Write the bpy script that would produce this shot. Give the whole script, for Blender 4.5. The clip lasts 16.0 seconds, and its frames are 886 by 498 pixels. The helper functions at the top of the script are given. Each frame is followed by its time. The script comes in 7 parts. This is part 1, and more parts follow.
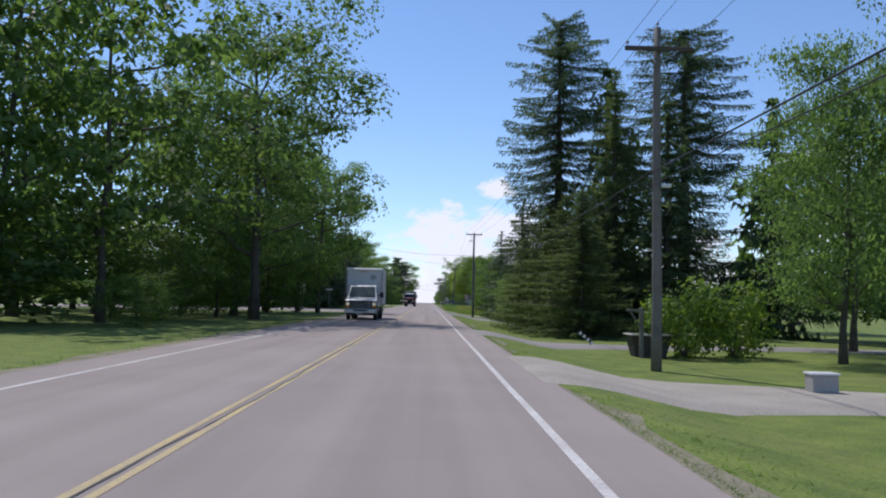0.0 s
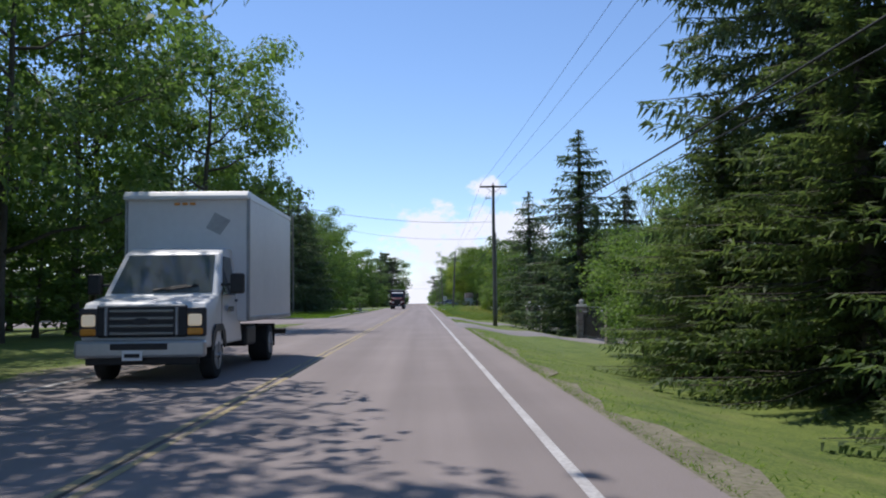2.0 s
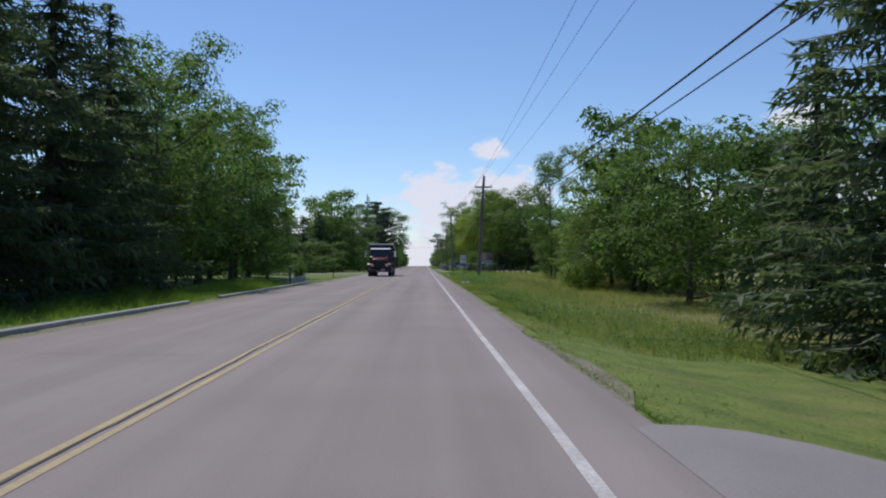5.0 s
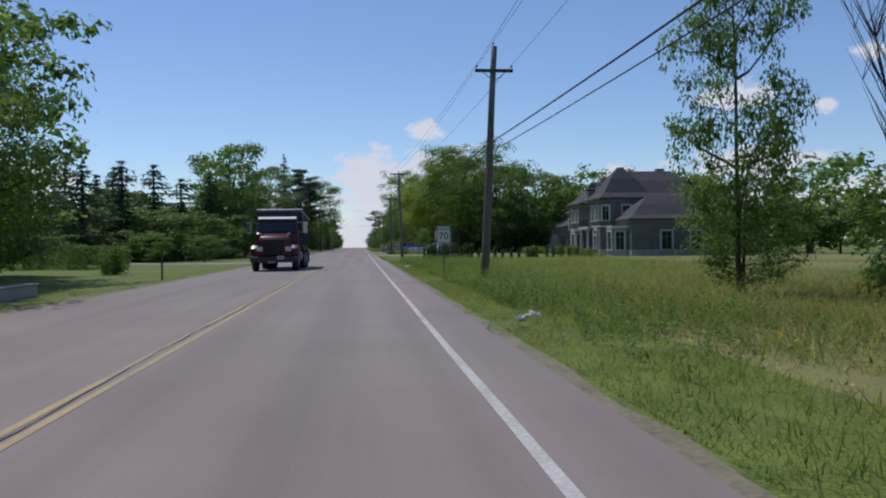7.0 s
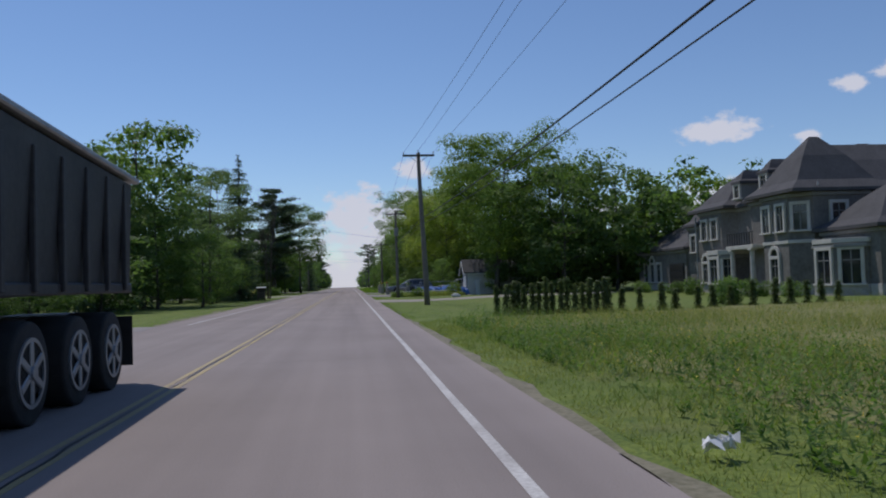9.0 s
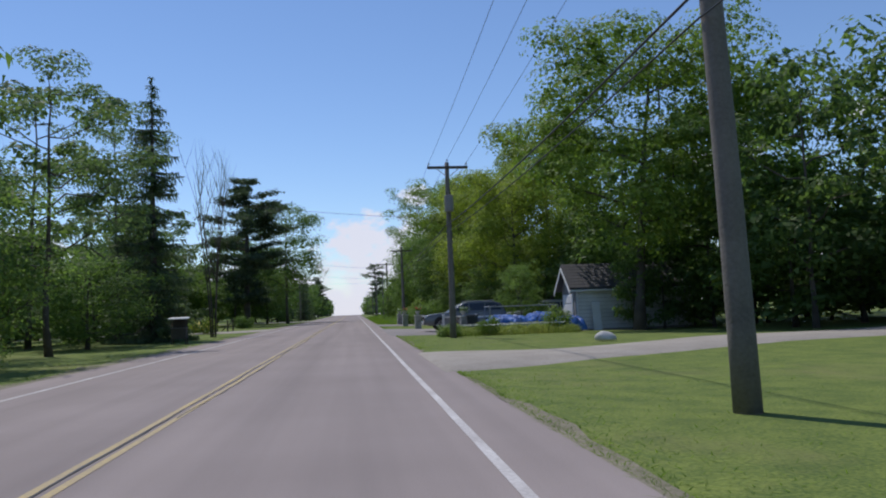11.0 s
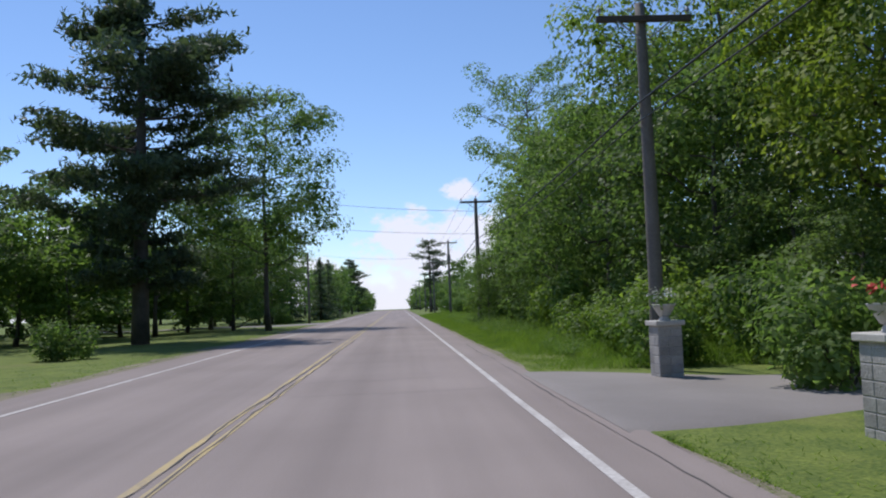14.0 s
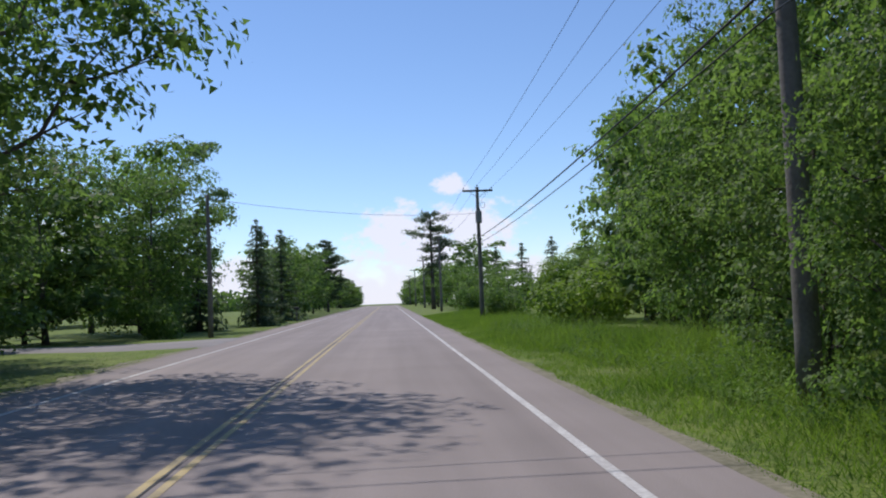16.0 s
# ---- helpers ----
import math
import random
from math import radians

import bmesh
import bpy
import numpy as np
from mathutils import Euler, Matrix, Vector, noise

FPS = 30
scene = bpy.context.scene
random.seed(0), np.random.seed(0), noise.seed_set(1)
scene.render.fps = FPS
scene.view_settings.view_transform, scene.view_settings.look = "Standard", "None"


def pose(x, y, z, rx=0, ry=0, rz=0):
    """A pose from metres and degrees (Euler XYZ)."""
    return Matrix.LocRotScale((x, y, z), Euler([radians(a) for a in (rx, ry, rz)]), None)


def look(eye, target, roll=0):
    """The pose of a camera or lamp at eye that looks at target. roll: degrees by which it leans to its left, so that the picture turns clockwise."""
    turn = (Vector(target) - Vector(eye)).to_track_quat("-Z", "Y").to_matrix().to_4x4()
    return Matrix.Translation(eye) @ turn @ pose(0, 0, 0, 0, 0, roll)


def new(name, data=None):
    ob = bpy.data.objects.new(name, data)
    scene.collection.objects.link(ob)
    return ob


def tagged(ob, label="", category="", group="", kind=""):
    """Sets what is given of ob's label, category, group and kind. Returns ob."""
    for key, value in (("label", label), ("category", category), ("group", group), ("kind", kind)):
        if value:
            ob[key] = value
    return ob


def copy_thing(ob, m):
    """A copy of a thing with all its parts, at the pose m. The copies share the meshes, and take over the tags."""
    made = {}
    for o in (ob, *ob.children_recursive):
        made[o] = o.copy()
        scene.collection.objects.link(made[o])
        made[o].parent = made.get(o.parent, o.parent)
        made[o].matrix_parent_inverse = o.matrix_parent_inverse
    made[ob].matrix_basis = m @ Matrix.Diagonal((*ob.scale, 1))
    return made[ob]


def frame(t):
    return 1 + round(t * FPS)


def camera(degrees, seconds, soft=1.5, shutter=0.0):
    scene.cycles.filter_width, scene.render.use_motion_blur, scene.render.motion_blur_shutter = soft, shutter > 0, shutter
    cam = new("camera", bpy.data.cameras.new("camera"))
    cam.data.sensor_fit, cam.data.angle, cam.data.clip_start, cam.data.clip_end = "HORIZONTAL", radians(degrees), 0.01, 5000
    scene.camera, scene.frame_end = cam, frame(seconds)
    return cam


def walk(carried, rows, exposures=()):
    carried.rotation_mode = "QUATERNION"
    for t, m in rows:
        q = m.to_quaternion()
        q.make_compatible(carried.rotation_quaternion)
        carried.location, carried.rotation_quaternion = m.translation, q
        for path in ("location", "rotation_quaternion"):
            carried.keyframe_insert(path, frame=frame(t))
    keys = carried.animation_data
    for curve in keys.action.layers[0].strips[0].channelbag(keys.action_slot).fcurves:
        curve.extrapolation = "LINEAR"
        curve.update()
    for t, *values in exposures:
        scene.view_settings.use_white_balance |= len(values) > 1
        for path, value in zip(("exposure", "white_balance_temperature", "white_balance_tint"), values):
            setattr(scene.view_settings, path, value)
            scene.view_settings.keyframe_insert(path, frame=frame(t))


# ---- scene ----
cam = camera(57.0, 16.0, soft=2.0)
walk(cam, [
    (0.0, pose(2.238, 0.000, 1.306, 93.657, -1.161, -0.988)),
    (0.5, pose(2.228, 9.760, 1.312, 93.780, -0.339, -1.391)),
    (1.0, pose(2.319, 19.535, 1.292, 95.369, 0.625, -1.318)),
    (1.5, pose(2.324, 29.306, 1.294, 94.680, 0.935, -1.758)),
    (2.0, pose(2.396, 39.081, 1.267, 93.657, 0.631, -1.421)),
    (2.5, pose(2.446, 48.874, 1.296, 93.234, 0.621, -1.310)),
    (3.0, pose(2.460, 58.711, 1.278, 92.253, 0.172, -1.668)),
    (3.5, pose(2.475, 68.351, 1.318, 93.089, 0.196, -0.983)),
    (3.7, pose(2.470, 72.215, 1.301, 92.676, -0.013, -0.833)),
    (5.8, pose(2.495, 112.922, 1.301, 90.825, 0.680, -2.223)),
    (6.0, pose(2.501, 116.799, 1.309, 90.757, 1.381, -3.091)),
    (6.5, pose(2.524, 126.473, 1.289, 90.777, 1.125, -5.245)),
    (7.0, pose(2.431, 136.211, 1.296, 89.641, 0.693, -5.803)),
    (7.5, pose(2.428, 145.972, 1.309, 89.974, 1.750, -5.590)),
    (8.0, pose(2.419, 155.757, 1.297, 90.741, 2.742, -6.327)),
    (8.5, pose(2.446, 165.520, 1.291, 90.416, 1.981, -7.187)),
    (8.7, pose(2.436, 169.419, 1.301, 91.087, 1.861, -6.888)),
    (10.8, pose(2.332, 210.318, 1.302, 94.254, 2.107, -5.384)),
    (11.0, pose(2.365, 214.206, 1.276, 94.163, 2.058, -6.200)),
    (11.5, pose(2.233, 223.912, 1.255, 92.229, 0.999, -4.172)),
    (12.0, pose(2.214, 233.748, 1.263, 91.938, 0.887, -4.325)),
    (12.5, pose(2.179, 243.592, 1.292, 93.612, 1.502, -3.344)),
    (13.0, pose(2.088, 253.418, 1.299, 92.991, 1.102, -2.621)),
    (13.5, pose(1.983, 263.221, 1.326, 93.721, 1.351, -3.100)),
    (14.0, pose(1.953, 273.044, 1.311, 93.860, 2.083, -3.127)),
    (14.5, pose(1.862, 282.845, 1.323, 93.405, 2.260, -4.675)),
    (15.0, pose(1.779, 292.575, 1.314, 93.891, 1.818, -3.614)),
    (15.5, pose(1.837, 302.184, 1.342, 93.258, 2.680, -3.971)),
    (16.0, pose(1.835, 311.727, 1.360, 93.448, 2.241, -3.824)),
], [(0.0, -0.15, 6250, 14), (1.0, -0.02, 6250, 14), (2.0, -0.10, 6250, 14), (3.0, -0.44, 6250, 14), (3.7, -0.40, 6250, 14), (6.0, -0.43, 6250, 14), (7.0, -0.58, 6250, 14), (7.5, -0.70, 6250, 14), (8.0, -0.79, 6250, 14), (8.7, -0.76, 6250, 14), (11.0, -0.40, 6250, 14), (12.5, -0.37, 6250, 14), (14.5, -0.16, 6250, 14), (16.0, -0.20, 6250, 14)])

# ---- world, sun, exposure ----
SUN_AZ = math.atan2(-0.54, 0.84)
SUN_EL = radians(60)
sun_dir = Vector((math.sin(SUN_AZ) * math.cos(SUN_EL), math.cos(SUN_AZ) * math.cos(SUN_EL), math.sin(SUN_EL)))
sun_data = bpy.data.lights.new("sun", "SUN")
sun_data.energy, sun_data.angle, sun_data.color = 4.0, radians(0.53), (1.0, 0.95, 0.87)
sun = new("sun", sun_data)
sun.matrix_world = look((0, 0, 60), Vector((0, 0, 60)) - sun_dir)

world = bpy.data.worlds.new("sky")
scene.world = world
world.use_nodes = True


def build_sky(tree):
    nodes, links = tree.nodes, tree.links
    nodes.clear()
    out = nodes.new("ShaderNodeOutputWorld")
    back = nodes.new("ShaderNodeBackground")
    sky = nodes.new("ShaderNodeTexSky")
    sky.sky_type, sky.sun_disc = "NISHITA", False
    sky.sun_elevation, sky.sun_rotation = SUN_EL, SUN_AZ
    sky.air_density, sky.dust_density, sky.ozone_density, sky.altitude = 1.0, 0.0, 3.0, 200
    back.inputs["Strength"].default_value = 0.14

    def math_node(op, a, b=None, c=None):
        n = nodes.new("ShaderNodeMath")
        n.operation = op
        for i, v in enumerate((a, b, c)):
            if v is None:
                continue
            if isinstance(v, (int, float)):
                n.inputs[i].default_value = v
            else:
                links.new(v, n.inputs[i])
        return n.outputs[0]

    coord = nodes.new("ShaderNodeTexCoord")
    sep = nodes.new("ShaderNodeSeparateXYZ")
    links.new(coord.outputs["Generated"], sep.inputs[0])
    az = math_node("MULTIPLY", math_node("ARCTAN2", sep.outputs[0], sep.outputs[1]), 57.2958)
    el = math_node("MULTIPLY", math_node("ARCSINE", sep.outputs[2]), 57.2958)
    comb = nodes.new("ShaderNodeCombineXYZ")
    links.new(az, comb.inputs[0])
    links.new(math_node("MULTIPLY", el, 1.5), comb.inputs[1])
    fine = nodes.new("ShaderNodeTexNoise")
    fine.inputs["Scale"].default_value, fine.inputs["Detail"].default_value, fine.inputs["Roughness"].default_value = 0.55, 6, 0.6
    links.new(comb.outputs[0], fine.inputs["Vector"])
    wob = math_node("MULTIPLY", math_node("SUBTRACT", fine.outputs["Fac"], 0.5), 1.0)
    wide = nodes.new("ShaderNodeTexNoise")
    wide.inputs["Scale"].default_value, wide.inputs["Detail"].default_value = 0.16, 3
    links.new(comb.outputs[0], wide.inputs["Vector"])

    def puff(a0, e0, ra, re):
        # an elliptical cloud about the heading a0 and the height e0, in degrees
        da = math_node("DIVIDE", math_node("SUBTRACT", az, a0), ra)
        de = math_node("DIVIDE", math_node("SUBTRACT", el, e0), re)
        r2 = math_node("ADD", math_node("MULTIPLY", da, da), math_node("MULTIPLY", de, de))
        d = math_node("SUBTRACT", 1.0, math_node("SQRT", r2))
        return math_node("ADD", d, math_node("MULTIPLY", wob, 2.6))

    bank_top = math_node("ADD", 3.2, math_node("MULTIPLY", math_node("SUBTRACT", wide.outputs["Fac"], 0.5), 9.0))
    bank = math_node("ADD", math_node("MULTIPLY", math_node("SUBTRACT", bank_top, el), 0.45), math_node("MULTIPLY", wob, 2.0))
    shapes = [bank] + [puff(*p) for p in PUFFS]
    dens = shapes[0]
    for sh in shapes[1:]:
        dens = math_node("MAXIMUM", dens, sh)
    ramp = nodes.new("ShaderNodeMapRange")
    ramp.interpolation_type = "SMOOTHSTEP"
    ramp.inputs["From Min"].default_value, ramp.inputs["From Max"].default_value = -0.05, 0.55
    links.new(dens, ramp.inputs["Value"])
    mix = nodes.new("ShaderNodeMix")
    mix.data_type = "RGBA"
    links.new(math_node("MULTIPLY", ramp.outputs[0], 0.92), mix.inputs["Factor"])
    blue = nodes.new("ShaderNodeMix")
    blue.data_type, blue.blend_type = "RGBA", "MULTIPLY"
    blue.inputs["Factor"].default_value = 1.0
    links.new(sky.outputs[0], blue.inputs["A"])
    blue.inputs["B"].default_value = (0.96, 1.02, 1.10, 1)
    links.new(blue.outputs["Result"], mix.inputs["A"])
    mix.inputs["B"].default_value = (7.0, 7.1, 7.7, 1)
    links.new(mix.outputs["Result"], back.inputs["Color"])
    links.new(back.outputs[0], out.inputs[0])


# heading and height of each small cloud, and its half sizes, in degrees
PUFFS = [(4.6, 7.9, 1.5, 0.75), (0.6, 4.8, 3.0, 2.2), (5.6, 4.6, 4.6, 2.2), (2.8, 3.2, 5.5, 2.2), (25.5, 9.5, 3.0, 1.0), (33.5, 11.5, 1.2, 0.6),
         (-21, 4.5, 3.0, 1.5), (26.5, 5.0, 5.0, 1.3), (18.3, 4.6, 1.8, 1.1), (31, 8.6, 0.9, 0.6), (36.5, 12.0, 2.0, 0.7)]
build_sky(world.node_tree)

# ---- materials ----


def nodes_of(name):
    m = bpy.data.materials.new(name)
    m.use_nodes = True
    return m, m.node_tree.nodes, m.node_tree.links, m.node_tree.nodes["Principled BSDF"]


def surface(name, dark, light, rough=0.8, scale=3.0, fine=40.0, bump=0.2, metal=0.0, spread=0.5, spec=0.4, grain=0.35, per_object=0.0):
    """A procedural surface: colour between dark and light by coarse and fine noise, with relief."""
    m, nodes, links, bsdf = nodes_of(name)
    coord = nodes.new("ShaderNodeTexCoord")
    a, b = nodes.new("ShaderNodeTexNoise"), nodes.new("ShaderNodeTexNoise")
    for n, sc, det in ((a, scale, 4), (b, fine, 6)):
        n.inputs["Scale"].default_value, n.inputs["Detail"].default_value = sc, det
        links.new(coord.outputs["Object"], n.inputs["Vector"])
    mixf = nodes.new("ShaderNodeMix")
    mixf.inputs["Factor"].default_value = grain
    links.new(a.outputs["Fac"], mixf.inputs["A"])
    links.new(b.outputs["Fac"], mixf.inputs["B"])
    value = mixf.outputs["Result"]
    if per_object:
        info = nodes.new("ShaderNodeObjectInfo")
        add = nodes.new("ShaderNodeMath")
        add.operation = "MULTIPLY_ADD"
        links.new(info.outputs["Random"], add.inputs[0])
        add.inputs[1].default_value = per_object
        sub = nodes.new("ShaderNodeMath")
        sub.operation = "SUBTRACT"
        links.new(value, sub.inputs[0])
        sub.inputs[1].default_value = per_object / 2
        links.new(sub.outputs[0], add.inputs[2])
        value = add.outputs[0]
    ramp = nodes.new("ShaderNodeValToRGB")
    ramp.color_ramp.elements[0].position, ramp.color_ramp.elements[1].position = 0.5 - spread / 2, 0.5 + spread / 2
    ramp.color_ramp.elements[0].color, ramp.color_ramp.elements[1].color = (*dark, 1), (*light, 1)
    links.new(value, ramp.inputs[0])
    links.new(ramp.outputs[0], bsdf.inputs["Base Color"])
    bsdf.inputs["Roughness"].default_value = rough
    bsdf.inputs["Metallic"].default_value = metal
    bsdf.inputs["Specular IOR Level"].default_value = spec
    if bump:
        bn = nodes.new("ShaderNodeBump")
        bn.inputs["Strength"].default_value = bump
        bn.inputs["Distance"].default_value = 0.02
        links.new(b.outputs["Fac"], bn.inputs["Height"])
        links.new(bn.outputs[0], bsdf.inputs["Normal"])
    return m


def foliage(name, dark, light, glow=0.3, rough=0.55, spec=0.25, per_tree=0.25, tuft_scale=0.9):
    """Leaves: colour by leaf, by tuft and by tree, part of the light passing through."""
    m, nodes, links, bsdf = nodes_of(name)
    geo = nodes.new("ShaderNodeNewGeometry")
    info = nodes.new("ShaderNodeObjectInfo")
    coord, tuft, leafmix = nodes.new("ShaderNodeTexCoord"), nodes.new("ShaderNodeTexNoise"), nodes.new("ShaderNodeMix")
    tuft.inputs["Scale"].default_value, tuft.inputs["Detail"].default_value = tuft_scale, 2
    links.new(coord.outputs["Object"], tuft.inputs["Vector"])
    spread = nodes.new("ShaderNodeMapRange")
    spread.inputs["From Min"].default_value, spread.inputs["From Max"].default_value = 0.32, 0.68
    links.new(tuft.outputs["Fac"], spread.inputs["Value"])
    leafmix.inputs["Factor"].default_value = 0.5
    links.new(geo.outputs["Random Per Island"], leafmix.inputs["A"])
    links.new(spread.outputs[0], leafmix.inputs["B"])
    mixf = nodes.new("ShaderNodeMix")
    mixf.inputs["Factor"].default_value = per_tree
    links.new(leafmix.outputs["Result"], mixf.inputs["A"])
    links.new(info.outputs["Random"], mixf.inputs["B"])
    ramp = nodes.new("ShaderNodeValToRGB")
    ramp.color_ramp.elements[0].position, ramp.color_ramp.elements[1].position = 0.15, 0.85
    ramp.color_ramp.elements[0].color, ramp.color_ramp.elements[1].color = (*dark, 1), (*light, 1)
    links.new(mixf.outputs["Result"], ramp.inputs[0])
    links.new(ramp.outputs[0], bsdf.inputs["Base Color"])
    bsdf.inputs["Roughness"].default_value, bsdf.inputs["Specular IOR Level"].default_value = rough, spec
    trans = nodes.new("ShaderNodeBsdfTranslucent")
    tint = nodes.new("ShaderNodeMix")
    tint.data_type, tint.blend_type = "RGBA", "MULTIPLY"
    tint.inputs["Factor"].default_value = 1.0
    links.new(ramp.outputs[0], tint.inputs["A"])
    tint.inputs["B"].default_value = (1.25, 1.4, 0.8, 1)
    links.new(tint.outputs["Result"], trans.inputs["Color"])
    mix = nodes.new("ShaderNodeMixShader")
    mix.inputs[0].default_value = glow
    links.new(bsdf.outputs[0], mix.inputs[1])
    links.new(trans.outputs[0], mix.inputs[2])
    links.new(mix.outputs[0], nodes["Material Output"].inputs["Surface"])
    return m


def glass(name, tint=(0.02, 0.025, 0.03)):
    m, nodes, links, bsdf = nodes_of(name)
    bsdf.inputs["Base Color"].default_value = (*tint, 1)
    bsdf.inputs["Roughness"].default_value, bsdf.inputs["Specular IOR Level"].default_value = 0.05, 0.8
    return m


M = {}
M["asphalt"] = surface("asphalt", (0.215, 0.180, 0.165), (0.315, 0.266, 0.246), 0.88, 0.35, 55, 0.35, spread=0.6, grain=0.45)


def add_streaks(m, amount):
    """Long darker and lighter streaks along the road, from tyres and seams."""
    nodes, links = m.node_tree.nodes, m.node_tree.links
    bsdf = nodes["Principled BSDF"]
    coord, mapn, tex, rng, mul = (nodes.new(n) for n in ("ShaderNodeTexCoord", "ShaderNodeMapping", "ShaderNodeTexNoise", "ShaderNodeMapRange", "ShaderNodeMix"))
    mapn.inputs["Scale"].default_value = (1.0, 0.02, 1.0)
    tex.inputs["Scale"].default_value, tex.inputs["Detail"].default_value = 1.3, 5
    links.new(coord.outputs["Object"], mapn.inputs["Vector"])
    links.new(mapn.outputs[0], tex.inputs["Vector"])
    links.new(tex.outputs["Fac"], rng.inputs["Value"])
    rng.inputs["From Min"].default_value, rng.inputs["From Max"].default_value = 0.3, 0.7
    rng.inputs["To Min"].default_value, rng.inputs["To Max"].default_value = 1 - amount, 1 + amount
    mul.data_type, mul.blend_type = "RGBA", "MULTIPLY"
    mul.inputs["Factor"].default_value = 1.0
    src = bsdf.inputs["Base Color"].links[0].from_socket
    links.new(src, mul.inputs["A"])
    links.new(rng.outputs[0], mul.inputs["B"])
    links.new(mul.outputs["Result"], bsdf.inputs["Base Color"])


add_streaks(M["asphalt"], 0.14)
M["drive"] = surface("drive_asphalt", (0.20, 0.182, 0.170), (0.30, 0.274, 0.260), 0.9, 0.5, 40, 0.35)
M["gravel"] = surface("gravel", (0.21, 0.185, 0.152), (0.44, 0.402, 0.348), 0.95, 0.8, 18, 0.6, grain=0.6)
M["dirt_edge"] = surface("dirt_and_grit", (0.105, 0.100, 0.055), (0.300, 0.265, 0.190), 0.95, 1.1, 14, 0.6, spread=0.4, grain=0.5)
M["white_line"] = surface("white_road_paint", (0.34, 0.31, 0.29), (0.66, 0.64, 0.61), 0.75, 1.1, 22, 0.25, spread=0.36, grain=0.5)
M["yellow_line"] = surface("yellow_road_paint", (0.285, 0.240, 0.185), (0.54, 0.41, 0.165), 0.75, 0.5, 16, 0.25, spread=0.34, grain=0.45)
M["seal"] = surface("crack_sealer", (0.028, 0.027, 0.026), (0.06, 0.056, 0.052), 0.5, 3, 30, 0.2)
M["old_seal"] = surface("old_crack", (0.07, 0.064, 0.06), (0.13, 0.118, 0.11), 0.8, 3, 30, 0.2)
M["grass"] = surface("lawn", (0.046, 0.088, 0.013), (0.205, 0.250, 0.044), 0.95, 1.3, 24, 1.0, spread=0.34, grain=0.6)


def add_dry_patches(m, dry, scale, low, high):
    """Thin, dry places in the grass, in uneven patches of a few metres with ragged rims."""
    nodes, links = m.node_tree.nodes, m.node_tree.links
    bsdf = nodes["Principled BSDF"]
    coord, tex, rng, mul = (nodes.new(n) for n in ("ShaderNodeTexCoord", "ShaderNodeTexNoise", "ShaderNodeMapRange", "ShaderNodeMix"))
    tex.inputs["Scale"].default_value, tex.inputs["Detail"].default_value, tex.inputs["Roughness"].default_value = scale, 7, 0.68
    links.new(coord.outputs["Object"], tex.inputs["Vector"])
    links.new(tex.outputs["Fac"], rng.inputs["Value"])
    rng.inputs["From Min"].default_value, rng.inputs["From Max"].default_value = low, high
    rng.inputs["To Max"].default_value = 0.8
    mul.data_type = "RGBA"
    src = bsdf.inputs["Base Color"].links[0].from_socket
    links.new(src, mul.inputs["A"])
    mul.inputs["B"].default_value = (*dry, 1)
    links.new(rng.outputs[0], mul.inputs["Factor"])
    links.new(mul.outputs["Result"], bsdf.inputs["Base Color"])


add_dry_patches(M["grass"], (0.225, 0.200, 0.080), 0.22, 0.53, 0.80)
add_dry_patches(M["grass"], (0.050, 0.085, 0.014), 0.55, 0.55, 0.85)
M["bark"] = surface("bark", (0.05, 0.042, 0.034), (0.15, 0.13, 0.108), 0.95, 1.5, 14, 0.8)
M["pole_wood"] = surface("weathered_pole", (0.095, 0.087, 0.076), (0.24, 0.22, 0.195), 0.9, 1.2, 22, 0.5)
M["dark_wood"] = surface("dark_wood", (0.045, 0.038, 0.03), (0.11, 0.095, 0.08), 0.9, 2, 20, 0.4)
M["metal_grey"] = surface("galvanised", (0.22, 0.225, 0.23), (0.42, 0.43, 0.44), 0.5, 3, 30, 0.1, metal=0.6)
M["wire"] = surface("cable", (0.015, 0.015, 0.016), (0.035, 0.035, 0.037), 0.6, 2, 20, 0.0)
M["black_iron"] = surface("black_iron", (0.012, 0.012, 0.013), (0.035, 0.035, 0.036), 0.5, 5, 40, 0.1)
M["brick"] = surface("pale_brick", (0.25, 0.19, 0.15), (0.52, 0.44, 0.37), 0.9, 4, 40, 0.4, per_object=0.3)
M["mortar"] = surface("mortar", (0.20, 0.18, 0.16), (0.34, 0.32, 0.29), 0.95, 4, 40, 0.4)
M["stone"] = surface("cut_stone", (0.24, 0.23, 0.215), (0.50, 0.48, 0.45), 0.9, 2.5, 30, 0.5, per_object=0.25)
M["stone_trim"] = surface("pale_stone_trim", (0.42, 0.40, 0.36), (0.62, 0.59, 0.54), 0.85, 2.0, 30, 0.3)
M["house_stone"] = surface("brown_grey_stone", (0.095, 0.090, 0.082), (0.235, 0.220, 0.200), 0.9, 0.9, 5, 0.5, grain=0.55)
M["roof"] = surface("grey_shingle", (0.046, 0.044, 0.046), (0.108, 0.104, 0.106), 0.9, 1.2, 12, 0.5, grain=0.6)
M["white_paint"] = surface("white_paint", (0.64, 0.64, 0.63), (0.80, 0.80, 0.79), 0.35, 1.0, 12, 0.03, spread=0.6)
M["box_white"] = surface("truck_box_white", (0.60, 0.60, 0.60), (0.74, 0.74, 0.74), 0.4, 0.7, 8, 0.03)
M["rubber"] = surface("tyre_rubber", (0.014, 0.014, 0.014), (0.035, 0.034, 0.033), 0.85, 6, 60, 0.3)
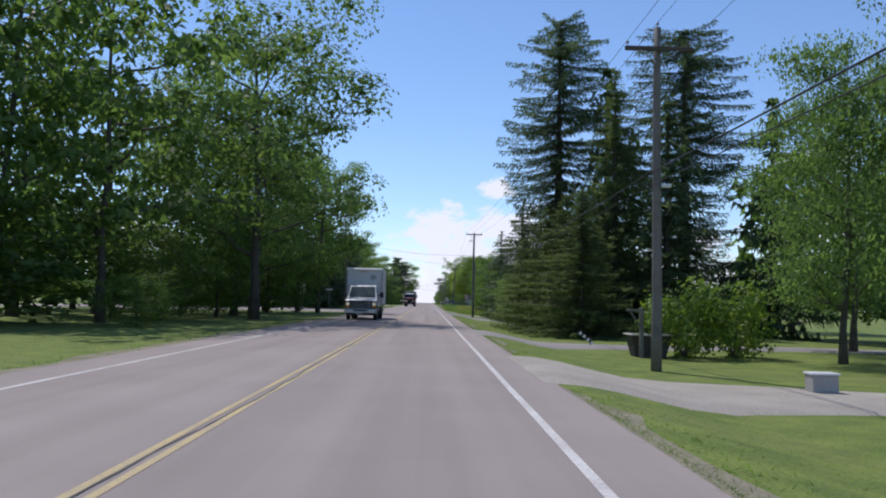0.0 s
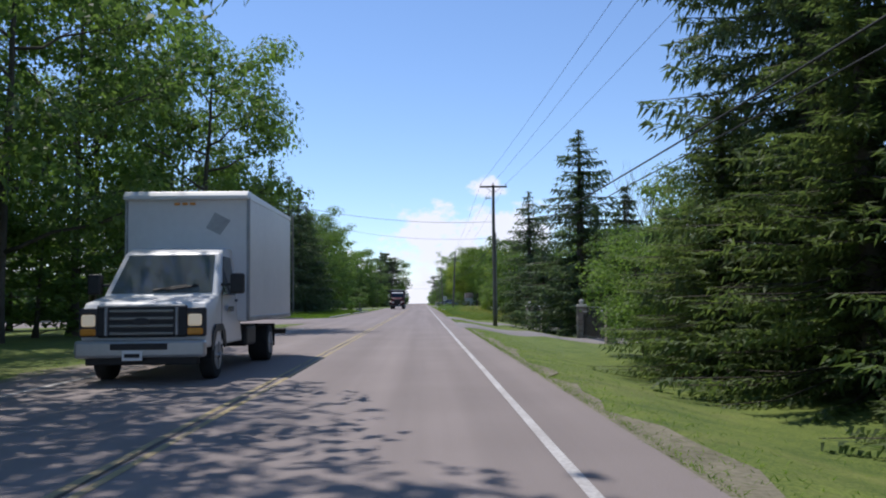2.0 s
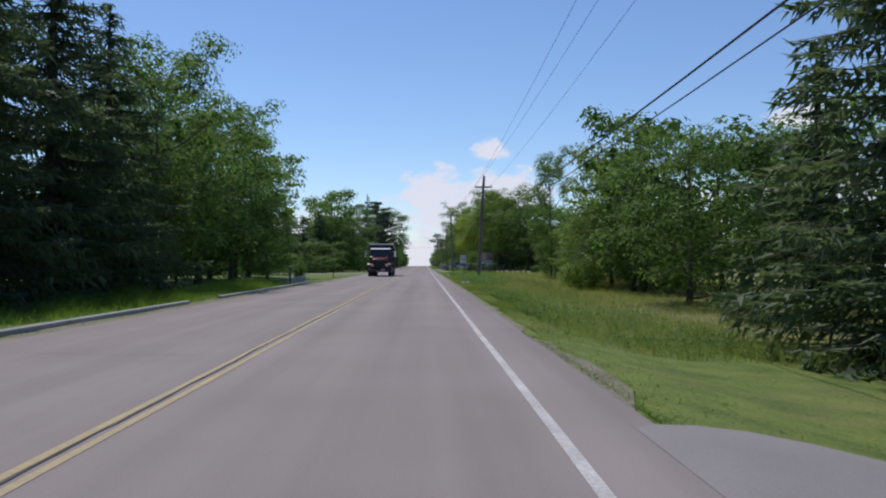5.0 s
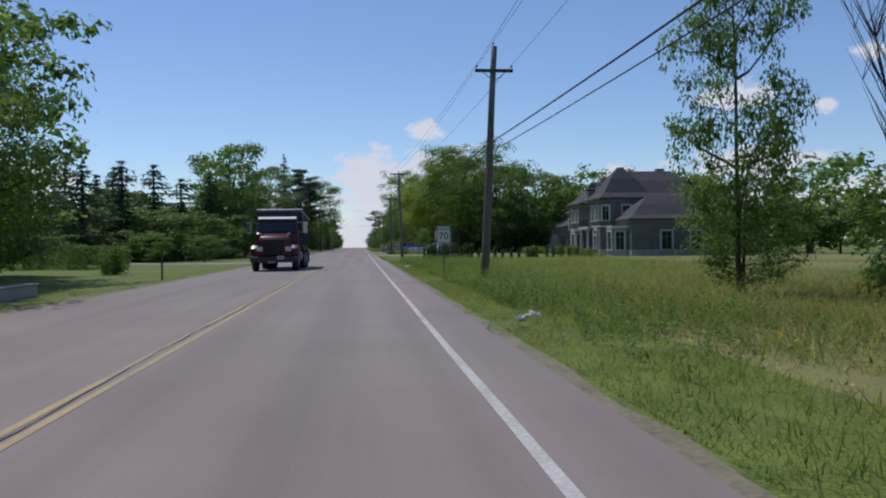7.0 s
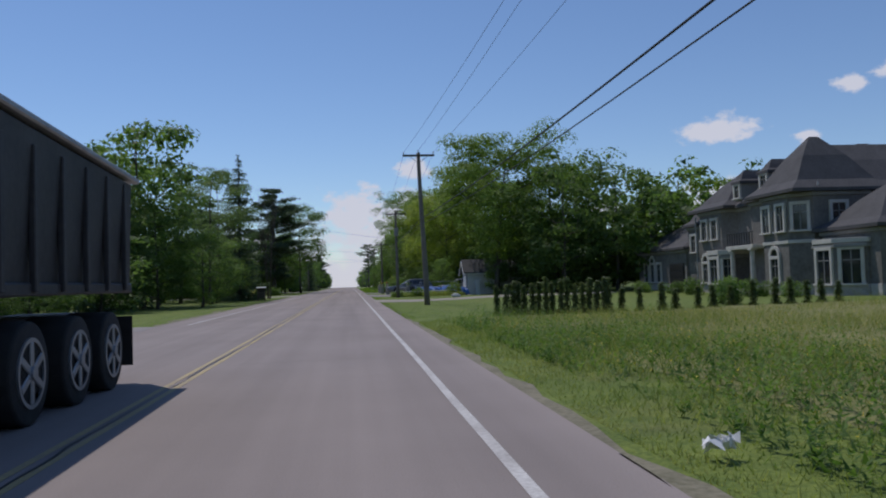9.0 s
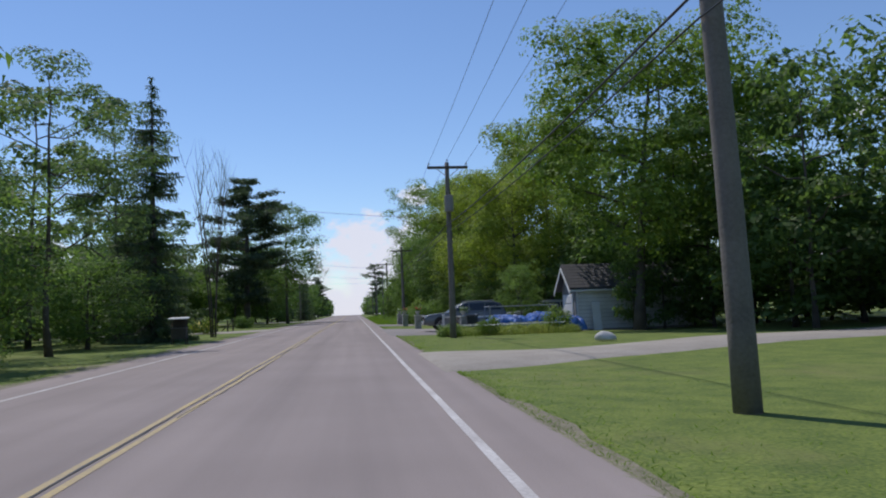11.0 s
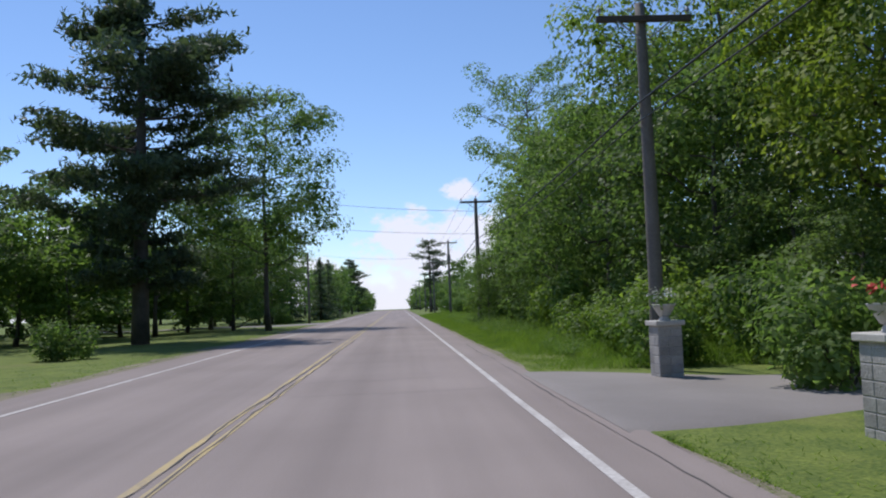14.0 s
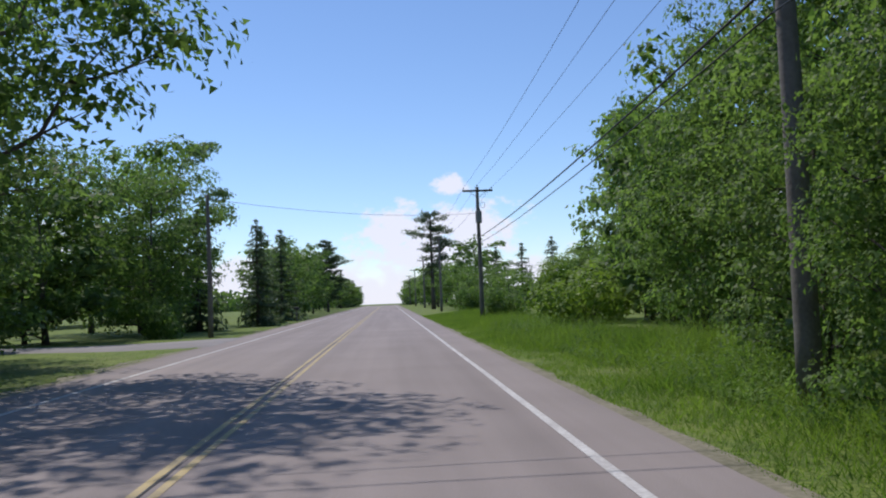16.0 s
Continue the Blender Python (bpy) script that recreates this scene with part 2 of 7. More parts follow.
M["plastic"] = surface("black_plastic", (0.015, 0.015, 0.016), (0.03, 0.03, 0.031), 0.55, 6, 50, 0.1)
M["chrome"] = surface("chrome", (0.5, 0.5, 0.51), (0.68, 0.68, 0.69), 0.18, 2, 20, 0.0, metal=1.0)
M["red_paint"] = surface("dark_red_paint", (0.075, 0.012, 0.014), (0.13, 0.022, 0.024), 0.35, 1, 12, 0.02)
M["steel_dark"] = surface("dump_body_steel", (0.03, 0.03, 0.034), (0.085, 0.083, 0.082), 0.6, 1.4, 12, 0.15, metal=0.3)
M["car_grey"] = surface("grey_car_paint", (0.15, 0.153, 0.155), (0.21, 0.213, 0.215), 0.24, 1, 12, 0.0, metal=0.35)
M["car_silver"] = surface("silver_car_paint", (0.36, 0.365, 0.37), (0.46, 0.465, 0.47), 0.3, 1, 12, 0.0, metal=0.5)
M["tarp"] = surface("blue_tarpaulin", (0.018, 0.075, 0.30), (0.06, 0.20, 0.58), 0.45, 2.5, 9, 0.5)
M["sign_white"] = surface("white_sign_sheet", (0.72, 0.72, 0.71), (0.82, 0.82, 0.81), 0.4, 2, 20, 0.0)
M["sign_black"] = surface("black_sign_paint", (0.012, 0.012, 0.012), (0.022, 0.022, 0.022), 0.5, 2, 20, 0.0)
M["sign_red"] = surface("faded_red_board", (0.26, 0.055, 0.045), (0.42, 0.115, 0.10), 0.6, 2, 14, 0.1)
M["green_bin"] = surface("dark_bin_plastic", (0.022, 0.026, 0.024), (0.05, 0.056, 0.052), 0.6, 3, 30, 0.1)
M["orange"] = surface("orange_plastic", (0.55, 0.12, 0.03), (0.72, 0.2, 0.05), 0.5, 3, 30, 0.0)
M["amber"] = surface("amber_lens", (0.55, 0.20, 0.02), (0.75, 0.32, 0.04), 0.2, 3, 30, 0.0)
M["lamp_lens"] = surface("lamp_lens", (0.55, 0.55, 0.52), (0.78, 0.78, 0.74), 0.12, 3, 30, 0.0)
m, nodes, links, bsdf = nodes_of("lit_headlamp")
bsdf.inputs["Base Color"].default_value = (0.75, 0.70, 0.58, 1)
bsdf.inputs["Roughness"].default_value = 0.15
bsdf.inputs["Emission Color"].default_value, bsdf.inputs["Emission Strength"].default_value = (1.0, 0.82, 0.52, 1), 0.2
M["lit_lamp"] = m
M["glass"] = glass("dark_glass")
# Paler base than dark_glass: the sky's reflection is put into the colour.
M["screen"] = glass("sky_sheen_glass", (0.10, 0.115, 0.125))
M["siding"] = surface("grey_siding", (0.20, 0.195, 0.185), (0.30, 0.295, 0.285), 0.85, 1.5, 20, 0.2)
M["garage_white"] = surface("white_siding", (0.55, 0.55, 0.53), (0.72, 0.72, 0.70), 0.7, 1.5, 20, 0.1)
M["concrete"] = surface("concrete", (0.28, 0.27, 0.25), (0.46, 0.445, 0.42), 0.92, 1.5, 25, 0.3)
M["rock"] = surface("pale_rock", (0.40, 0.39, 0.37), (0.68, 0.67, 0.64), 0.9, 2, 14, 0.6)
M["petal_red"] = surface("red_petals", (0.45, 0.03, 0.03), (0.62, 0.08, 0.06), 0.6, 8, 40, 0.0)
M["petal_white"] = surface("white_petals", (0.62, 0.62, 0.56), (0.8, 0.8, 0.74), 0.6, 8, 40, 0.0)
M["petal_yellow"] = surface("yellow_petals", (0.55, 0.42, 0.03), (0.75, 0.62, 0.06), 0.6, 8, 40, 0.0)
M["leaf_maple"] = foliage("maple_leaves", (0.075, 0.135, 0.026), (0.270, 0.360, 0.070), 0.44)
# Wide colour range: sunlit tops and shaded gaps are put into these leaves.
M["leaf_bright"] = foliage("bright_maple_leaves", (0.080, 0.140, 0.024), (0.400, 0.450, 0.075), 0.44)
M["leaf_green"] = foliage("broad_leaves", (0.070, 0.128, 0.036), (0.235, 0.325, 0.098), 0.54)
M["leaf_dark"] = foliage("dark_leaves", (0.064, 0.114, 0.038), (0.205, 0.280, 0.092), 0.54)
M["leaf_birch"] = foliage("birch_leaves", (0.085, 0.138, 0.048), (0.205, 0.29, 0.105), 0.55)
M["leaf_pale"] = foliage("thin_spring_leaves", (0.085, 0.135, 0.058), (0.2, 0.265, 0.11), 0.52)
M["needle_spruce"] = foliage("spruce_needles", (0.072, 0.106, 0.066), (0.165, 0.212, 0.112), 0.36, 0.6, 0.25)
M["needle_light"] = foliage("young_spruce_needles", (0.085, 0.125, 0.055), (0.195, 0.238, 0.095), 0.42, 0.6, 0.25)
M["needle_pine"] = foliage("pine_needles", (0.052, 0.080, 0.050), (0.130, 0.168, 0.090), 0.34, 0.6, 0.25)
M["grass_blade"] = foliage("grass_blades", (0.085, 0.155, 0.022), (0.215, 0.300, 0.050), 0.55, 0.6, 0.2, 0.0, 0.6)
M["straw_blade"] = foliage("straw_grass", (0.24, 0.20, 0.085), (0.46, 0.39, 0.19), 0.5, 0.6, 0.2, 0.0, 0.5)
M["meadow_blade"] = foliage("meadow_grass", (0.115, 0.180, 0.032), (0.335, 0.330, 0.115), 0.50, 0.6, 0.2, 0.0, 0.35)
M["meadow"] = surface("meadow_floor", (0.135, 0.150, 0.042), (0.285, 0.255, 0.110), 0.95, 0.6, 12, 0.8, spread=0.45, grain=0.5)
M["bed_leaf"] = foliage("variegated_bed_leaves", (0.170, 0.230, 0.055), (0.430, 0.460, 0.170), 0.45, 0.6, 0.2, 0.0, 1.2)
M["weed_leaf"] = foliage("weed_leaves", (0.060, 0.120, 0.026), (0.190, 0.280, 0.070), 0.45, 0.6, 0.2, 0.0, 0.5)

# ---- mesh helpers ----


def mesh_from(name, verts, faces, mat, smooth=False):
    me = bpy.data.meshes.new(name)
    me.from_pydata(np.asarray(verts, dtype=float).tolist(), [], np.asarray(faces).tolist() if isinstance(faces, np.ndarray) else faces)
    me.materials.append(M[mat] if isinstance(mat, str) else mat)
    if smooth:
        me.polygons.foreach_set("use_smooth", [True] * len(me.polygons))
    me.update()
    return me


def part(name, bm, mat, parent=None, label="", smooth=False):
    """One bmesh, or a ready mesh, as one object under a thing or a part."""
    if isinstance(bm, bmesh.types.BMesh):
        me = bpy.data.meshes.new(name)
        bm.to_mesh(me)
        bm.free()
        me.materials.append(M[mat])
        if smooth:
            me.polygons.foreach_set("use_smooth", [True] * len(me.polygons))
    else:
        me = bm
    ob = new(name, me)
    ob.parent = parent
    if label:
        tagged(ob, label)
    return ob


def thing(name, label, category, group="", kind="", at=(0, 0, 0), turn=0.0):
    ob = tagged(new(name), label, category, group, kind)
    ob.empty_display_size = 0.3
    ob.matrix_world = pose(*at, 0, 0, turn)
    return ob


def box(sx, sy, sz, at=(0, 0, 0), bevel=0.0, rot=None, seg=1):
    """A bevelled box whose foot stands at `at`."""
    bm = bmesh.new()
    bmesh.ops.create_cube(bm, size=1)
    bmesh.ops.scale(bm, vec=(sx, sy, sz), verts=bm.verts)
    if bevel:
        bmesh.ops.bevel(bm, geom=bm.edges[:], offset=bevel, segments=seg, affect="EDGES", profile=0.5)
    if rot:
        bmesh.ops.rotate(bm, cent=(0, 0, 0), matrix=Euler([radians(a) for a in rot]).to_matrix(), verts=bm.verts)
    bmesh.ops.translate(bm, vec=(at[0], at[1], at[2] + (0 if rot else sz / 2)), verts=bm.verts)
    return bm


def cyl(r1, r2, h, at=(0, 0, 0), seg=12, axis="z", bevel=0.0):
    """A cone or cylinder from `at` upwards, or centred along x or y."""
    bm = bmesh.new()
    bmesh.ops.create_cone(bm, cap_ends=True, segments=seg, radius1=r1, radius2=r2, depth=h)
    if bevel:
        rim = [e for e in bm.edges if abs(e.verts[0].co.z - e.verts[1].co.z) < 1e-5]
        bmesh.ops.bevel(bm, geom=rim, offset=bevel, segments=2, affect="EDGES", profile=0.5)
    if axis == "x":
        bmesh.ops.rotate(bm, cent=(0, 0, 0), matrix=Euler((0, radians(90), 0)).to_matrix(), verts=bm.verts)
    elif axis == "y":
        bmesh.ops.rotate(bm, cent=(0, 0, 0), matrix=Euler((radians(90), 0, 0)).to_matrix(), verts=bm.verts)
    bmesh.ops.translate(bm, vec=(at[0], at[1], at[2] + (h / 2 if axis == "z" else 0)), verts=bm.verts)
    return bm


def join(*bms):
    out = bms[0]
    for b in bms[1:]:
        me = bpy.data.meshes.new("joined")
        b.to_mesh(me)
        b.free()
        out.from_mesh(me)
        bpy.data.meshes.remove(me)
    return out


def prism(profile, axis, a, b, bevel=0.0):
    """A closed outline of (u, v) drawn out from a to b along x (outline in y, z), y (in x, z) or z (in x, y)."""
    bm = bmesh.new()
    place = {"x": lambda u, v, w: (w, u, v), "y": lambda u, v, w: (u, w, v), "z": lambda u, v, w: (u, v, w)}[axis]
    rows = [[bm.verts.new(place(u, v, w)) for u, v in profile] for w in (a, b)]
    bm.faces.new(rows[0])
    bm.faces.new(rows[1][::-1])
    n = len(profile)
    for i in range(n):
        bm.faces.new((rows[0][i], rows[1][i], rows[1][(i + 1) % n], rows[0][(i + 1) % n]))
    bmesh.ops.recalc_face_normals(bm, faces=bm.faces)
    if bevel:
        bmesh.ops.bevel(bm, geom=bm.edges[:], offset=bevel, segments=2, affect="EDGES", profile=0.5)
    return bm


def tubes(paths, sides=6):
    """Tapered tubes along paths of (points, radii), as vertices and faces."""
    V, F = [], []
    for pts, rad in paths:
        pts = np.asarray(pts, float)
        tan = np.gradient(pts, axis=0)
        tan /= np.linalg.norm(tan, axis=1)[:, None] + 1e-9
        ref = np.where(np.abs(tan[:, 2:3]) > 0.9, np.array([[1.0, 0, 0]]), np.array([[0, 0, 1.0]]))
        u = np.cross(tan, ref)
        u /= np.linalg.norm(u, axis=1)[:, None] + 1e-9
        w = np.cross(tan, u)
        ang = np.arange(sides) * 2 * np.pi / sides
        ring = pts[:, None] + (u[:, None] * np.cos(ang)[None, :, None] + w[:, None] * np.sin(ang)[None, :, None]) * np.asarray(rad)[:, None, None]
        base = len(V)
        V.extend(ring.reshape(-1, 3).tolist())
        for i in range(len(pts) - 1):
            for j in range(sides):
                k = (j + 1) % sides
                F.append((base + i * sides + j, base + i * sides + k, base + (i + 1) * sides + k, base + (i + 1) * sides + j))
        F.append(tuple(base + j for j in range(sides))[::-1])
        F.append(tuple(base + (len(pts) - 1) * sides + j for j in range(sides)))
    return V, F


def smoothstep(a, b, x):
    t = np.clip((x - a) / (b - a), 0, 1)
    return t * t * (3 - 2 * t)


def crest(y):
    """The road runs over a low crest far ahead and falls away behind it."""
    d = np.clip(np.asarray(y, float) - 520, 0, 400)
    return -0.00012 * np.minimum(d, 200) ** 2 - 0.048 * np.maximum(d - 200, 0)


def gz(x, y):
    """Height of the ground beside the road."""
    right = smoothstep(4.4, 7.5, x) * (-0.42 * (1 - smoothstep(108, 150, y)) - 0.06)
    right = right - 0.45 * smoothstep(8, 11, x) * smoothstep(62, 74, y) * (1 - smoothstep(107, 120, y))
    left = smoothstep(4.6, 8.0, -x) * -0.05
    far = np.where(np.abs(x) > 9, 0.06 * np.sin(x * 0.31 + y * 0.07) + 0.05 * np.sin(y * 0.19), 0)
    return right + left + far * smoothstep(9, 16, np.abs(x)) + crest(y)


def ground_z(x, y):
    return float(gz(np.float64(x), np.float64(y)))

# ---- ground and road ----


def grid_mesh(name, xs, ys, zf, mat):
    X, Y = np.meshgrid(xs, ys)
    V = np.stack([X, Y, zf(X, Y)], -1).reshape(-1, 3)
    nx, ny = len(xs), len(ys)
    i = np.arange(ny - 1)[:, None] * nx + np.arange(nx - 1)[None]
    F = np.stack([i, i + 1, i + nx + 1, i + nx], -1).reshape(-1, 4)
    return mesh_from(name, V, F, mat, smooth=True)


def under_road(X, Y):
    z = gz(X, Y) - 0.015
    return np.where(np.abs(X) < 4.25, crest(Y) - 0.15, z)


xs = np.array([-3000, -900, -300, -120, -70, -45, -30, -24, -20, -17, -14.5, -12.5, -11, -9.5, -8.3, -7.2, -6.3, -5.6, -5.0, -4.55, -4.2, 0,
               4.2, 4.4, 4.8, 5.3, 5.9, 6.6, 7.4, 8.3, 9.5, 11, 12.5, 14.5, 17, 20, 24, 30, 45, 70, 120, 300, 900, 3000.0])
ys = np.concatenate([[-3000, -1000, -300, -120], np.arange(-60, 520, 3.0), np.arange(520, 1500, 40), [1600, 2200, 4000]])
tagged(new("ground", grid_mesh("ground", xs, ys, under_road, "grass")), "green mown grass ground beside the road", "ground", kind="structure")
road = tagged(new("road", grid_mesh("road", np.array([-4.55, -3.6, -1.8, 0, 1.8, 3.4, 4.35]), np.concatenate([np.arange(-80, 930, 6.0), [1200, 1500]]),
                                    lambda X, Y: crest(Y) + 0 * X, "asphalt")),
              "worn pale grey asphalt two-lane road", "road", kind="structure")


def strip(name, x0, x1, y0, y1, z, mat, parent, label="", wav=0.0, step=2.0):
    yy = np.arange(y0, y1 + step, step)
    off = wav * (np.sin(yy * 0.37) + 0.6 * np.sin(yy * 1.13 + x0))
    zz = crest(yy) + z
    V = np.concatenate([np.stack([x0 + off, yy, zz], -1), np.stack([x1 + off, yy, zz], -1)])
    n = len(yy)
    F = [(i, n + i, n + i + 1, i + 1) for i in range(n - 1)]
    return part(name, mesh_from(name, V, F, mat), mat, parent, label)


strip("edge_line", 3.45, 3.55, -80, 560, 0.004, "white_line", road, "worn white edge line", 0.004)
strip("edge_line", -3.55, -3.45, -80, 80, 0.004, "white_line", road, "worn white edge line", 0.004)
strip("edge_line", -3.55, -3.45, 206, 560, 0.004, "white_line", road, "worn white edge line", 0.004)
strip("centre_line", 0.045, 0.125, -80, 560, 0.004, "yellow_line", road, "worn yellow centre line", 0.004)
strip("centre_line", -0.125, -0.045, -80, 560, 0.004, "yellow_line", road, "worn yellow centre line", 0.004)


def long_crack(x, y0, y1, z, width, mat, label, seed):
    """A wandering sealed crack of uneven width along the road."""
    r = np.random.default_rng(seed)
    yy = np.arange(y0, y1, 0.35)
    n = len(yy)
    off = np.cumsum(r.normal(0, 0.012, n))
    off = x + 0.05 * np.sin(yy * 0.11) + off - np.convolve(np.pad(off, 30, "edge"), np.ones(61) / 61, "valid")
    w = width * np.clip(r.normal(0.5, 0.16, n) + 0.18 * np.sin(yy * 0.6), 0.12, 1.0)
    zz = crest(yy) + z
    V = np.concatenate([np.stack([off - w, yy, zz], -1), np.stack([off + w, yy, zz], -1)])
    return part("crack_seal", mesh_from("crack_seal", V, [(i, n + i, n + i + 1, i + 1) for i in range(n - 1)], mat), mat, road, label)


long_crack(-0.02, -80, 300, 0.007, 0.022, "seal", "dark sealed crack between the yellow lines", 4)
long_crack(0.0, 300, 480, 0.007, 0.012, "seal", "thin dark crack between the yellow lines", 7)
long_crack(0.10, 225, 306, 0.008, 0.022, "old_seal", "thin crack beside the yellow line", 5)
long_crack(4.05, 256, 300, 0.005, 0.016, "old_seal", "thin crack near the road edge", 6)


def lane(name, label, x0, x1, ya0, ya1, yb0, yb1, mat, kind_of="driveway", n=26):
    """A drive from the road at x0 (between ya0 and ya1) to x1 (between yb0 and yb1), lying on the ground."""
    s = np.linspace(0, 1, n) ** 1.6
    flare = (1 - smoothstep(0, 0.25, s)) * 1.6
    V = []
    x0 -= 0.15 * np.sign(x0)
    for k in range(n):
        x = x0 + (x1 - x0) * s[k]
        a, b = ya0 + (yb0 - ya0) * s[k] - flare[k], ya1 + (yb1 - ya1) * s[k] + flare[k]
        edge = 0.22 / (b - a)
        for j, q in enumerate((0, edge, 0.5, 1 - edge, 1)):
            y = a + (b - a) * q + 0.06 * math.sin(x * 1.7 + j)
            V.append((x, y, 0.004 if k == 0 else ground_z(x, y) + (-0.06, 0.03, 0.045, 0.03, -0.06)[j]))
    F = [(k * 5 + j, k * 5 + j + 1, (k + 1) * 5 + j + 1, (k + 1) * 5 + j) for k in range(n - 1) for j in range(4)]
    me = mesh_from(name, V, F, mat, smooth=True)
    return tagged(new(name, me), label, kind_of, kind="structure")


lane("driveway", "pale gravel driveway crossing the verge", 4.3, 40, 15, 18.5, 11, 15, "gravel")
lane("driveway", "narrow grey driveway beside a lawn", 4.3, 40, 33.5, 36, 31, 34, "drive")
lane("driveway", "grey driveway leading to brick gate posts", 4.3, 30, 79.5, 85, 79.5, 86, "drive")
lane("driveway", "grey driveway leading to a second gate", 4.3, 30, 98, 102.5, 98, 104, "drive")
lane("driveway", "pale gravel driveway through a lawn", 4.3, 24, 232, 236.5, 240, 245, "gravel")
lane("driveway", "wide grey asphalt driveway with a parked car", 4.3, 20, 256.5, 268, 256, 268, "drive")
lane("driveway", "pale driveway between stone pillars", 4.3, 20, 282.5, 286.5, 281.5, 286, "drive")
lane("side_road", "grey asphalt side road joining the main road", -4.5, -70, 90.5, 103, 92, 101, "asphalt", "road")
lane("driveway", "pale driveway through a mown lawn", -4.5, -40, 200, 203.5, 205, 209, "drive")
lane("driveway", "pale gravel driveway beside a red board", -4.5, -30, 279, 284, 280, 285, "gravel")
lane("driveway", "pale driveway under the trees", -4.5, -34, 342, 345.5, 342, 346, "drive")
MOUTHS = {1: [(12.9, 20.6), (31.4, 38.1), (77.4, 87.1), (95.9, 104.6), (229.9, 238.6), (254.4, 270.1), (280.4, 288.6)], -1: [(88.4, 105.1), (197.9, 205.6), (276.9, 286.1), (339.9, 347.6)]}
for x0, x1, y0, y1 in ((4.33, 4.68, -80, 112), (4.33, 4.52, 112, 560), (-4.53, -5.0, -80, 88), (-4.53, -5.05, 105.2, 560)):
    rng = np.random.default_rng(3)
    cuts = [y0] + [v for m in MOUTHS[int(np.sign(x0))] if y0 < m[0] and m[1] < y1 for v in m] + [y1]
    for ya, yb in zip(cuts[::2], cuts[1::2]):
        yy = np.linspace(ya, yb, max(4, int(yb - ya)))
        taper = np.clip(np.minimum(yy - ya, yb - yy) / 1.5, 0.05, 1)
        a = x0 + 0 * yy
        b = x0 + (x1 - x0) * taper * (1 + rng.normal(0, 0.3, len(yy)))
        if x0 < 0:
            a, b = b, a
        V = np.concatenate([np.stack([a, yy, gz(a, yy)], -1), np.stack([b, yy, gz(b, yy)], -1)])
        n = len(yy)
        tagged(new("shoulder", mesh_from("shoulder", V, [(i, n + i, n + i + 1, i + 1) for i in range(n - 1)], "dirt_edge")), "gritty brown earth edge of the road", "shoulder", kind="structure")

# ---- trees ----


def leaf_quads(cent, normal, size, rng, aspect=1.0, along=None):
    """Pointed leaf shapes of a given size about their centres."""
    n = len(cent)
    normal = normal / (np.linalg.norm(normal, axis=1)[:, None] + 1e-9)
    if along is None:
        along = rng.normal(size=(n, 3))
    u = along - normal * np.sum(along * normal, axis=1)[:, None]
    u /= np.linalg.norm(u, axis=1)[:, None] + 1e-9
    w = np.cross(normal, u)
    s = size[:, None]
    k = 0.34 * aspect * rng.uniform(0.75, 1.25, (n, 1))
    V = np.stack([cent - u * s * 0.45 + w * s * k, cent - u * s * 0.40 - w * s * k, cent + u * s * 0.55], 1).reshape(-1, 3)
    F = np.arange(3 * n).reshape(-1, 3)
    return V, F


def limb_paths(h, r, rng, low, limbs, trunk_r, twigs=3):
    """Trunk and limbs of a broad tree; also the points at which foliage sits."""
    top = h * 0.82
    zt = np.linspace(0, top, 9)
    lean = rng.normal(0, 0.03, 2)
    wob = np.cumsum(rng.normal(0, 0.05, (9, 2)), axis=0) * h / 14
    trunk = np.stack([zt * lean[0] + wob[:, 0], zt * lean[1] + wob[:, 1], zt], -1)
    trunk[0, :2] = 0
    rad = trunk_r * (1 - 0.8 * zt / top)
    rad[0] *= 1.35
    paths = [(trunk, rad)]
    tips = []
    for k in range(limbs):
        f = low + (0.86 - low) * (k + rng.random() * 0.7) / limbs
        z0 = f * h
        i = min(int(z0 / top * 8), 7)
        start = trunk[i] + (trunk[i + 1] - trunk[i]) * (z0 / top * 8 - i)
        az = k * 2.4 + rng.random() * 0.8
        prof = math.sqrt(max(0.08, 1 - ((f - 0.45) / 0.58) ** 2))
        length = r * prof * rng.uniform(0.75, 1.05)
        s = np.linspace(0, 1, 6)
        rise = rng.uniform(0.25, 0.75) * length
        pts = np.stack([start[0] + np.cos(az) * length * s, start[1] + np.sin(az) * length * s, start[2] + rise * s ** 1.3 - 0.15 * length * s ** 3], -1)
        pts[1:-1] += rng.normal(0, 0.06 * length, (4, 3)) * 0.6
        lr = trunk_r * 0.42 * (1 - f * 0.6)
        paths.append((pts, lr * (1 - 0.85 * s)))
        tips.append(pts[-1])
        tips.append(pts[3])
        for q in range(3):
            j = 2 + q
            a2 = az + rng.choice([-1, 1]) * rng.uniform(0.5, 1.1)
            l2 = length * rng.uniform(0.3, 0.5)
            s2 = np.linspace(0, 1, 4)
            p2 = np.stack([pts[j, 0] + np.cos(a2) * l2 * s2, pts[j, 1] + np.sin(a2) * l2 * s2, pts[j, 2] + l2 * rng.uniform(0.1, 0.7) * s2], -1)
            if q < twigs:
                paths.append((p2, lr * 0.4 * (1 - 0.8 * s2)))
            tips.append(p2[-1])
    tips.append(trunk[-1])
    return paths, np.array(tips)


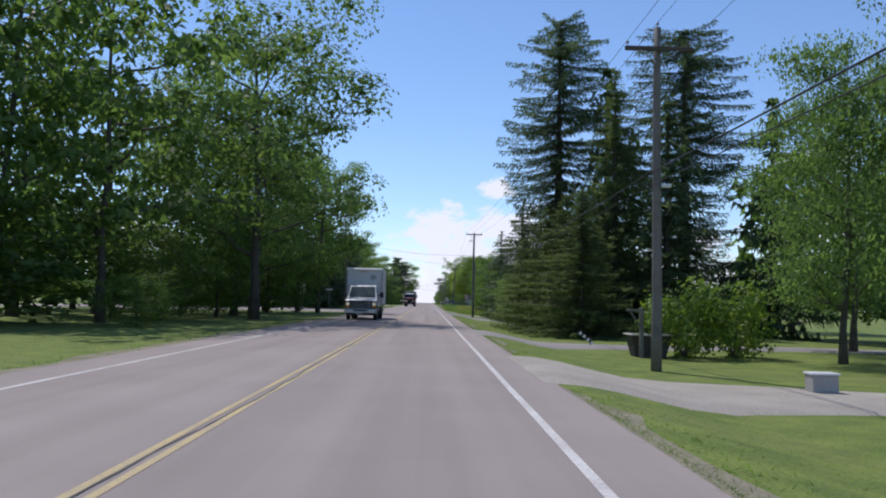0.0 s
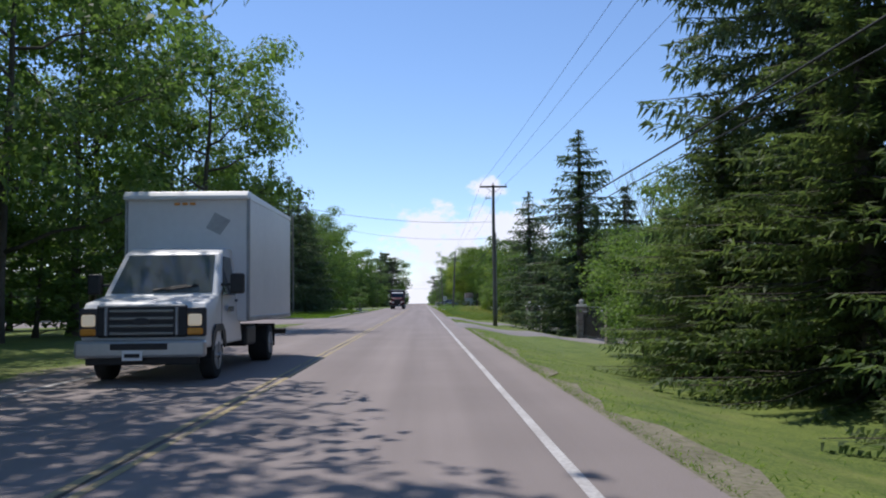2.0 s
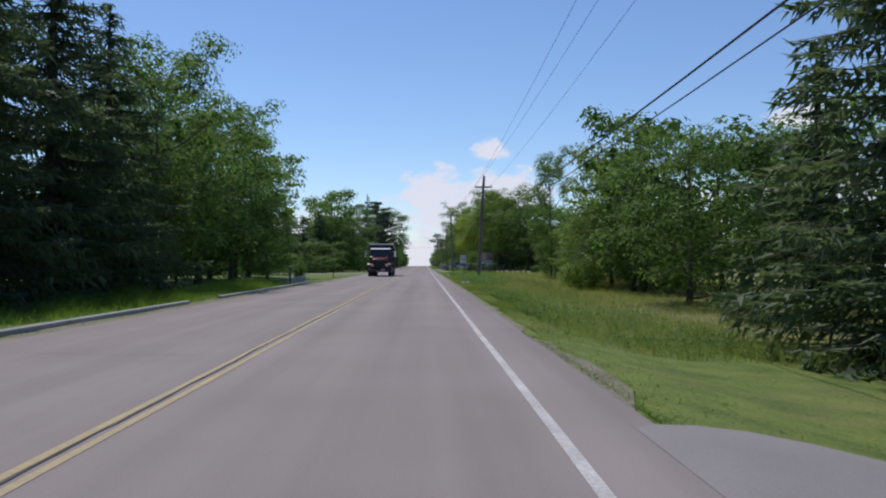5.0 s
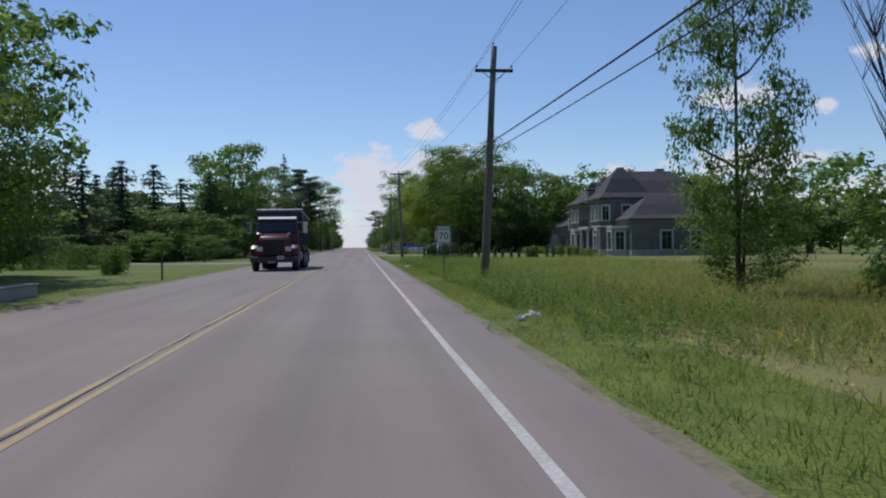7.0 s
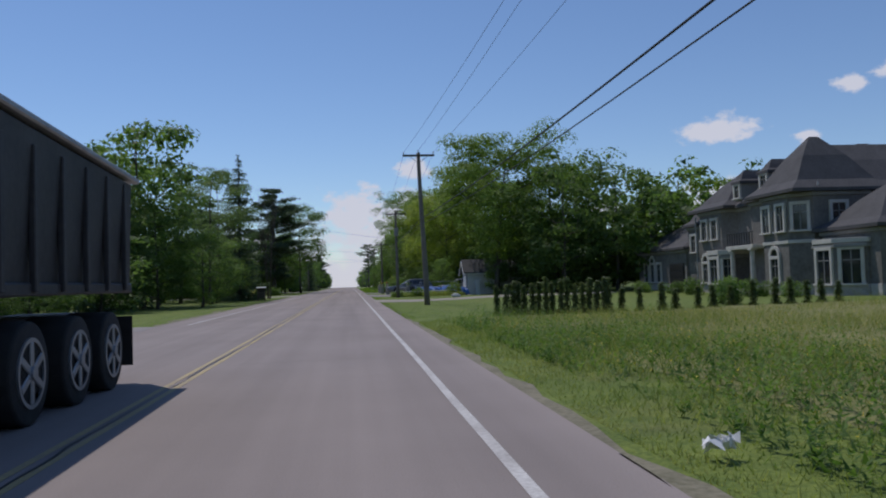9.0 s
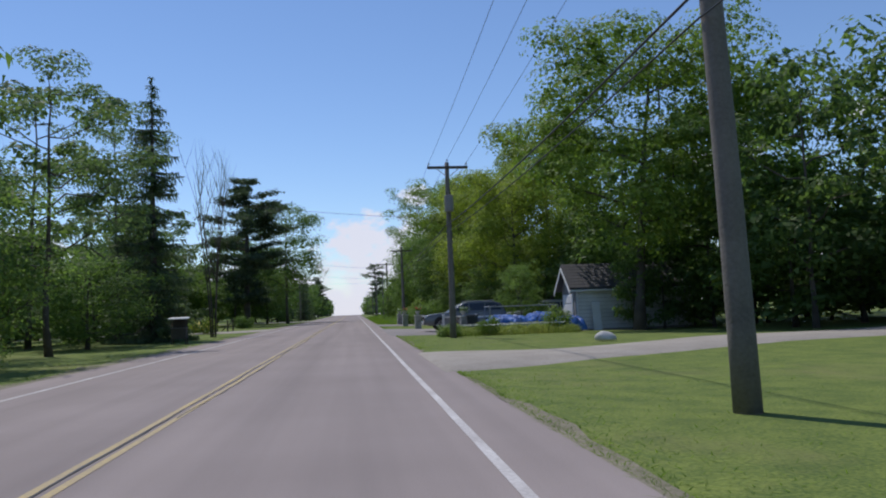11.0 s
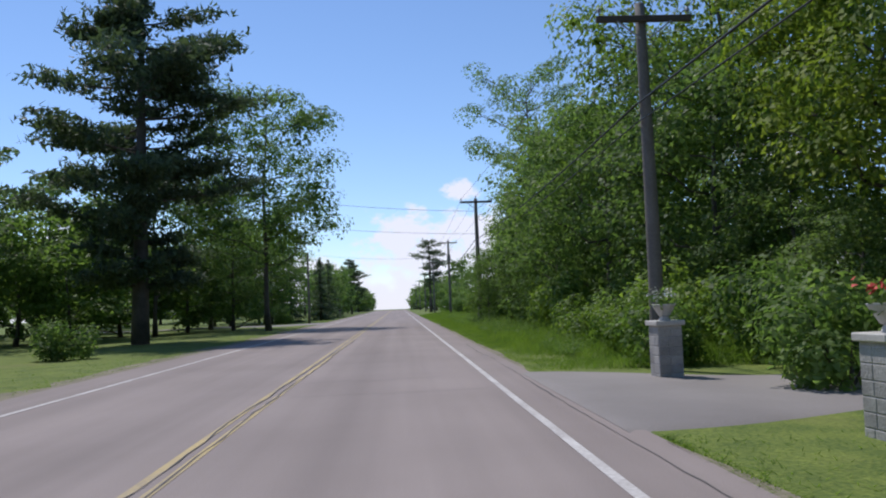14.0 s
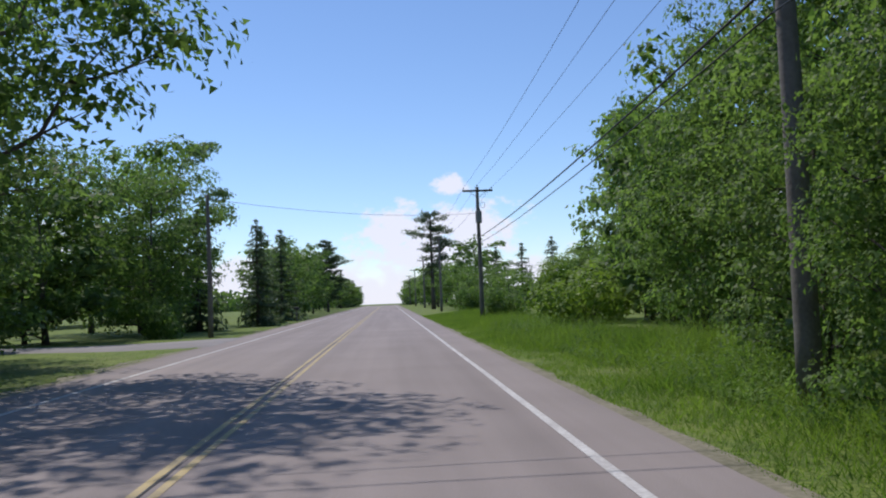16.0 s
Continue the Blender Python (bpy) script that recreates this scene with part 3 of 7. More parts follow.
def broad_tree(name, label, seed, h=13.0, r=5.0, low=0.2, limbs=11, leaf="leaf_green", leaves=6500, size=0.34, clump=0.20, trunk_r=0.24, fill=1.0, droop=0.0, twigs=3):
    """A broad-leaved tree: trunk with limbs, and a crown of leaves in uneven clumps with gaps."""
    rng = np.random.default_rng(seed)
    paths, tips = limb_paths(h, r, rng, low, limbs, trunk_r, twigs)
    ob = thing(name, label, "tree")
    V, F = tubes(paths, 5 if twigs else 4)
    part("trunk", mesh_from("trunk", V, F, "bark", True), "bark", ob)
    extra = int(len(tips) * 0.9 * fill)
    v = rng.normal(size=(extra, 3))
    v /= np.linalg.norm(v, axis=1)[:, None]
    mid = h * (low * 0.8 + 1.0) / 2
    shell = v * np.array([r * 0.82, r * 0.82, (h - mid) * 0.9]) * rng.uniform(0.72, 1.02, (extra, 1)) + np.array([0, 0, mid])
    cents = np.concatenate([tips, shell]) if extra else tips
    rad = clump * r * rng.uniform(0.6, 1.35, len(cents))
    pick = rng.choice(len(cents), leaves, p=rad ** 2 / np.sum(rad ** 2))
    d = rng.normal(size=(leaves, 3))
    d /= np.linalg.norm(d, axis=1)[:, None]
    d[:, 2] = np.where(rng.random(leaves) < 0.6, np.abs(d[:, 2]), d[:, 2])
    lobes = 1 + 0.22 * np.sin(d[:, 0] * 5 + pick) * np.sin(d[:, 1] * 5 + 2 * pick) * np.sin(d[:, 2] * 4)
    inner = rng.random(leaves) < (0.22 if fill >= 0.9 else 0.05)
    dist = rad[pick] * np.where(inner, rng.uniform(0.0, 0.55, leaves), rng.uniform(0.6, 1.0, leaves) ** 0.5 * lobes)
    pos = cents[pick] + d * dist[:, None] * np.array([1.2, 1.2, 0.72])
    pos[:, 2] -= droop * dist * rng.random(leaves)
    pos[:, 2] = np.maximum(pos[:, 2], 0.15 + 0.2 * rng.random(leaves))
    nrm = d * 1.0 + np.array([0, 0, 0.45]) + rng.normal(0, 0.33, (leaves, 3))
    along = None
    if droop:
        along = np.array([0, 0, -1.0]) + rng.normal(0, 0.4, (leaves, 3))
        nrm = rng.normal(size=(leaves, 3))
    V, F = leaf_quads(pos, nrm, size * rng.uniform(0.65, 1.4, leaves) * np.where(inner, 1.2 if droop or twigs else 1.45, 1.0), rng, 1.15 if not droop else 0.8, along)
    part("crown", mesh_from("crown", V, F, leaf), leaf, ob)
    return ob


def spruce_tree(name, label, seed, h=16.0, r=3.6, leaf="needle_spruce", step=0.42, per=9, skirt=0.03, density=1.0, ragged=0.25, full=0.75, spray=1.0, waist=0.0):
    """A spruce: straight trunk, whorls of sagging branches with hanging sprays of needles."""
    rng = np.random.default_rng(seed)
    ob = thing(name, label, "tree")
    zt = np.linspace(0, h * 0.98, 8)
    paths = [(np.stack([0 * zt, 0 * zt, zt], -1), 0.02 * h * (1 - zt / h) + 0.015)]
    cents, nrms, alongs, sizes = [], [], [], []
    z = h * skirt
    while z < h * 0.985:
        f = z / h
        L0 = r * (1.0 - f) ** full * (0.6 + 0.4 * min(1, (f + 0.06) / 0.16))
        L0 *= 1 - waist * (1 - float(smoothstep(0.4, 0.62, f)))
        for k in range(max(4, int(per * (0.55 + 0.45 * (1 - f))))):
            if rng.random() < 0.06:
                continue
            L = max(0.25, L0 * (1 + min(1.1 * ragged, rng.normal(0, ragged))))
            az = rng.random() * 6.283
            m = max(3, int(L / 0.105 * density))
            s = (np.arange(m) + rng.random(m) * 0.6) / m
            dip = rng.uniform(0.25, 0.55) * (0.4 + 0.9 * (1 - f))
            bz = z + L * (0.10 * s - dip * s + 0.45 * dip * s ** 3) + rng.normal(0, 0.05)
            bx, by = np.cos(az) * L * s, np.sin(az) * L * s
            p = np.stack([bx, by, bz], -1)
            if rng.random() < 0.5:
                paths.append((np.stack([np.cos(az) * L * np.array([0, .5, 1]), np.sin(az) * L * np.array([0, .5, 1]), np.interp([0, .5, 1], s, bz)], -1), [0.03, 0.02, 0.006]))
            out = np.array([np.cos(az), np.sin(az), -0.15])
            side = np.array([-np.sin(az), np.cos(az), 0])
            for sg in (-1, 1, 0):
                w = rng.uniform(0.10, 0.42, m) * (1.1 - 0.6 * s) * (0.5 + 0.25 * L)
                c = p + side * sg * w[:, None] * 0.55 + np.array([0, 0, -0.06]) * rng.random((m, 1))
                if sg == 0:
                    c[:, 2] -= rng.uniform(0.05, 0.28, m)
                    al = np.array([0, 0, -1.0]) + 0.5 * out + rng.normal(0, 0.25, (m, 3))
                    nn = side + rng.normal(0, 0.5, (m, 3))
                else:
                    al = out * 0.8 + side * sg * 0.9 + rng.normal(0, 0.2, (m, 3)) + np.array([0, 0, -0.25])
                    nn = np.array([0, 0, 1.0]) + rng.normal(0, 0.35, (m, 3))
                cents.append(c)
                alongs.append(al)
                nrms.append(nn)
                sizes.append(rng.uniform(0.24, 0.46, m) * spray * (0.75 + 0.25 * min(1, L)))
        z += step * rng.uniform(0.75, 1.25)
    V, F = tubes(paths[:1], 7)
    V2, F2 = tubes(paths[1:], 3)
    F = F + [tuple(i + len(V) for i in f) for f in F2]
    part("trunk", mesh_from("trunk", V + V2, F, "bark", True), "bark", ob)
    cents, nrms, alongs, sizes = np.concatenate(cents), np.concatenate(nrms), np.concatenate(alongs), np.concatenate(sizes)
    cents[:, 2] = np.maximum(cents[:, 2], 0.1)
    V, F = leaf_quads(cents, nrms, sizes, rng, 0.40, alongs)
    part("crown", mesh_from("crown", V, F, leaf), leaf, ob)
    return ob


def pine_tree(name, label, seed, h=17.0, r=4.5, first=0.22, tiers=13, tufts=60, top_heavy=0.0):
    """A white pine: bare lower trunk and flat tiers of branches with tufts, gaps between them."""
    rng = np.random.default_rng(seed)
    ob = thing(name, label, "tree")
    zt = np.linspace(0, h * 0.97, 9)
    lean = np.stack([0.012 * zt * rng.normal(), 0.012 * zt * rng.normal()], -1)
    paths = [(np.stack([lean[:, 0], lean[:, 1], zt], -1), 0.0225 * h * (1 - 0.9 * zt / h) + 0.02)]
    cents, nrms = [], []
    for k in range(tiers):
        f = first + (0.97 - first) * k / (tiers - 1)
        prof = math.sin(math.pi * min(1, (1 - f) / (1 - first) * 0.75 + 0.06)) if not top_heavy else math.sin(math.pi * ((1 - f) / (1 - first) * 0.8 + 0.1)) ** 0.7
        for b in range(rng.integers(4, 7)):
            az = rng.random() * 6.283
            L = r * max(0.12, prof) * rng.uniform(0.4, 1.25)
            z0 = f * h + rng.normal(0, 0.22)
            s = np.linspace(0, 1, 5)
            pts = np.stack([np.cos(az) * L * s, np.sin(az) * L * s, z0 + L * (0.02 * s + 0.20 * s ** 2)], -1)
            paths.append((pts, 0.05 * (1 - 0.8 * s) * (0.5 + L / r)))
            n = int(tufts * (0.35 + L / r))
            t = rng.uniform(0.25, 1.05, n) ** 0.7
            c = np.stack([np.cos(az) * L * t, np.sin(az) * L * t, z0 + L * (0.02 * t + 0.20 * t ** 2)], -1)
            c += rng.normal(0, 1, (n, 3)) * np.array([0.08 * L + 0.16, 0.08 * L + 0.16, 0.10])
            cents.append(c)
    V, F = tubes(paths, 6)
    part("trunk", mesh_from("trunk", V, F, "bark", True), "bark", ob)
    c = np.concatenate(cents)
    c = np.repeat(c, 5, axis=0) + rng.normal(0, 1, (len(c) * 5, 3)) * np.array([0.17, 0.17, 0.10])
    n = len(c)
    V, F = leaf_quads(c, rng.normal(size=(n, 3)) + np.array([0, 0, 0.5]), rng.uniform(0.22, 0.46, n), rng, 0.55, np.array([0, 0, 0.6]) + rng.normal(0, 0.8, (n, 3)))
    part("crown", mesh_from("crown", V, F, "needle_pine"), "needle_pine", ob)
    return ob


def shrub(name, label, seed, h=1.8, r=1.4, leaf="leaf_green", leaves=1500, size=0.16, boxy=False):
    """A leafy bush on many stems; boxy: clipped."""
    rng = np.random.default_rng(seed)
    ob = thing(name, label, "shrub")
    stems = []
    for k in range(7):
        az, l = k * 0.9 + rng.random(), rng.uniform(0.5, 0.85)
        s = np.linspace(0, 1, 4)
        stems.append((np.stack([np.cos(az) * r * 0.6 * l * s, np.sin(az) * r * 0.6 * l * s, h * 0.8 * l * s], -1), 0.03 * (1 - 0.8 * s)))
    V, F = tubes(stems, 5)
    part("stalk", mesh_from("stalk", V, F, "bark"), "bark", ob)
    if boxy:
        p = rng.uniform(-1, 1, (leaves, 3))
        ax = rng.integers(0, 3, leaves)
        p[np.arange(leaves), ax] = np.sign(p[np.arange(leaves), ax]) * rng.uniform(0.82, 1.02, leaves)
        pos = p * np.array([r, r, h / 2]) + np.array([0, 0, h / 2])
        nrm = p + rng.normal(0, 0.5, (leaves, 3))
    else:
        lob = rng.normal(size=(16, 3))
        lob /= np.linalg.norm(lob, axis=1)[:, None]
        lob = lob * np.array([r * 0.6, r * 0.6, h * 0.36]) + np.array([0, 0, h * 0.5])
        pick = rng.integers(0, 16, leaves)
        d = rng.normal(size=(leaves, 3))
        d /= np.linalg.norm(d, axis=1)[:, None]
        pos = lob[pick] + d * rng.uniform(0.5, 1, (leaves, 1)) * np.array([r * 0.45, r * 0.45, h * 0.3])
        nrm = d + np.array([0, 0, 0.5]) + rng.normal(0, 0.4, (leaves, 3))
    pos[:, 2] = np.maximum(pos[:, 2], 0.04)
    V, F = leaf_quads(pos, nrm, size * rng.uniform(0.6, 1.4, leaves), rng)
    part("foliage", mesh_from("foliage", V, F, leaf), leaf, ob)
    return ob


def bare_tree(name, label, seed, h=10.0, r=2.2):
    """A leafless tree: many thin upright branches."""
    rng = np.random.default_rng(seed)
    ob = thing(name, label, "tree")
    paths = []
    for k in range(4):
        s = np.linspace(0, 1, 7)
        az = rng.random() * 6.28
        L = h * rng.uniform(0.75, 1.0)
        base = rng.normal(0, 0.15, 2)
        pts = np.stack([base[0] + np.cos(az) * r * 0.5 * s ** 1.5, base[1] + np.sin(az) * r * 0.5 * s ** 1.5, L * s], -1)
        paths.append((pts, 0.06 * (1 - 0.9 * s) + 0.006))
        for q in range(16):
            i = rng.integers(2, 6)
            a2, l2 = rng.random() * 6.28, h * rng.uniform(0.1, 0.28)
            s2 = np.linspace(0, 1, 4)
            p2 = np.stack([pts[i, 0] + np.cos(a2) * l2 * 0.45 * s2, pts[i, 1] + np.sin(a2) * l2 * 0.45 * s2, pts[i, 2] + l2 * s2], -1)
            paths.append((p2, 0.018 * (1 - 0.8 * s2)))
            for w in range(2):
                a3, l3 = rng.random() * 6.28, l2 * 0.5
                p3 = np.stack([p2[2, 0] + np.cos(a3) * l3 * 0.5 * s2, p2[2, 1] + np.sin(a3) * l3 * 0.5 * s2, p2[2, 2] + l3 * s2], -1)
                paths.append((p3, 0.012 * (1 - 0.8 * s2)))
    stems = [p for p in paths if len(p[0]) == 7]
    V, F = tubes(stems, 7)
    part("trunk", mesh_from("trunk", V, F, "bark", True), "bark", ob)
    V, F = tubes([p for p in paths if len(p[0]) != 7], 5)
    part("crown", mesh_from("crown", V, F, "bark", True), "bark", ob, "bare grey twigs")
    return ob


KINDS = {}


def plant(kind, x, y, h, r=None, turn=None, label=""):
    """Sets out one tree or shrub of a kind at (x, y), of height h and crown radius r."""
    if kind + "_far" in KINDS and (abs(x) > 12.65 or y > 360) and not (kind in ("maple", "maple_b", "ash", "copse_b") and 0 < x < (14.5 if kind == "copse_b" else 20) and 244 < y < 305) and kind != "birch":
        kind = kind + "_far"
    if kind.endswith("_far") and kind[:-4] + "_back" in KINDS and (abs(x) > 27.5 or y > 440):
        kind = kind[:-4] + "_back"
    make, h0, r0, first = KINDS[kind]
    rng = random.Random(int(x * 91 + y * 37))
    z = ground_z(x, y) - 0.05
    turn = rng.uniform(0, 360) if turn is None else turn
    if first[0] is None:
        first[0] = make()
        ob = first[0]
    else:
        ob = copy_thing(first[0], Matrix.Identity(4))
    s = h / h0
    sr = (r / r0) if r else s
    ob.matrix_basis = pose(x, y, z, 0, 0, turn) @ Matrix.Diagonal((sr, sr, s, 1))
    if label:
        ob["label"] = label
    return ob


def kind(name, make, h0, r0):
    KINDS[name] = (make, h0, r0, [None])


def broad_kind(name, h0, r0, noun, label, seed, low, limbs, leaf, near, far, size, clump, trunk_r=0.24, fill=1.0, droop=0.0, far_leaf=1.26):
    """Near, middle and far versions of one broad-leaved kind."""
    kind(name, lambda: broad_tree(noun, label, seed, h0, r0, low, limbs, leaf, int(near * 1.75), size * 0.72, clump, trunk_r, fill, droop), h0, r0)
    kind(name + "_far", lambda: broad_tree(noun, label, seed + 50, h0, r0, low, max(7, limbs - 4), leaf, int(far * 1.3), size * far_leaf, clump * 1.1, trunk_r, fill, droop, 0), h0, r0)
    kind(name + "_back", lambda: broad_tree(noun, label, seed + 70, h0, r0, low, 7, leaf, int(far * 0.5), size * far_leaf * 1.55, clump * 1.15, trunk_r, fill, droop, 0), h0, r0)


broad_kind("oak", 16, 6, "deciduous_tree", "tall dark green deciduous tree beside the road", 11, 0.14, 14, "leaf_dark", 10500, 3600, 0.27, 0.19)
broad_kind("ash", 14, 5, "deciduous_tree", "tall leafy green deciduous tree in a row", 12, 0.13, 13, "leaf_green", 9500, 3400, 0.27, 0.20)
broad_kind("maple", 14, 5, "maple_tree", "broad green maple tree with a dense crown", 13, 0.22, 13, "leaf_maple", 20000, 5200, 0.215, 0.23, fill=1.0)
broad_kind("maple_b", 13, 5, "maple_tree", "bright green maple tree with a dense crown", 14, 0.21, 13, "leaf_bright", 21000, 5200, 0.205, 0.22, fill=0.9)
broad_kind("birch", 12, 3.4, "birch_tree", "pale green birch tree with hanging twigs", 15, 0.14, 14, "leaf_birch", 15000, 3600, 0.20, 0.27, 0.16, 1.3, 0.8)
broad_kind("thin", 14, 4, "deciduous_tree", "thin-leaved tree with its branches showing", 16, 0.25, 13, "leaf_pale", 5600, 3000, 0.20, 0.16, 0.16, 0.0)
broad_kind("open", 16, 5, "deciduous_tree", "open-crowned green tree with visible limbs", 17, 0.24, 15, "leaf_green", 10500, 3000, 0.26, 0.21, 0.2, 0.95)
broad_kind("high", 20, 5.4, "deciduous_tree", "tall open-crowned tree leafy only high up", 20, 0.52, 12, "leaf_green", 4200, 3000, 0.25, 0.16, 0.24, 0.12)
broad_kind("copse", 10, 4, "deciduous_tree", "leafy green tree with branches down to the ground", 18, 0.04, 13, "leaf_green", 9000, 3000, 0.212, 0.22, 0.16, 1.5, far_leaf=1.5)
broad_kind("copse_b", 10, 4, "deciduous_tree", "dense dark green tree leafy to the ground", 19, 0.03, 13, "leaf_dark", 7600, 2500, 0.232, 0.23, 0.16, 1.5, far_leaf=1.6)
kind("spruce", lambda: spruce_tree("spruce_tree", "tall dark green spruce with sagging branches", 21, 20, 4.4, "needle_spruce", 0.46, 15, 0.05, 1.75, 0.18, 0.22, 0.76, 0.3), 20, 4.4)
kind("spruce_b", lambda: spruce_tree("spruce_tree", "dark green spruce with a pointed top", 22, 12, 2.8, "needle_spruce", 0.38, 11, 0.02, 1.25, 0.2, 0.68, 0.86), 12, 2.8)
kind("spruce_b_far", lambda: spruce_tree("spruce_tree", "dark green spruce with a pointed top", 27, 12, 2.8, "needle_spruce", 0.58, 9, 0.02, 0.45, 0.2, 0.62, 1.9), 12, 2.8)
kind("spruce_c", lambda: spruce_tree("spruce_tree", "lighter green spruce with drooping sprays", 23, 12, 3.4, "needle_light", 0.34, 14, 0.015, 1.7, 0.18, 0.7, 0.62), 12, 3.4)
kind("pine", lambda: pine_tree("white_pine_tree", "dark white pine with flat tiers of branches", 24, 17, 4.6, 0.16, 15, 90), 17, 4.6)
kind("pine_top", lambda: pine_tree("white_pine_tree", "tall pine with a bare trunk and tufted top", 25, 13.5, 2.6, 0.35, 9, 26, 1.0), 13.5, 2.6)
kind("bare", lambda: bare_tree("bare_tree", "leafless grey tree with thin upright branches", 26), 10, 2.2)
kind("bush", lambda: shrub("bush", "rounded green leafy bush", 31, 2.0, 1.5, "leaf_green", 2400, 0.148), 2.0, 1.5)
kind("bush_y", lambda: shrub("bush", "bright yellow-green leafy bush", 32, 2.0, 1.5, "leaf_maple", 2400, 0.148), 2.0, 1.5)
kind("bed_plant", lambda: shrub("bed_plant", "low pale green bedding plant", 35, 0.6, 0.8, "bed_leaf", 1100, 0.10), 0.6, 0.8)
kind("hedge", lambda: shrub("hedge", "clipped dark green hedge section", 33, 1.6, 1.5, "leaf_dark", 4200, 0.105, True), 1.6, 1.5)
kind("cedar", lambda: spruce_tree("cedar_shrub", "narrow upright dark green cedar", 34, 1.8, 0.45, "needle_light", 0.12, 7, 0.02, 0.7, 0.2), 1.8, 0.45)

# verge trees beside the first stretch, away from the sun
for k, x, y, h, r in (("spruce", 11.2, 57, 22.4, 5.0), ("spruce", 19.2, 54, 21, 5.4), ("spruce_c", 13.6, 50, 17, 3.8), ("spruce_c", 10.2, 47.5, 8.5, 3.3), ("spruce_c", 10.0, 52.8, 8.5, 3.6), ("spruce_c", 10.3, 43.2, 8.2, 2.9), ("spruce_c", 9.0, 56.8, 6.4, 2.8), ("spruce_b", 14.6, 57, 19, 4.6),
                      ("spruce_b", 16, 47, 14, 3.6), ("spruce_b", 23, 49, 15, 3.6), ("spruce_c", 11.2, 61.5, 6.8, 3.0), ("spruce_b", 14.4, 69, 9.5, 3.0), ("spruce_b", 17.5, 61, 15, 4), ("copse", 9.1, 61.3, 3.6, 1.9), ("copse", 9.4, 64.8, 4.2, 1.9), ("copse_b", 12.2, 66, 6.8, 2.4), ("bare", 10.4, 68.5, 7.5, 1.2), ("spruce_c", 14.6, 63.5, 9.5, 3.0),
                      ("spruce_b", 17.5, 72, 9.5, 3.2), ("spruce_b", 12.6, 91.2, 13.5, 4.9), ("spruce_b", 15.8, 92.5, 10, 3.0), ("spruce_b", 12.2, 113.5, 12.2, 3.9), ("spruce_b", 12.5, 107, 7, 2.6), ("spruce_b", 13.5, 120, 8, 2.8),
                      ("spruce_b", 17, 100, 9, 3), ("spruce_b", 14.6, 96.0, 9, 2.8), ("copse_b", 18.6, 97.5, 5.5, 2.6), ("copse_b", 22, 97, 7, 3.2), ("copse_b", 26, 93, 8, 3.6), ("copse_b", 15.4, 105, 5, 2.6), ("copse", 26, 110, 12.5, 4.5), ("birch", 16.0, 27, 11.2, 2.9), ("birch", 17.6, 22.5, 12.5, 3.2), ("birch", 19.5, 33, 11, 3.2), ("bush_y", 11.2, 28.6, 2.7, 1.7),
                      ("bush_y", 13.2, 29.2, 2.6, 1.6), ("copse_b", 27, 42, 10, 5), ("copse_b", 33, 30, 10, 5), ("copse_b", 30, 62, 12, 5), ("copse", 20, 118, 9, 4), ("copse", 12.5, 128, 7, 3.0), ("copse_b", 16, 134, 8, 3.5)):
    plant(k, x, y, h, r)
# deciduous row on the sunny side, first stretch
for k, x, y, h, r in (("oak", -23, 19, 20, 6), ("ash", -17.5, 37, 19, 5.0), ("oak", -13.7, 40, 21, 7), ("oak", -8.6, 51, 20.5, 7.8), ("ash", -12, 60, 19, 5.5), ("oak", -12.5, 68, 18, 6), ("ash", -8.6, 80, 15.8, 4.6),
                      ("oak", -13.6, 79, 17, 5), ("ash", -11.2, 84.5, 13.5, 3.8), ("copse_b", -10.2, 77, 6.5, 2.8), ("ash", -12.4, 74, 17, 4.4), ("ash", -24, 33, 18, 6), ("oak", -21, 46, 19, 7), ("ash", -22, 60, 18, 6), ("oak", -20, 74, 17, 6), ("ash", -24, 18, 17, 6), ("copse_b", -12.5, 45, 5, 3), ("copse_b", -12.5, 57, 5, 3),
                      ("copse_b", -13, 72, 5, 3), ("copse", -10.5, 36, 2.4, 1.8), ("copse_b", -21, 27, 5, 3), ("copse_b", -17, 36, 6, 4), ("copse_b", -17, 50, 6, 4), ("copse_b", -17, 64, 6, 4), ("copse_b", -28, 30, 9, 6), ("copse_b", -28, 40, 9, 6), ("copse_b", -28, 55, 9, 6), ("copse_b", -28, 70, 9, 6), ("copse_b", -27, 82, 9, 6), ("copse_b", -20, 84, 6, 4)):
    plant(k, x, y, h, r)
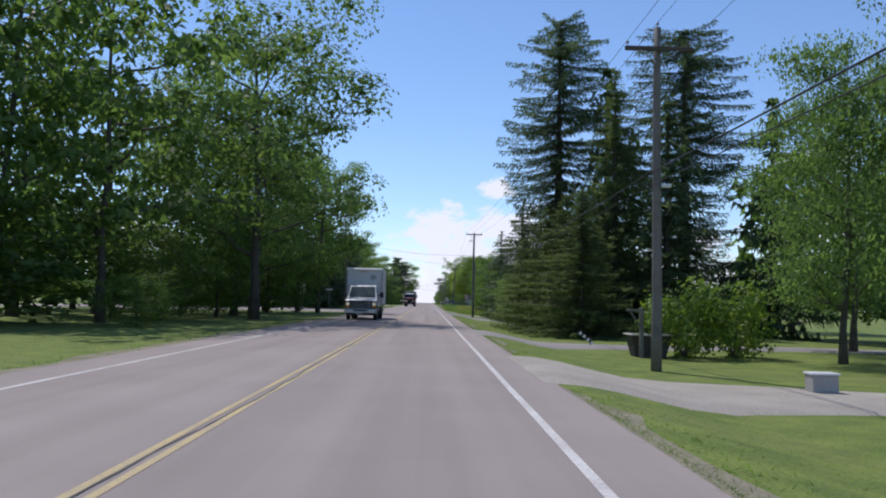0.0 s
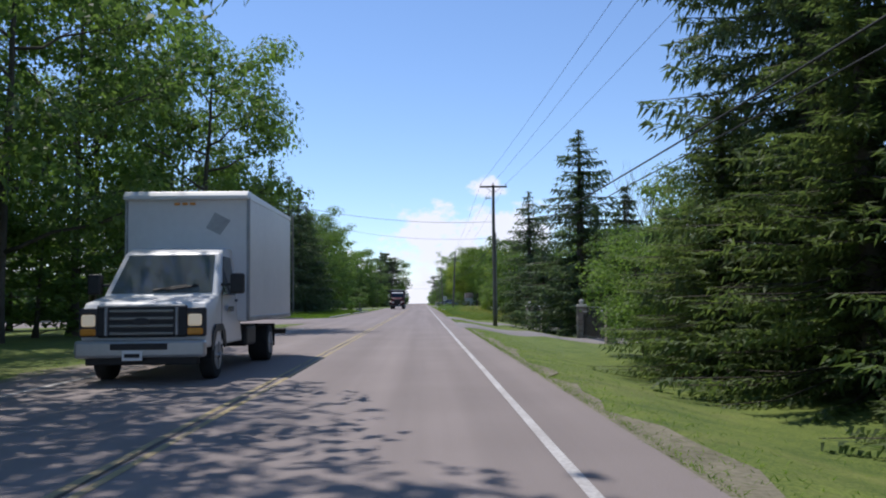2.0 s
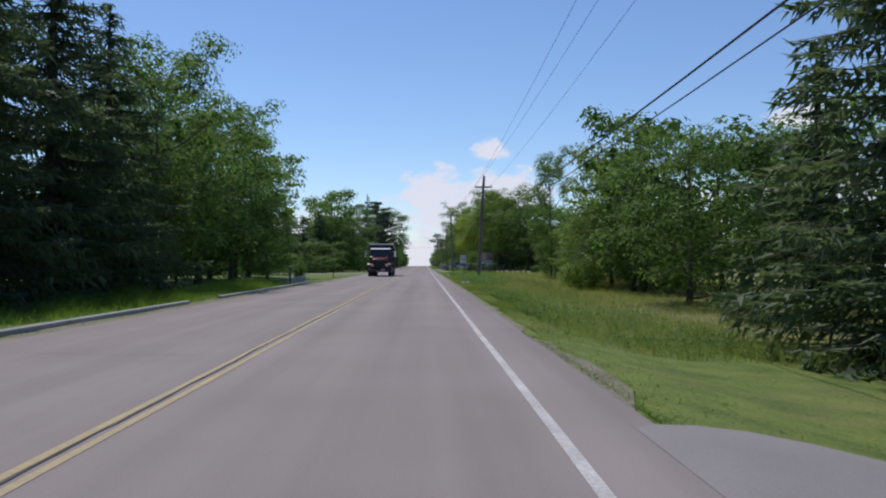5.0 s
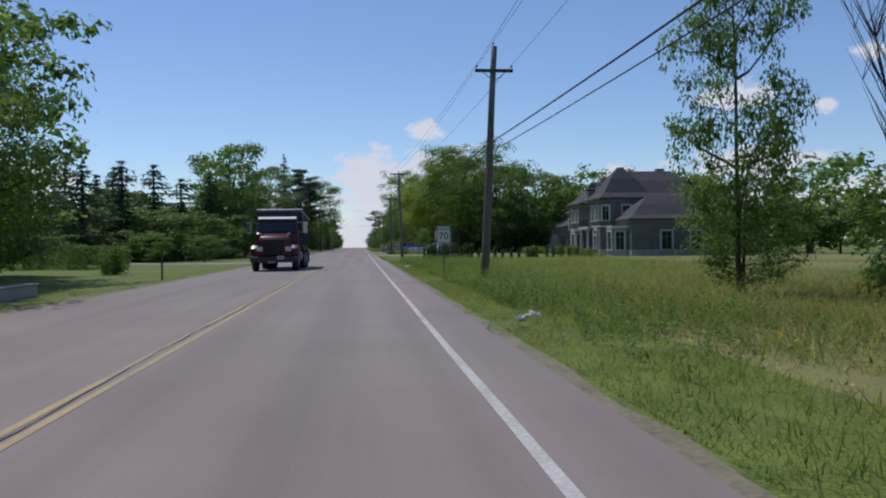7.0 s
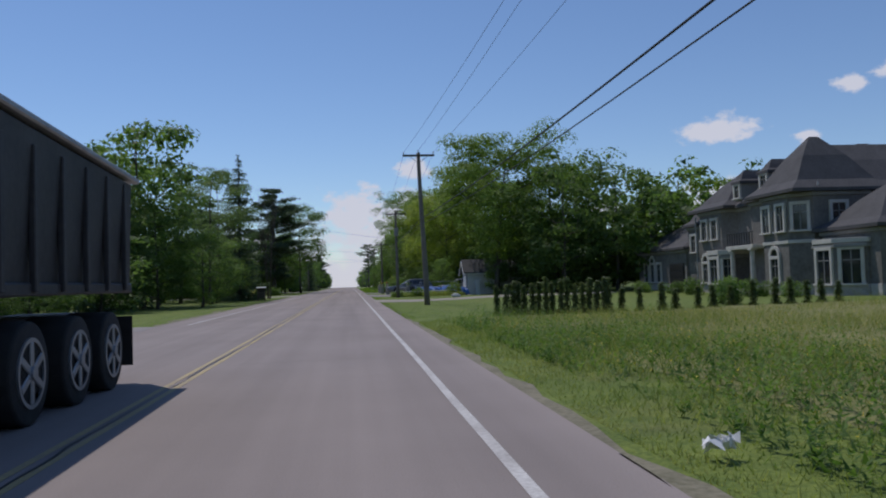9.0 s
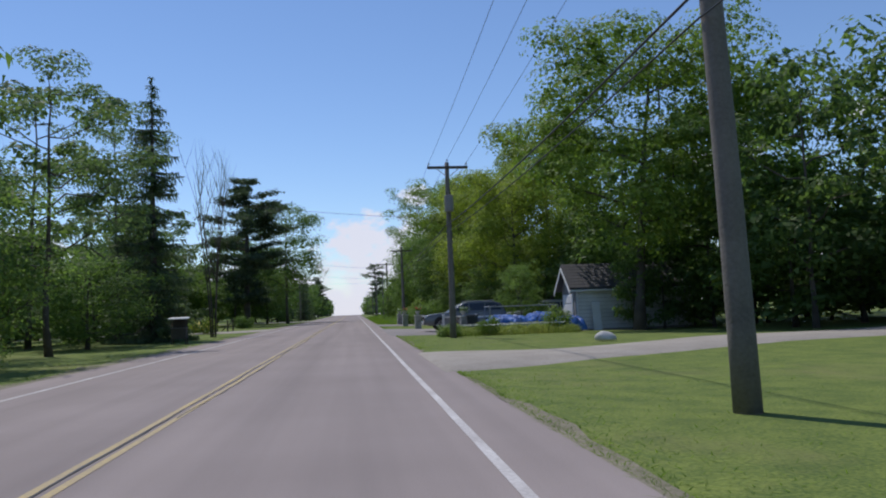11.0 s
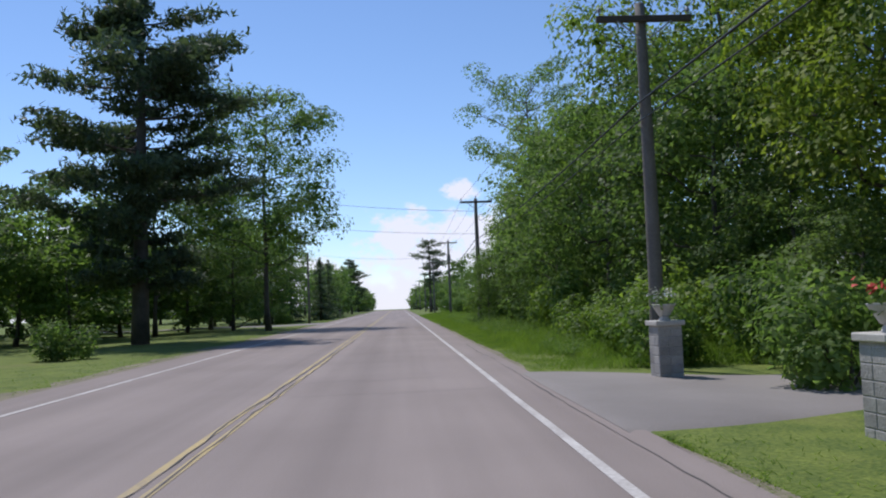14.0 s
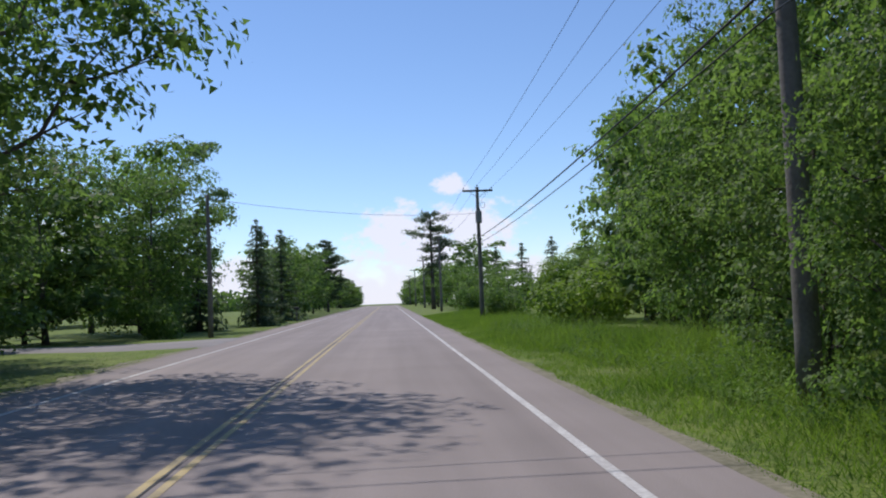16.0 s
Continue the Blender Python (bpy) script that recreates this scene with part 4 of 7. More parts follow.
# pines past the side road
for k, x, y, h, r in (("spruce_b", -14.2, 113.0, 15.2, 4.4), ("spruce_b", -17.5, 112.0, 14.8, 4.4), ("spruce_b", -12.2, 118.0, 15.4, 3.6), ("spruce_b", -11.2, 122.5, 14.6, 3.7), ("spruce_b", -10.9, 127.0, 13.8, 4.3), ("spruce_b", -10.8, 132.0, 12.6, 4.2), ("spruce_b", -20.5, 114.0, 14.3, 4.1), ("spruce_b", -24.0, 113.0, 15.0, 3.8), ("spruce_b", -28.0, 114.0, 14.0, 4.1), ("spruce_b", -32.0, 114.0, 14.4, 4.1), ("spruce_b", -15.8, 117.0, 14.8, 4.1), ("spruce_b", -15.0, 124.0, 15, 3.7), ("spruce_b", -15.0, 131.0, 14.5, 3.9), ("spruce_b", -36.0, 116.0, 14.0, 3.9), ("spruce_b", -19.0, 119.0, 15.0, 4.2), ("spruce_b", -23.0, 119.0, 14.6, 4.4), ("spruce_b", -27.0, 120.0, 15.0, 4.4), ("spruce_b", -13.0, 115.0, 13.2, 4.0), ("copse_b", -16.0, 111.5, 4.5, 3), ("copse_b", -21.0, 111.5, 4.5, 3), ("copse_b", -26.0, 111.5, 4.5, 3), ("copse_b", -31.0, 111.5, 4.5, 3),
                      ("ash", -11.2, 140, 12.8, 4.0), ("ash", -12, 150, 12.6, 4.8), ("ash", -11.8, 158, 12.6, 4.6), ("ash", -15, 146, 11, 4.2), ("copse", -10.8, 167, 8.2, 2.8), ("ash", -13.6, 172.5, 12.6, 4.2), ("ash", -15.2, 165, 13.4, 4.8), ("copse_b", -14.5, 176, 6, 3.2), ("ash", -18, 160, 11, 5), ("ash", -22, 170, 10, 5),
                      ("copse_b", -14, 138, 6, 3), ("copse_b", -14, 152, 5, 3), ("copse_b", -16, 165, 5, 3)):
    plant(k, x, y, h, r)
# left side of the second stretch
for k, x, y, h, r in (("spruce_b", -19.9, 205, 8.2, 3.8), ("spruce_b", -19.6, 215, 9.7, 3.8), ("spruce_b", -18.2, 221, 10, 3.8), ("spruce_b", -16.6, 226, 9, 3.8), ("spruce_b", -15.2, 235, 10, 3.8), ("spruce_b", -23, 210, 9, 2.6), ("spruce_b", -27, 208, 9, 2.8),
                      ("spruce_b", -31, 206, 8.5, 2.8), ("spruce_b", -24, 222, 9, 3), ("ash", -13.4, 240, 15, 4.6), ("ash", -15.6, 244, 13.5, 4.2), ("copse_b", -11.4, 236, 8.6, 2.8), ("copse", -14.6, 237, 10, 3.2), ("thin", -9.6, 248, 12.6, 3.6), ("copse", -8.6, 238, 6, 2.6), ("copse_b", -13, 228, 5, 3), ("copse_b", -18, 229, 5, 3.5), ("copse_b", -24, 230, 6, 4),
                      ("copse", -16, 210, 3, 2.2), ("copse_b", -20, 198, 2.4, 2.2), ("bush", -9.8, 178.5, 1.6, 0.9), ("copse_b", -17, 217, 5, 3.4), ("copse_b", -22, 215, 5.5, 3.4), ("copse_b", -27, 214, 5.5, 3.4), ("spruce_b", -21.5, 219, 9.5, 3), ("spruce_b", -26, 216, 9.6, 3), ("copse_b", -34, 220, 9, 5), ("copse_b", -40, 205, 9, 5), ("copse_b", -42, 190, 9, 5), ("copse", -12, 214, 2.6, 2.0), ("copse", -26, 196, 3, 2.4)):
    plant(k, x, y, h, r)
for i in range(6):
    plant("hedge", -14.2 - 2.9 * i, 190.5 + 0.5 * i, 1.55, 1.5, 0)
# right side of the second stretch
for k, x, y, h, r in (("maple_b", 12.9, 142.5, 8.6, 2.7), ("ash", 12.8, 137.5, 9.5, 2.8), ("maple_b", 15.4, 146, 8, 2.8), ("bush_y", 10.6, 139.0, 1.8, 1.3), ("copse", 14.2, 141, 5, 2.6), ("copse", 11.6, 141.2, 4.4, 2.0), ("copse", 13.0, 136.2, 5, 2.4), ("copse_b", 12.4, 145.6, 4, 1.9), ("bare", 13.6, 152, 8.4, 1.8), ("bare", 15.0, 149.5, 8.6, 1.8), ("bare", 15.6, 139, 9.5, 2.0),
                      ("ash", 11.5, 155, 9.4, 1.55), ("copse_b", 11.9, 155.6, 3.2, 1.5), ("copse", 16, 152, 5, 2.2), ("bush", 13.2, 151.5, 1.5, 1.2), ("copse", -13.4, 146, 9.5, 4.2), ("copse", -13.2, 155, 10, 4.2), ("copse_b", -12.6, 163, 8.5, 3.6), ("copse", -12.6, 139, 8, 3.4), ("copse", 17.5, 157, 4, 2), ("maple", 21, 135, 9, 4), ("ash", 24, 145, 9, 4),
                      ("maple", 16.6, 254.0, 16.5, 5.8), ("maple", 23.0, 255, 14, 5.5), ("ash", 26.5, 262, 14, 4.5), ("ash", 33, 268, 13, 4.5), ("maple", 40, 262, 13, 5), ("ash", 20.5, 268, 13.5, 4.6), ("copse_b", 20.6, 254.2, 6.5, 2.4), ("copse_b", 16.7, 255.2, 4.2, 1.1), ("copse_b", 18.2, 254.8, 4.6, 1.5), ("copse_b", 21, 257.5, 3.2, 2.1), ("copse_b", 24.4, 256, 3.2, 2.2), ("copse_b", 27.8, 255.6, 3.2, 2.4), ("copse_b", 31.4, 255.6, 3.4, 2.4), ("copse_b", 35.4, 255.6, 3.4, 2.6), ("copse_b", 39.5, 255, 3.4, 2.6), ("copse_b", 44, 254, 4, 3), ("copse", 12.3, 262.2, 4.0, 1.3), ("bush_y", 13.1, 261.2, 1.8, 0.9), ("copse_b", 22, 249, 6, 3.5), ("copse_b", 26, 250, 6.5, 4), ("copse_b", 32, 254, 6, 4), ("copse_b", 29, 260, 9, 4.5), ("copse_b", 36, 258, 9, 4.5), ("copse_b", 42, 256, 9, 4.5), ("copse_b", 24, 262, 9, 4),
                      ("bush", 34.8, 205.4, 5.6, 2.1), ("bush", 37.4, 206.2, 4.8, 2.0), ("copse", 43.5, 207, 8, 3.6), ("copse_b", 39.5, 206, 5.0, 2.4), ("ash", 46, 212, 10, 4.5), ("ash", 28, 243, 9.5, 3.5), ("maple", 47, 240, 10, 4), ("copse", 45, 205, 5, 3), ("copse", 48, 190, 8, 4), ("copse_b", 40, 180, 7, 4), ("maple", 44, 233, 10, 4.5), ("ash", 49, 238, 11, 5), ("copse", 41.5, 229, 6, 3), ("copse_b", 46, 246, 8, 5), ("ash", 40, 247, 12, 4.5), ("ash", 34, 249, 12.5, 4.5), ("oak", 21.5, 246.5, 12, 4.2), ("oak", 26.5, 247, 12.5, 4.6), ("copse_b", 31.0, 246, 8.5, 4.0)):
    plant(k, x, y, h, r)
# third stretch, shaded side
for k, x, y, h, r in (("maple_b", 18.5, 279, 17, 5.2), ("maple_b", 13.4, 282, 13, 4.2), ("maple_b", 14.2, 272, 12, 3.8), ("maple_b", 13.6, 289.5, 13, 4.2), ("maple", 14.6, 300, 16, 5), ("maple", 21, 290, 15, 6), ("high", 11.9, 331, 20, 4.8), ("copse", 9.9, 303, 9.5, 3.4), ("copse_b", 11.5, 297, 9, 3.6),
                      ("copse", 10.4, 311, 10.5, 3.5), ("copse_b", 12.5, 306, 12, 4), ("copse", 11.0, 319, 10, 3.3), ("copse_b", 13, 316, 12, 4), ("ash", 12.2, 325, 12, 3.6), ("copse", 12.4, 334.5, 10, 2.8), ("ash", 13.6, 339, 10.8, 3.2), ("copse_b", 15, 345, 9, 3.6), ("copse", 15.5, 332, 11, 4),
                      ("maple", 19, 312, 14, 5), ("maple", 19, 325, 14, 5), ("bush_y", 8.8, 292.5, 2.2, 1.6), ("bush", 8.6, 296.5, 2.0, 1.5), ("bush", 9.6, 289.6, 2.2, 1.5), ("bush", 10.9, 276, 1.0, 0.9), ("copse_b", 13.0, 276.5, 4.6, 2.4), ("copse_b", 16.4, 273.0, 5.5, 2.8), ("copse_b", 18.6, 268.5, 6, 3.0), ("copse_b", 17.6, 283.5, 6, 3.0), ("copse_b", 12.6, 281.0, 3.4, 1.6), ("copse_b", 15.0, 287.0, 6, 2.6), ("copse_b", 11.4, 289.2, 3.4, 1.7), ("copse_b", 13.8, 291.6, 4.6, 2.2), ("copse_b", 16.8, 290.4, 5.4, 2.5), ("copse_b", 12.2, 293.4, 5, 2.2), ("bush", 9.4, 287.6, 2.0, 1.2), ("bush_y", 9.3, 270.8, 0.85, 0.8), ("bush", 8.2, 284.2, 1.7, 1.3), ("bush", 7.2, 289.6, 1.4, 1.2), ("bush_y", 7.4, 291.8, 1.5, 1.1), ("copse", 8.9, 308.5, 5.5, 2.1), ("copse_b", 8.5, 314, 5.4, 1.9), ("copse", 8.3, 318.8, 5.2, 1.7), ("copse_b", 8.4, 323.6, 5, 1.8), ("copse", 7.1, 319.3, 4.4, 1.35),
                      ("copse", 12.2, 338, 6.5, 2.6), ("copse", 13.6, 342.5, 9, 3), ("copse_b", 14.6, 347, 9.5, 3.2), ("copse", 11.8, 332, 8, 2.9), ("copse", 11.6, 326, 9, 3.0), ("ash", 16.4, 357, 11.5, 3.6), ("ash", 15.4, 350, 11, 3.2), ("bush_y", 10.2, 351, 3.0, 2.0), ("bush_y", 7.6, 296.0, 1.3, 1.1), ("bush_y", 7.9, 299.2, 1.5, 1.2), ("bush", 8.7, 302.6, 2.6, 1.6), ("bush_y", 8.5, 305.3, 2.4, 1.5), ("bush", 10.2, 300.2, 2.6, 1.5), ("copse_b", -10, 333, 9, 3.5), ("copse", 12.8, 357, 3.5, 2.6), ("copse", 15, 352, 5.5, 3), ("bush_y", 9.4, 343, 2.4, 2.0), ("copse_b", 24, 275, 9, 5), ("copse_b", 27, 300, 9, 6), ("copse_b", 26, 330, 9, 6), ("bush", 9.5, 364, 2.2, 1.8), ("copse", 11, 372, 3.6, 2.2), ("bush_y", 11.5, 349, 2.6, 2.2), ("copse", 12.5, 356, 4, 2.4), ("bush", 8.6, 383, 2.4, 1.8), ("copse", 12, 392, 5, 3), ("copse", 10.5, 410, 5, 2.6),
                      ("pine_top", 7.9, 421.8, 13.3, 2.7), ("spruce_b", 24, 420, 9.5, 2.6), ("spruce_b", 28, 418, 9.5, 2.6), ("spruce_b", 33, 412, 10, 2.8), ("spruce_b", 20.5, 424, 9, 2.4), ("spruce_b", 18, 432, 9, 2.4), ("spruce_b", 38, 405, 9, 2.6), ("copse_b", 22, 380, 6, 4), ("copse_b", 30, 375, 7, 4), ("copse_b", 21, 362, 7, 4)):
    plant(k, x, y, h, r)
# third stretch, sunny side
for k, x, y, h, r in (("thin", -14.2, 258, 15, 4.2), ("thin", -11.2, 263, 14.4, 3.2), ("spruce_b", -8.9, 262, 15.6, 2.9), ("bare", -6.6, 268, 13.5, 2.0), ("copse", -10.2, 254.5, 4.4, 2.8), ("spruce_b", -12.6, 271, 9, 2.6), ("copse", -15.5, 276, 4.5, 2.2), ("pine", -10.1, 312, 17.6, 4.9), 
                      ("open", -6.7, 328, 17.4, 5.0), ("thin", -20.5, 287, 12, 4), ("thin", -18.6, 303, 13.5, 4.2), ("copse", -21.5, 297, 9.5, 3.6), ("ash", -19.6, 299.5, 13.5, 4.4), ("thin", -25, 309, 14, 4.6), ("copse", -18.5, 318, 8, 3.2), ("copse", -18.6, 323, 10, 4), ("thin", -21, 328, 12, 4.4), ("copse_b", -27, 304, 9, 4.5), ("thin", -20, 313, 12, 4), ("oak", -13.5, 326, 13, 4.5), ("oak", -12.5, 337, 12, 4), ("thin", -14, 375, 15, 4), ("copse_b", -15.5, 352, 7, 3.6), ("copse", -12, 359, 6.5, 3), ("oak", -17, 365, 11, 5),
                      ("bush", -8.9, 352, 2.0, 1.3), ("spruce_b", -6.9, 367.3, 7.4, 1.8), ("spruce_b", -7.6, 374, 7.6, 2.0), ("spruce_b", -9.6, 362, 7.6, 2.2), ("spruce_b", -7.2, 382, 8, 2.2), ("copse", -8.4, 392, 8, 2.8), ("copse_b", -8.6, 401, 8, 3), ("copse", -8.2, 411, 8.4, 3), ("copse_b", -8.4, 424, 8.6, 3), ("pine", -7.4, 438, 11, 2.8),
                      ("copse_b", -22, 300, 8, 5), ("copse_b", -24, 320, 8, 5), ("copse_b", -23, 340, 8, 5), ("copse_b", -22, 270, 7, 4), ("thin", -20, 275, 10, 4), ("copse", -24, 255, 8, 5), ("copse_b", -26, 285, 9, 5), ("bush_y", -10.6, 283, 1.2, 1.1), ("bush", -11.8, 270, 1.2, 1.0), ("bush", -9.0, 300.5, 1.4, 1.2)):
    plant(k, x, y, h, r)
# rows that close the road in the distance
rng = random.Random(5)
for y in range(246, 440, 12):
    plant("copse_b", -29 - rng.random() * 4, y, rng.uniform(7, 10), 6)
for y in range(290, 440, 13):
    plant("copse_b", 30 + rng.random() * 4, y, rng.uniform(7, 10), 6)
for k, x, y, h, r in (("copse_b", -20, 292, 8, 4), ("copse", -15.5, 318, 6, 3), ("copse_b", -17, 330, 7, 4), ("copse_b", -15.5, 342, 6, 3.4),
                      ("copse", -13.5, 267, 6, 3), ("copse_b", -17, 262, 7, 4), ("copse_b", -18, 250, 7, 4), ("copse_b", -13, 332, 6, 3), ("copse", -10.8, 356.5, 9.5, 3.8), ("copse_b", -13.5, 349.5, 8, 3.4), ("ash", -13, 362, 12, 4)):
    plant(k, x, y, h, r)
for y in range(175, 236, 9):
    plant(rng.choice(["copse", "copse_b"]), -34 - rng.random() * 5, y, rng.uniform(7, 10), 5)
for y in range(446, 640, 12):
    for sx in (-1, 1):
        plant(rng.choice(["copse", "copse_b", "copse", "spruce_b"]), sx * (8.6 + rng.random() * 3), y + rng.random() * 5, rng.uniform(6, 9.5), rng.uniform(2.8, 4))
for y in range(445, 640, 20):
    for sx in (-1, 1):
        plant(rng.choice(["copse_b", "ash"]), sx * (15 + rng.random() * 4), y, rng.uniform(8, 12), 5)


def far_woods(x0, y0, x1, y1, n, h, seed):
    """A distant belt of woodland as one mass of leaf clumps."""
    r = np.random.default_rng(seed)
    s = r.random(n)
    top = h * (0.7 + 0.3 * np.sin(s * 90 + seed) * np.sin(s * 37))
    pos = np.stack([x0 + (x1 - x0) * s + r.normal(0, 6, n), y0 + (y1 - y0) * s + r.normal(0, 6, n), top * r.random(n) ** 0.7], -1)
    pos[:, 2] += crest(pos[:, 1])
    V, F = leaf_quads(pos, r.normal(size=(n, 3)) + np.array([0, 0, 0.5]), r.uniform(1.6, 3.4, n), r, 1.3)
    tagged(new("far_woods", mesh_from("far_woods", V, F, "leaf_dark")), "distant belt of dark green woodland", "woods", kind="stuff")


far_woods(120, -100, 120, 420, 7000, 13, 1)
far_woods(-120, -100, -120, 420, 7000, 13, 2)
far_woods(120, 420, 30, 900, 6000, 12, 3)
far_woods(-120, 420, -30, 900, 6000, 12, 4)

# cracks and patches in the asphalt
crng = np.random.default_rng(9)
for k in range(14):
    y0 = crng.uniform(4, 330)
    xa, xb = (0.3, 3.3) if crng.random() < 0.5 else (-3.3, -0.3)
    span = crng.uniform(0.5, 1.0)
    xs_ = np.linspace(xa, xa + (xb - xa) * span, 16)
    yy = y0 + np.cumsum(crng.normal(0, 0.045, 16))
    w = crng.uniform(0.006, 0.011)
    V = np.concatenate([np.stack([xs_, yy - w, 0 * xs_ + 0.003], -1), np.stack([xs_, yy + w, 0 * xs_ + 0.003], -1)])
    part("crack", mesh_from("crack", V, [(i, i + 1, 17 + i, 16 + i) for i in range(15)], "old_seal"), "old_seal", road)

# ---- poles and wires ----


def utility_pole(x, y, top, arm=0.0, arm_z=0.0, label="weathered wooden utility pole in the grass verge", lean=0.0, transformer=False, bracket=False, radius=0.155, bell=False, ring=False):
    """A tapered wooden pole with a cross-arm, braces, insulators and hardware."""
    zb = ground_z(x, y) - 0.06
    ob = thing("utility_pole", label, "pole", at=(x, y, zb), turn=0)
    h = top - zb
    z = np.linspace(0, h, 10)
    pts = np.stack([lean * z + 0.015 * np.sin(z * 0.7), 0.01 * np.sin(z * 0.9), z], -1)
    V, F = tubes([(pts, radius * (1 - 0.38 * z / h))], 12)
    part("post", mesh_from("post", V, F, "pole_wood", True), "pole_wood", ob)

    def on(zw):
        return lean * (zw - zb) + 0.0, zw - zb

    if arm:
        cx, cz = on(arm_z)
        part("crossarm", box(2 * arm, 0.10, 0.12, (cx, -0.16, cz - 0.06), 0.012), "dark_wood", ob)
        for s in (-1, 1):
            b = box(0.55 * arm / 0.9, 0.025, 0.03, (cx + s * 0.30 * arm / 0.9, -0.19, cz - 0.22), 0.004, (0, s * -38, 0))
            part("brace", b, "metal_grey", ob)
        for dx in (-arm * 0.93, 0.0, arm * 0.93):
            zz = cz + 0.06 if dx else h
            yy = -0.16 if dx else 0.0
            part("insulator", join(cyl(0.012, 0.012, 0.10, (cx + dx, yy, zz), 8), cyl(0.05, 0.035, 0.07, (cx + dx, yy, zz + 0.08), 10, bevel=0.012)), "metal_grey", ob, "grey porcelain insulator")
    if transformer:
        cx, cz = on(top - 1.9)
        can = part("transformer", cyl(0.2, 0.2, 0.75, (cx - 0.02, -0.36, cz - 0.4), 18, bevel=0.03), "siding", ob, "grey transformer can")
        for dx in (-0.08, 0.08):
            part("bushing", cyl(0.03, 0.02, 0.16, (cx - 0.02 + dx, -0.36, cz + 0.35), 8), "dark_wood", can)
        part("hanger", box(0.12, 0.2, 0.4, (cx, -0.16, cz - 0.2), 0.01), "metal_grey", ob)
    if bracket:
        cx, cz = on(top - 0.95)
        part("bracket", join(box(0.5, 0.05, 0.05, (cx - 0.28, -0.1, cz - 0.02), 0.008), cyl(0.035, 0.03, 0.26, (cx - 0.52, -0.1, cz - 0.1), 8), cyl(0.02, 0.02, 0.3, (cx - 0.30, -0.1, cz - 0.1), 8)), "metal_grey", ob)
        part("riser", cyl(0.03, 0.03, h * 0.62, (cx + 0.13, -0.1, 0.4), 8), "metal_grey", ob)
    if bell:
        part("splice_case", cyl(0.055, 0.055, 0.26, (0.2, -0.22, 4.6 - zb), 10, "x", 0.02), "white_paint", ob, "pale splice case")
    if ring:
        zr = h - 1.15
        a = np.linspace(0, 6.283, 15)
        V, F = tubes([(np.stack([0.28 + 0.16 * np.cos(a), -0.16 + 0 * a, zr + 0.17 * np.sin(a)], -1), 0 * a + 0.012)], 5)
        part("cable_loop", mesh_from("cable_loop", V, F, "wire"), "wire", ob)
    return ob


POLES = [(7.7, -52, 8.9, 0.95, 8.7, 0), (8.5, 22.4, 9.1, 0.95, 8.45, 0), (7.4, 95.7, 9.35, 0.95, 9.2, 0), (7.1, 166.8, 8.75, 0.72, 7.8, 0.055), (6.9, 223.4, 9.0, 0.95, 8.8, -0.03), (6.76, 250.8, 7.9, 0.92, 7.65, 0),
         (6.8, 288.2, 6.95, 0.92, 6.6, 0), (6.75, 321.1, 7.5, 0.95, 7.28, 0), (7.65, 362.5, 8.25, 0.95, 8.0, 0), (7.6, 401, 8.0, 0.9, 7.8, 0), (7.5, 440, 7.6, 0.9, 7.4, 0), (7.5, 482, 7.6, 0.9, 7.4, 0), (7.5, 525, 7.6, 0.9, 7.4, 0)]
for i, (x, y, top, arm, az, lean) in enumerate(POLES):
    utility_pole(x, y, top, arm, az, "weathered wooden utility pole with a cross-arm", lean, transformer=i in (5, 8), bracket=i in (2,), bell=i in (1,), ring=i in (5, 7, 8), radius=0.17 if i in (3, 4) else 0.155)


def wire(name, label, a, b, sag, r=0.008, n=14):
    s = np.linspace(0, 1, n)
    pts = np.outer(1 - s, a) + np.outer(s, b)
    pts[:, 2] -= sag * 4 * s * (1 - s)
    V, F = tubes([(pts, 0 * s + r)], 5)
    return tagged(new(name, mesh_from(name, V, F, "wire", True)), label, "cable", "overhead wires")


for p, q in zip(POLES[:-1], POLES[1:]):
    for k in (-1, 0, 1):
        a = (p[0] + p[5] * 8 + k * p[3] * 0.93, p[1] - (0.16 if k else 0), (p[4] + 0.22) if k else p[2] + 0.15)
        b = (q[0] + q[5] * 8 + k * q[3] * 0.93, q[1] - (0.16 if k else 0), (q[4] + 0.22) if k else q[2] + 0.15)
        wire("power_line", "thin dark overhead power line between poles", a, b, 0.35 * (q[1] - p[1]) / 50, 0.007)
    for z, r in ((5.0, 0.021), (4.65, 0.014)):
        wire("phone_cable", "thick black overhead cable below the power lines", (p[0] + p[5] * 5 - 0.16, p[1], z), (q[0] + q[5] * 5 - 0.16, q[1], z), 0.3 * (q[1] - p[1]) / 50, r)
wire("service_wire", "dark wire crossing above the road", (7.3, 95.6, 6.75), (-10.4, 92.2, 8.7), 0.75, 0.012)
wire("service_wire", "dark wire crossing above the road", (7.3, 95.6, 5.6), (-9.1, 112.3, 9.0), 0.75, 0.009)
wire("service_wire", "dark wire crossing above the road", (6.66, 250.8, 5.3), (-7.0, 268.0, 8.7), 0.12, 0.009)
wire("service_wire", "dark wire crossing above the road", (6.65, 321.1, 6.75), (-13, 322, 9.4), 0.45, 0.011)
wire("service_wire", "dark wire crossing above the road", (6.65, 321.1, 5.4), (-13, 321.6, 7.6), 0.4, 0.009)
wire("service_wire", "dark wire crossing above the road", (7.6, 362.4, 6.6), (-6.35, 350.1, 6.4), 0.4, 0.009)
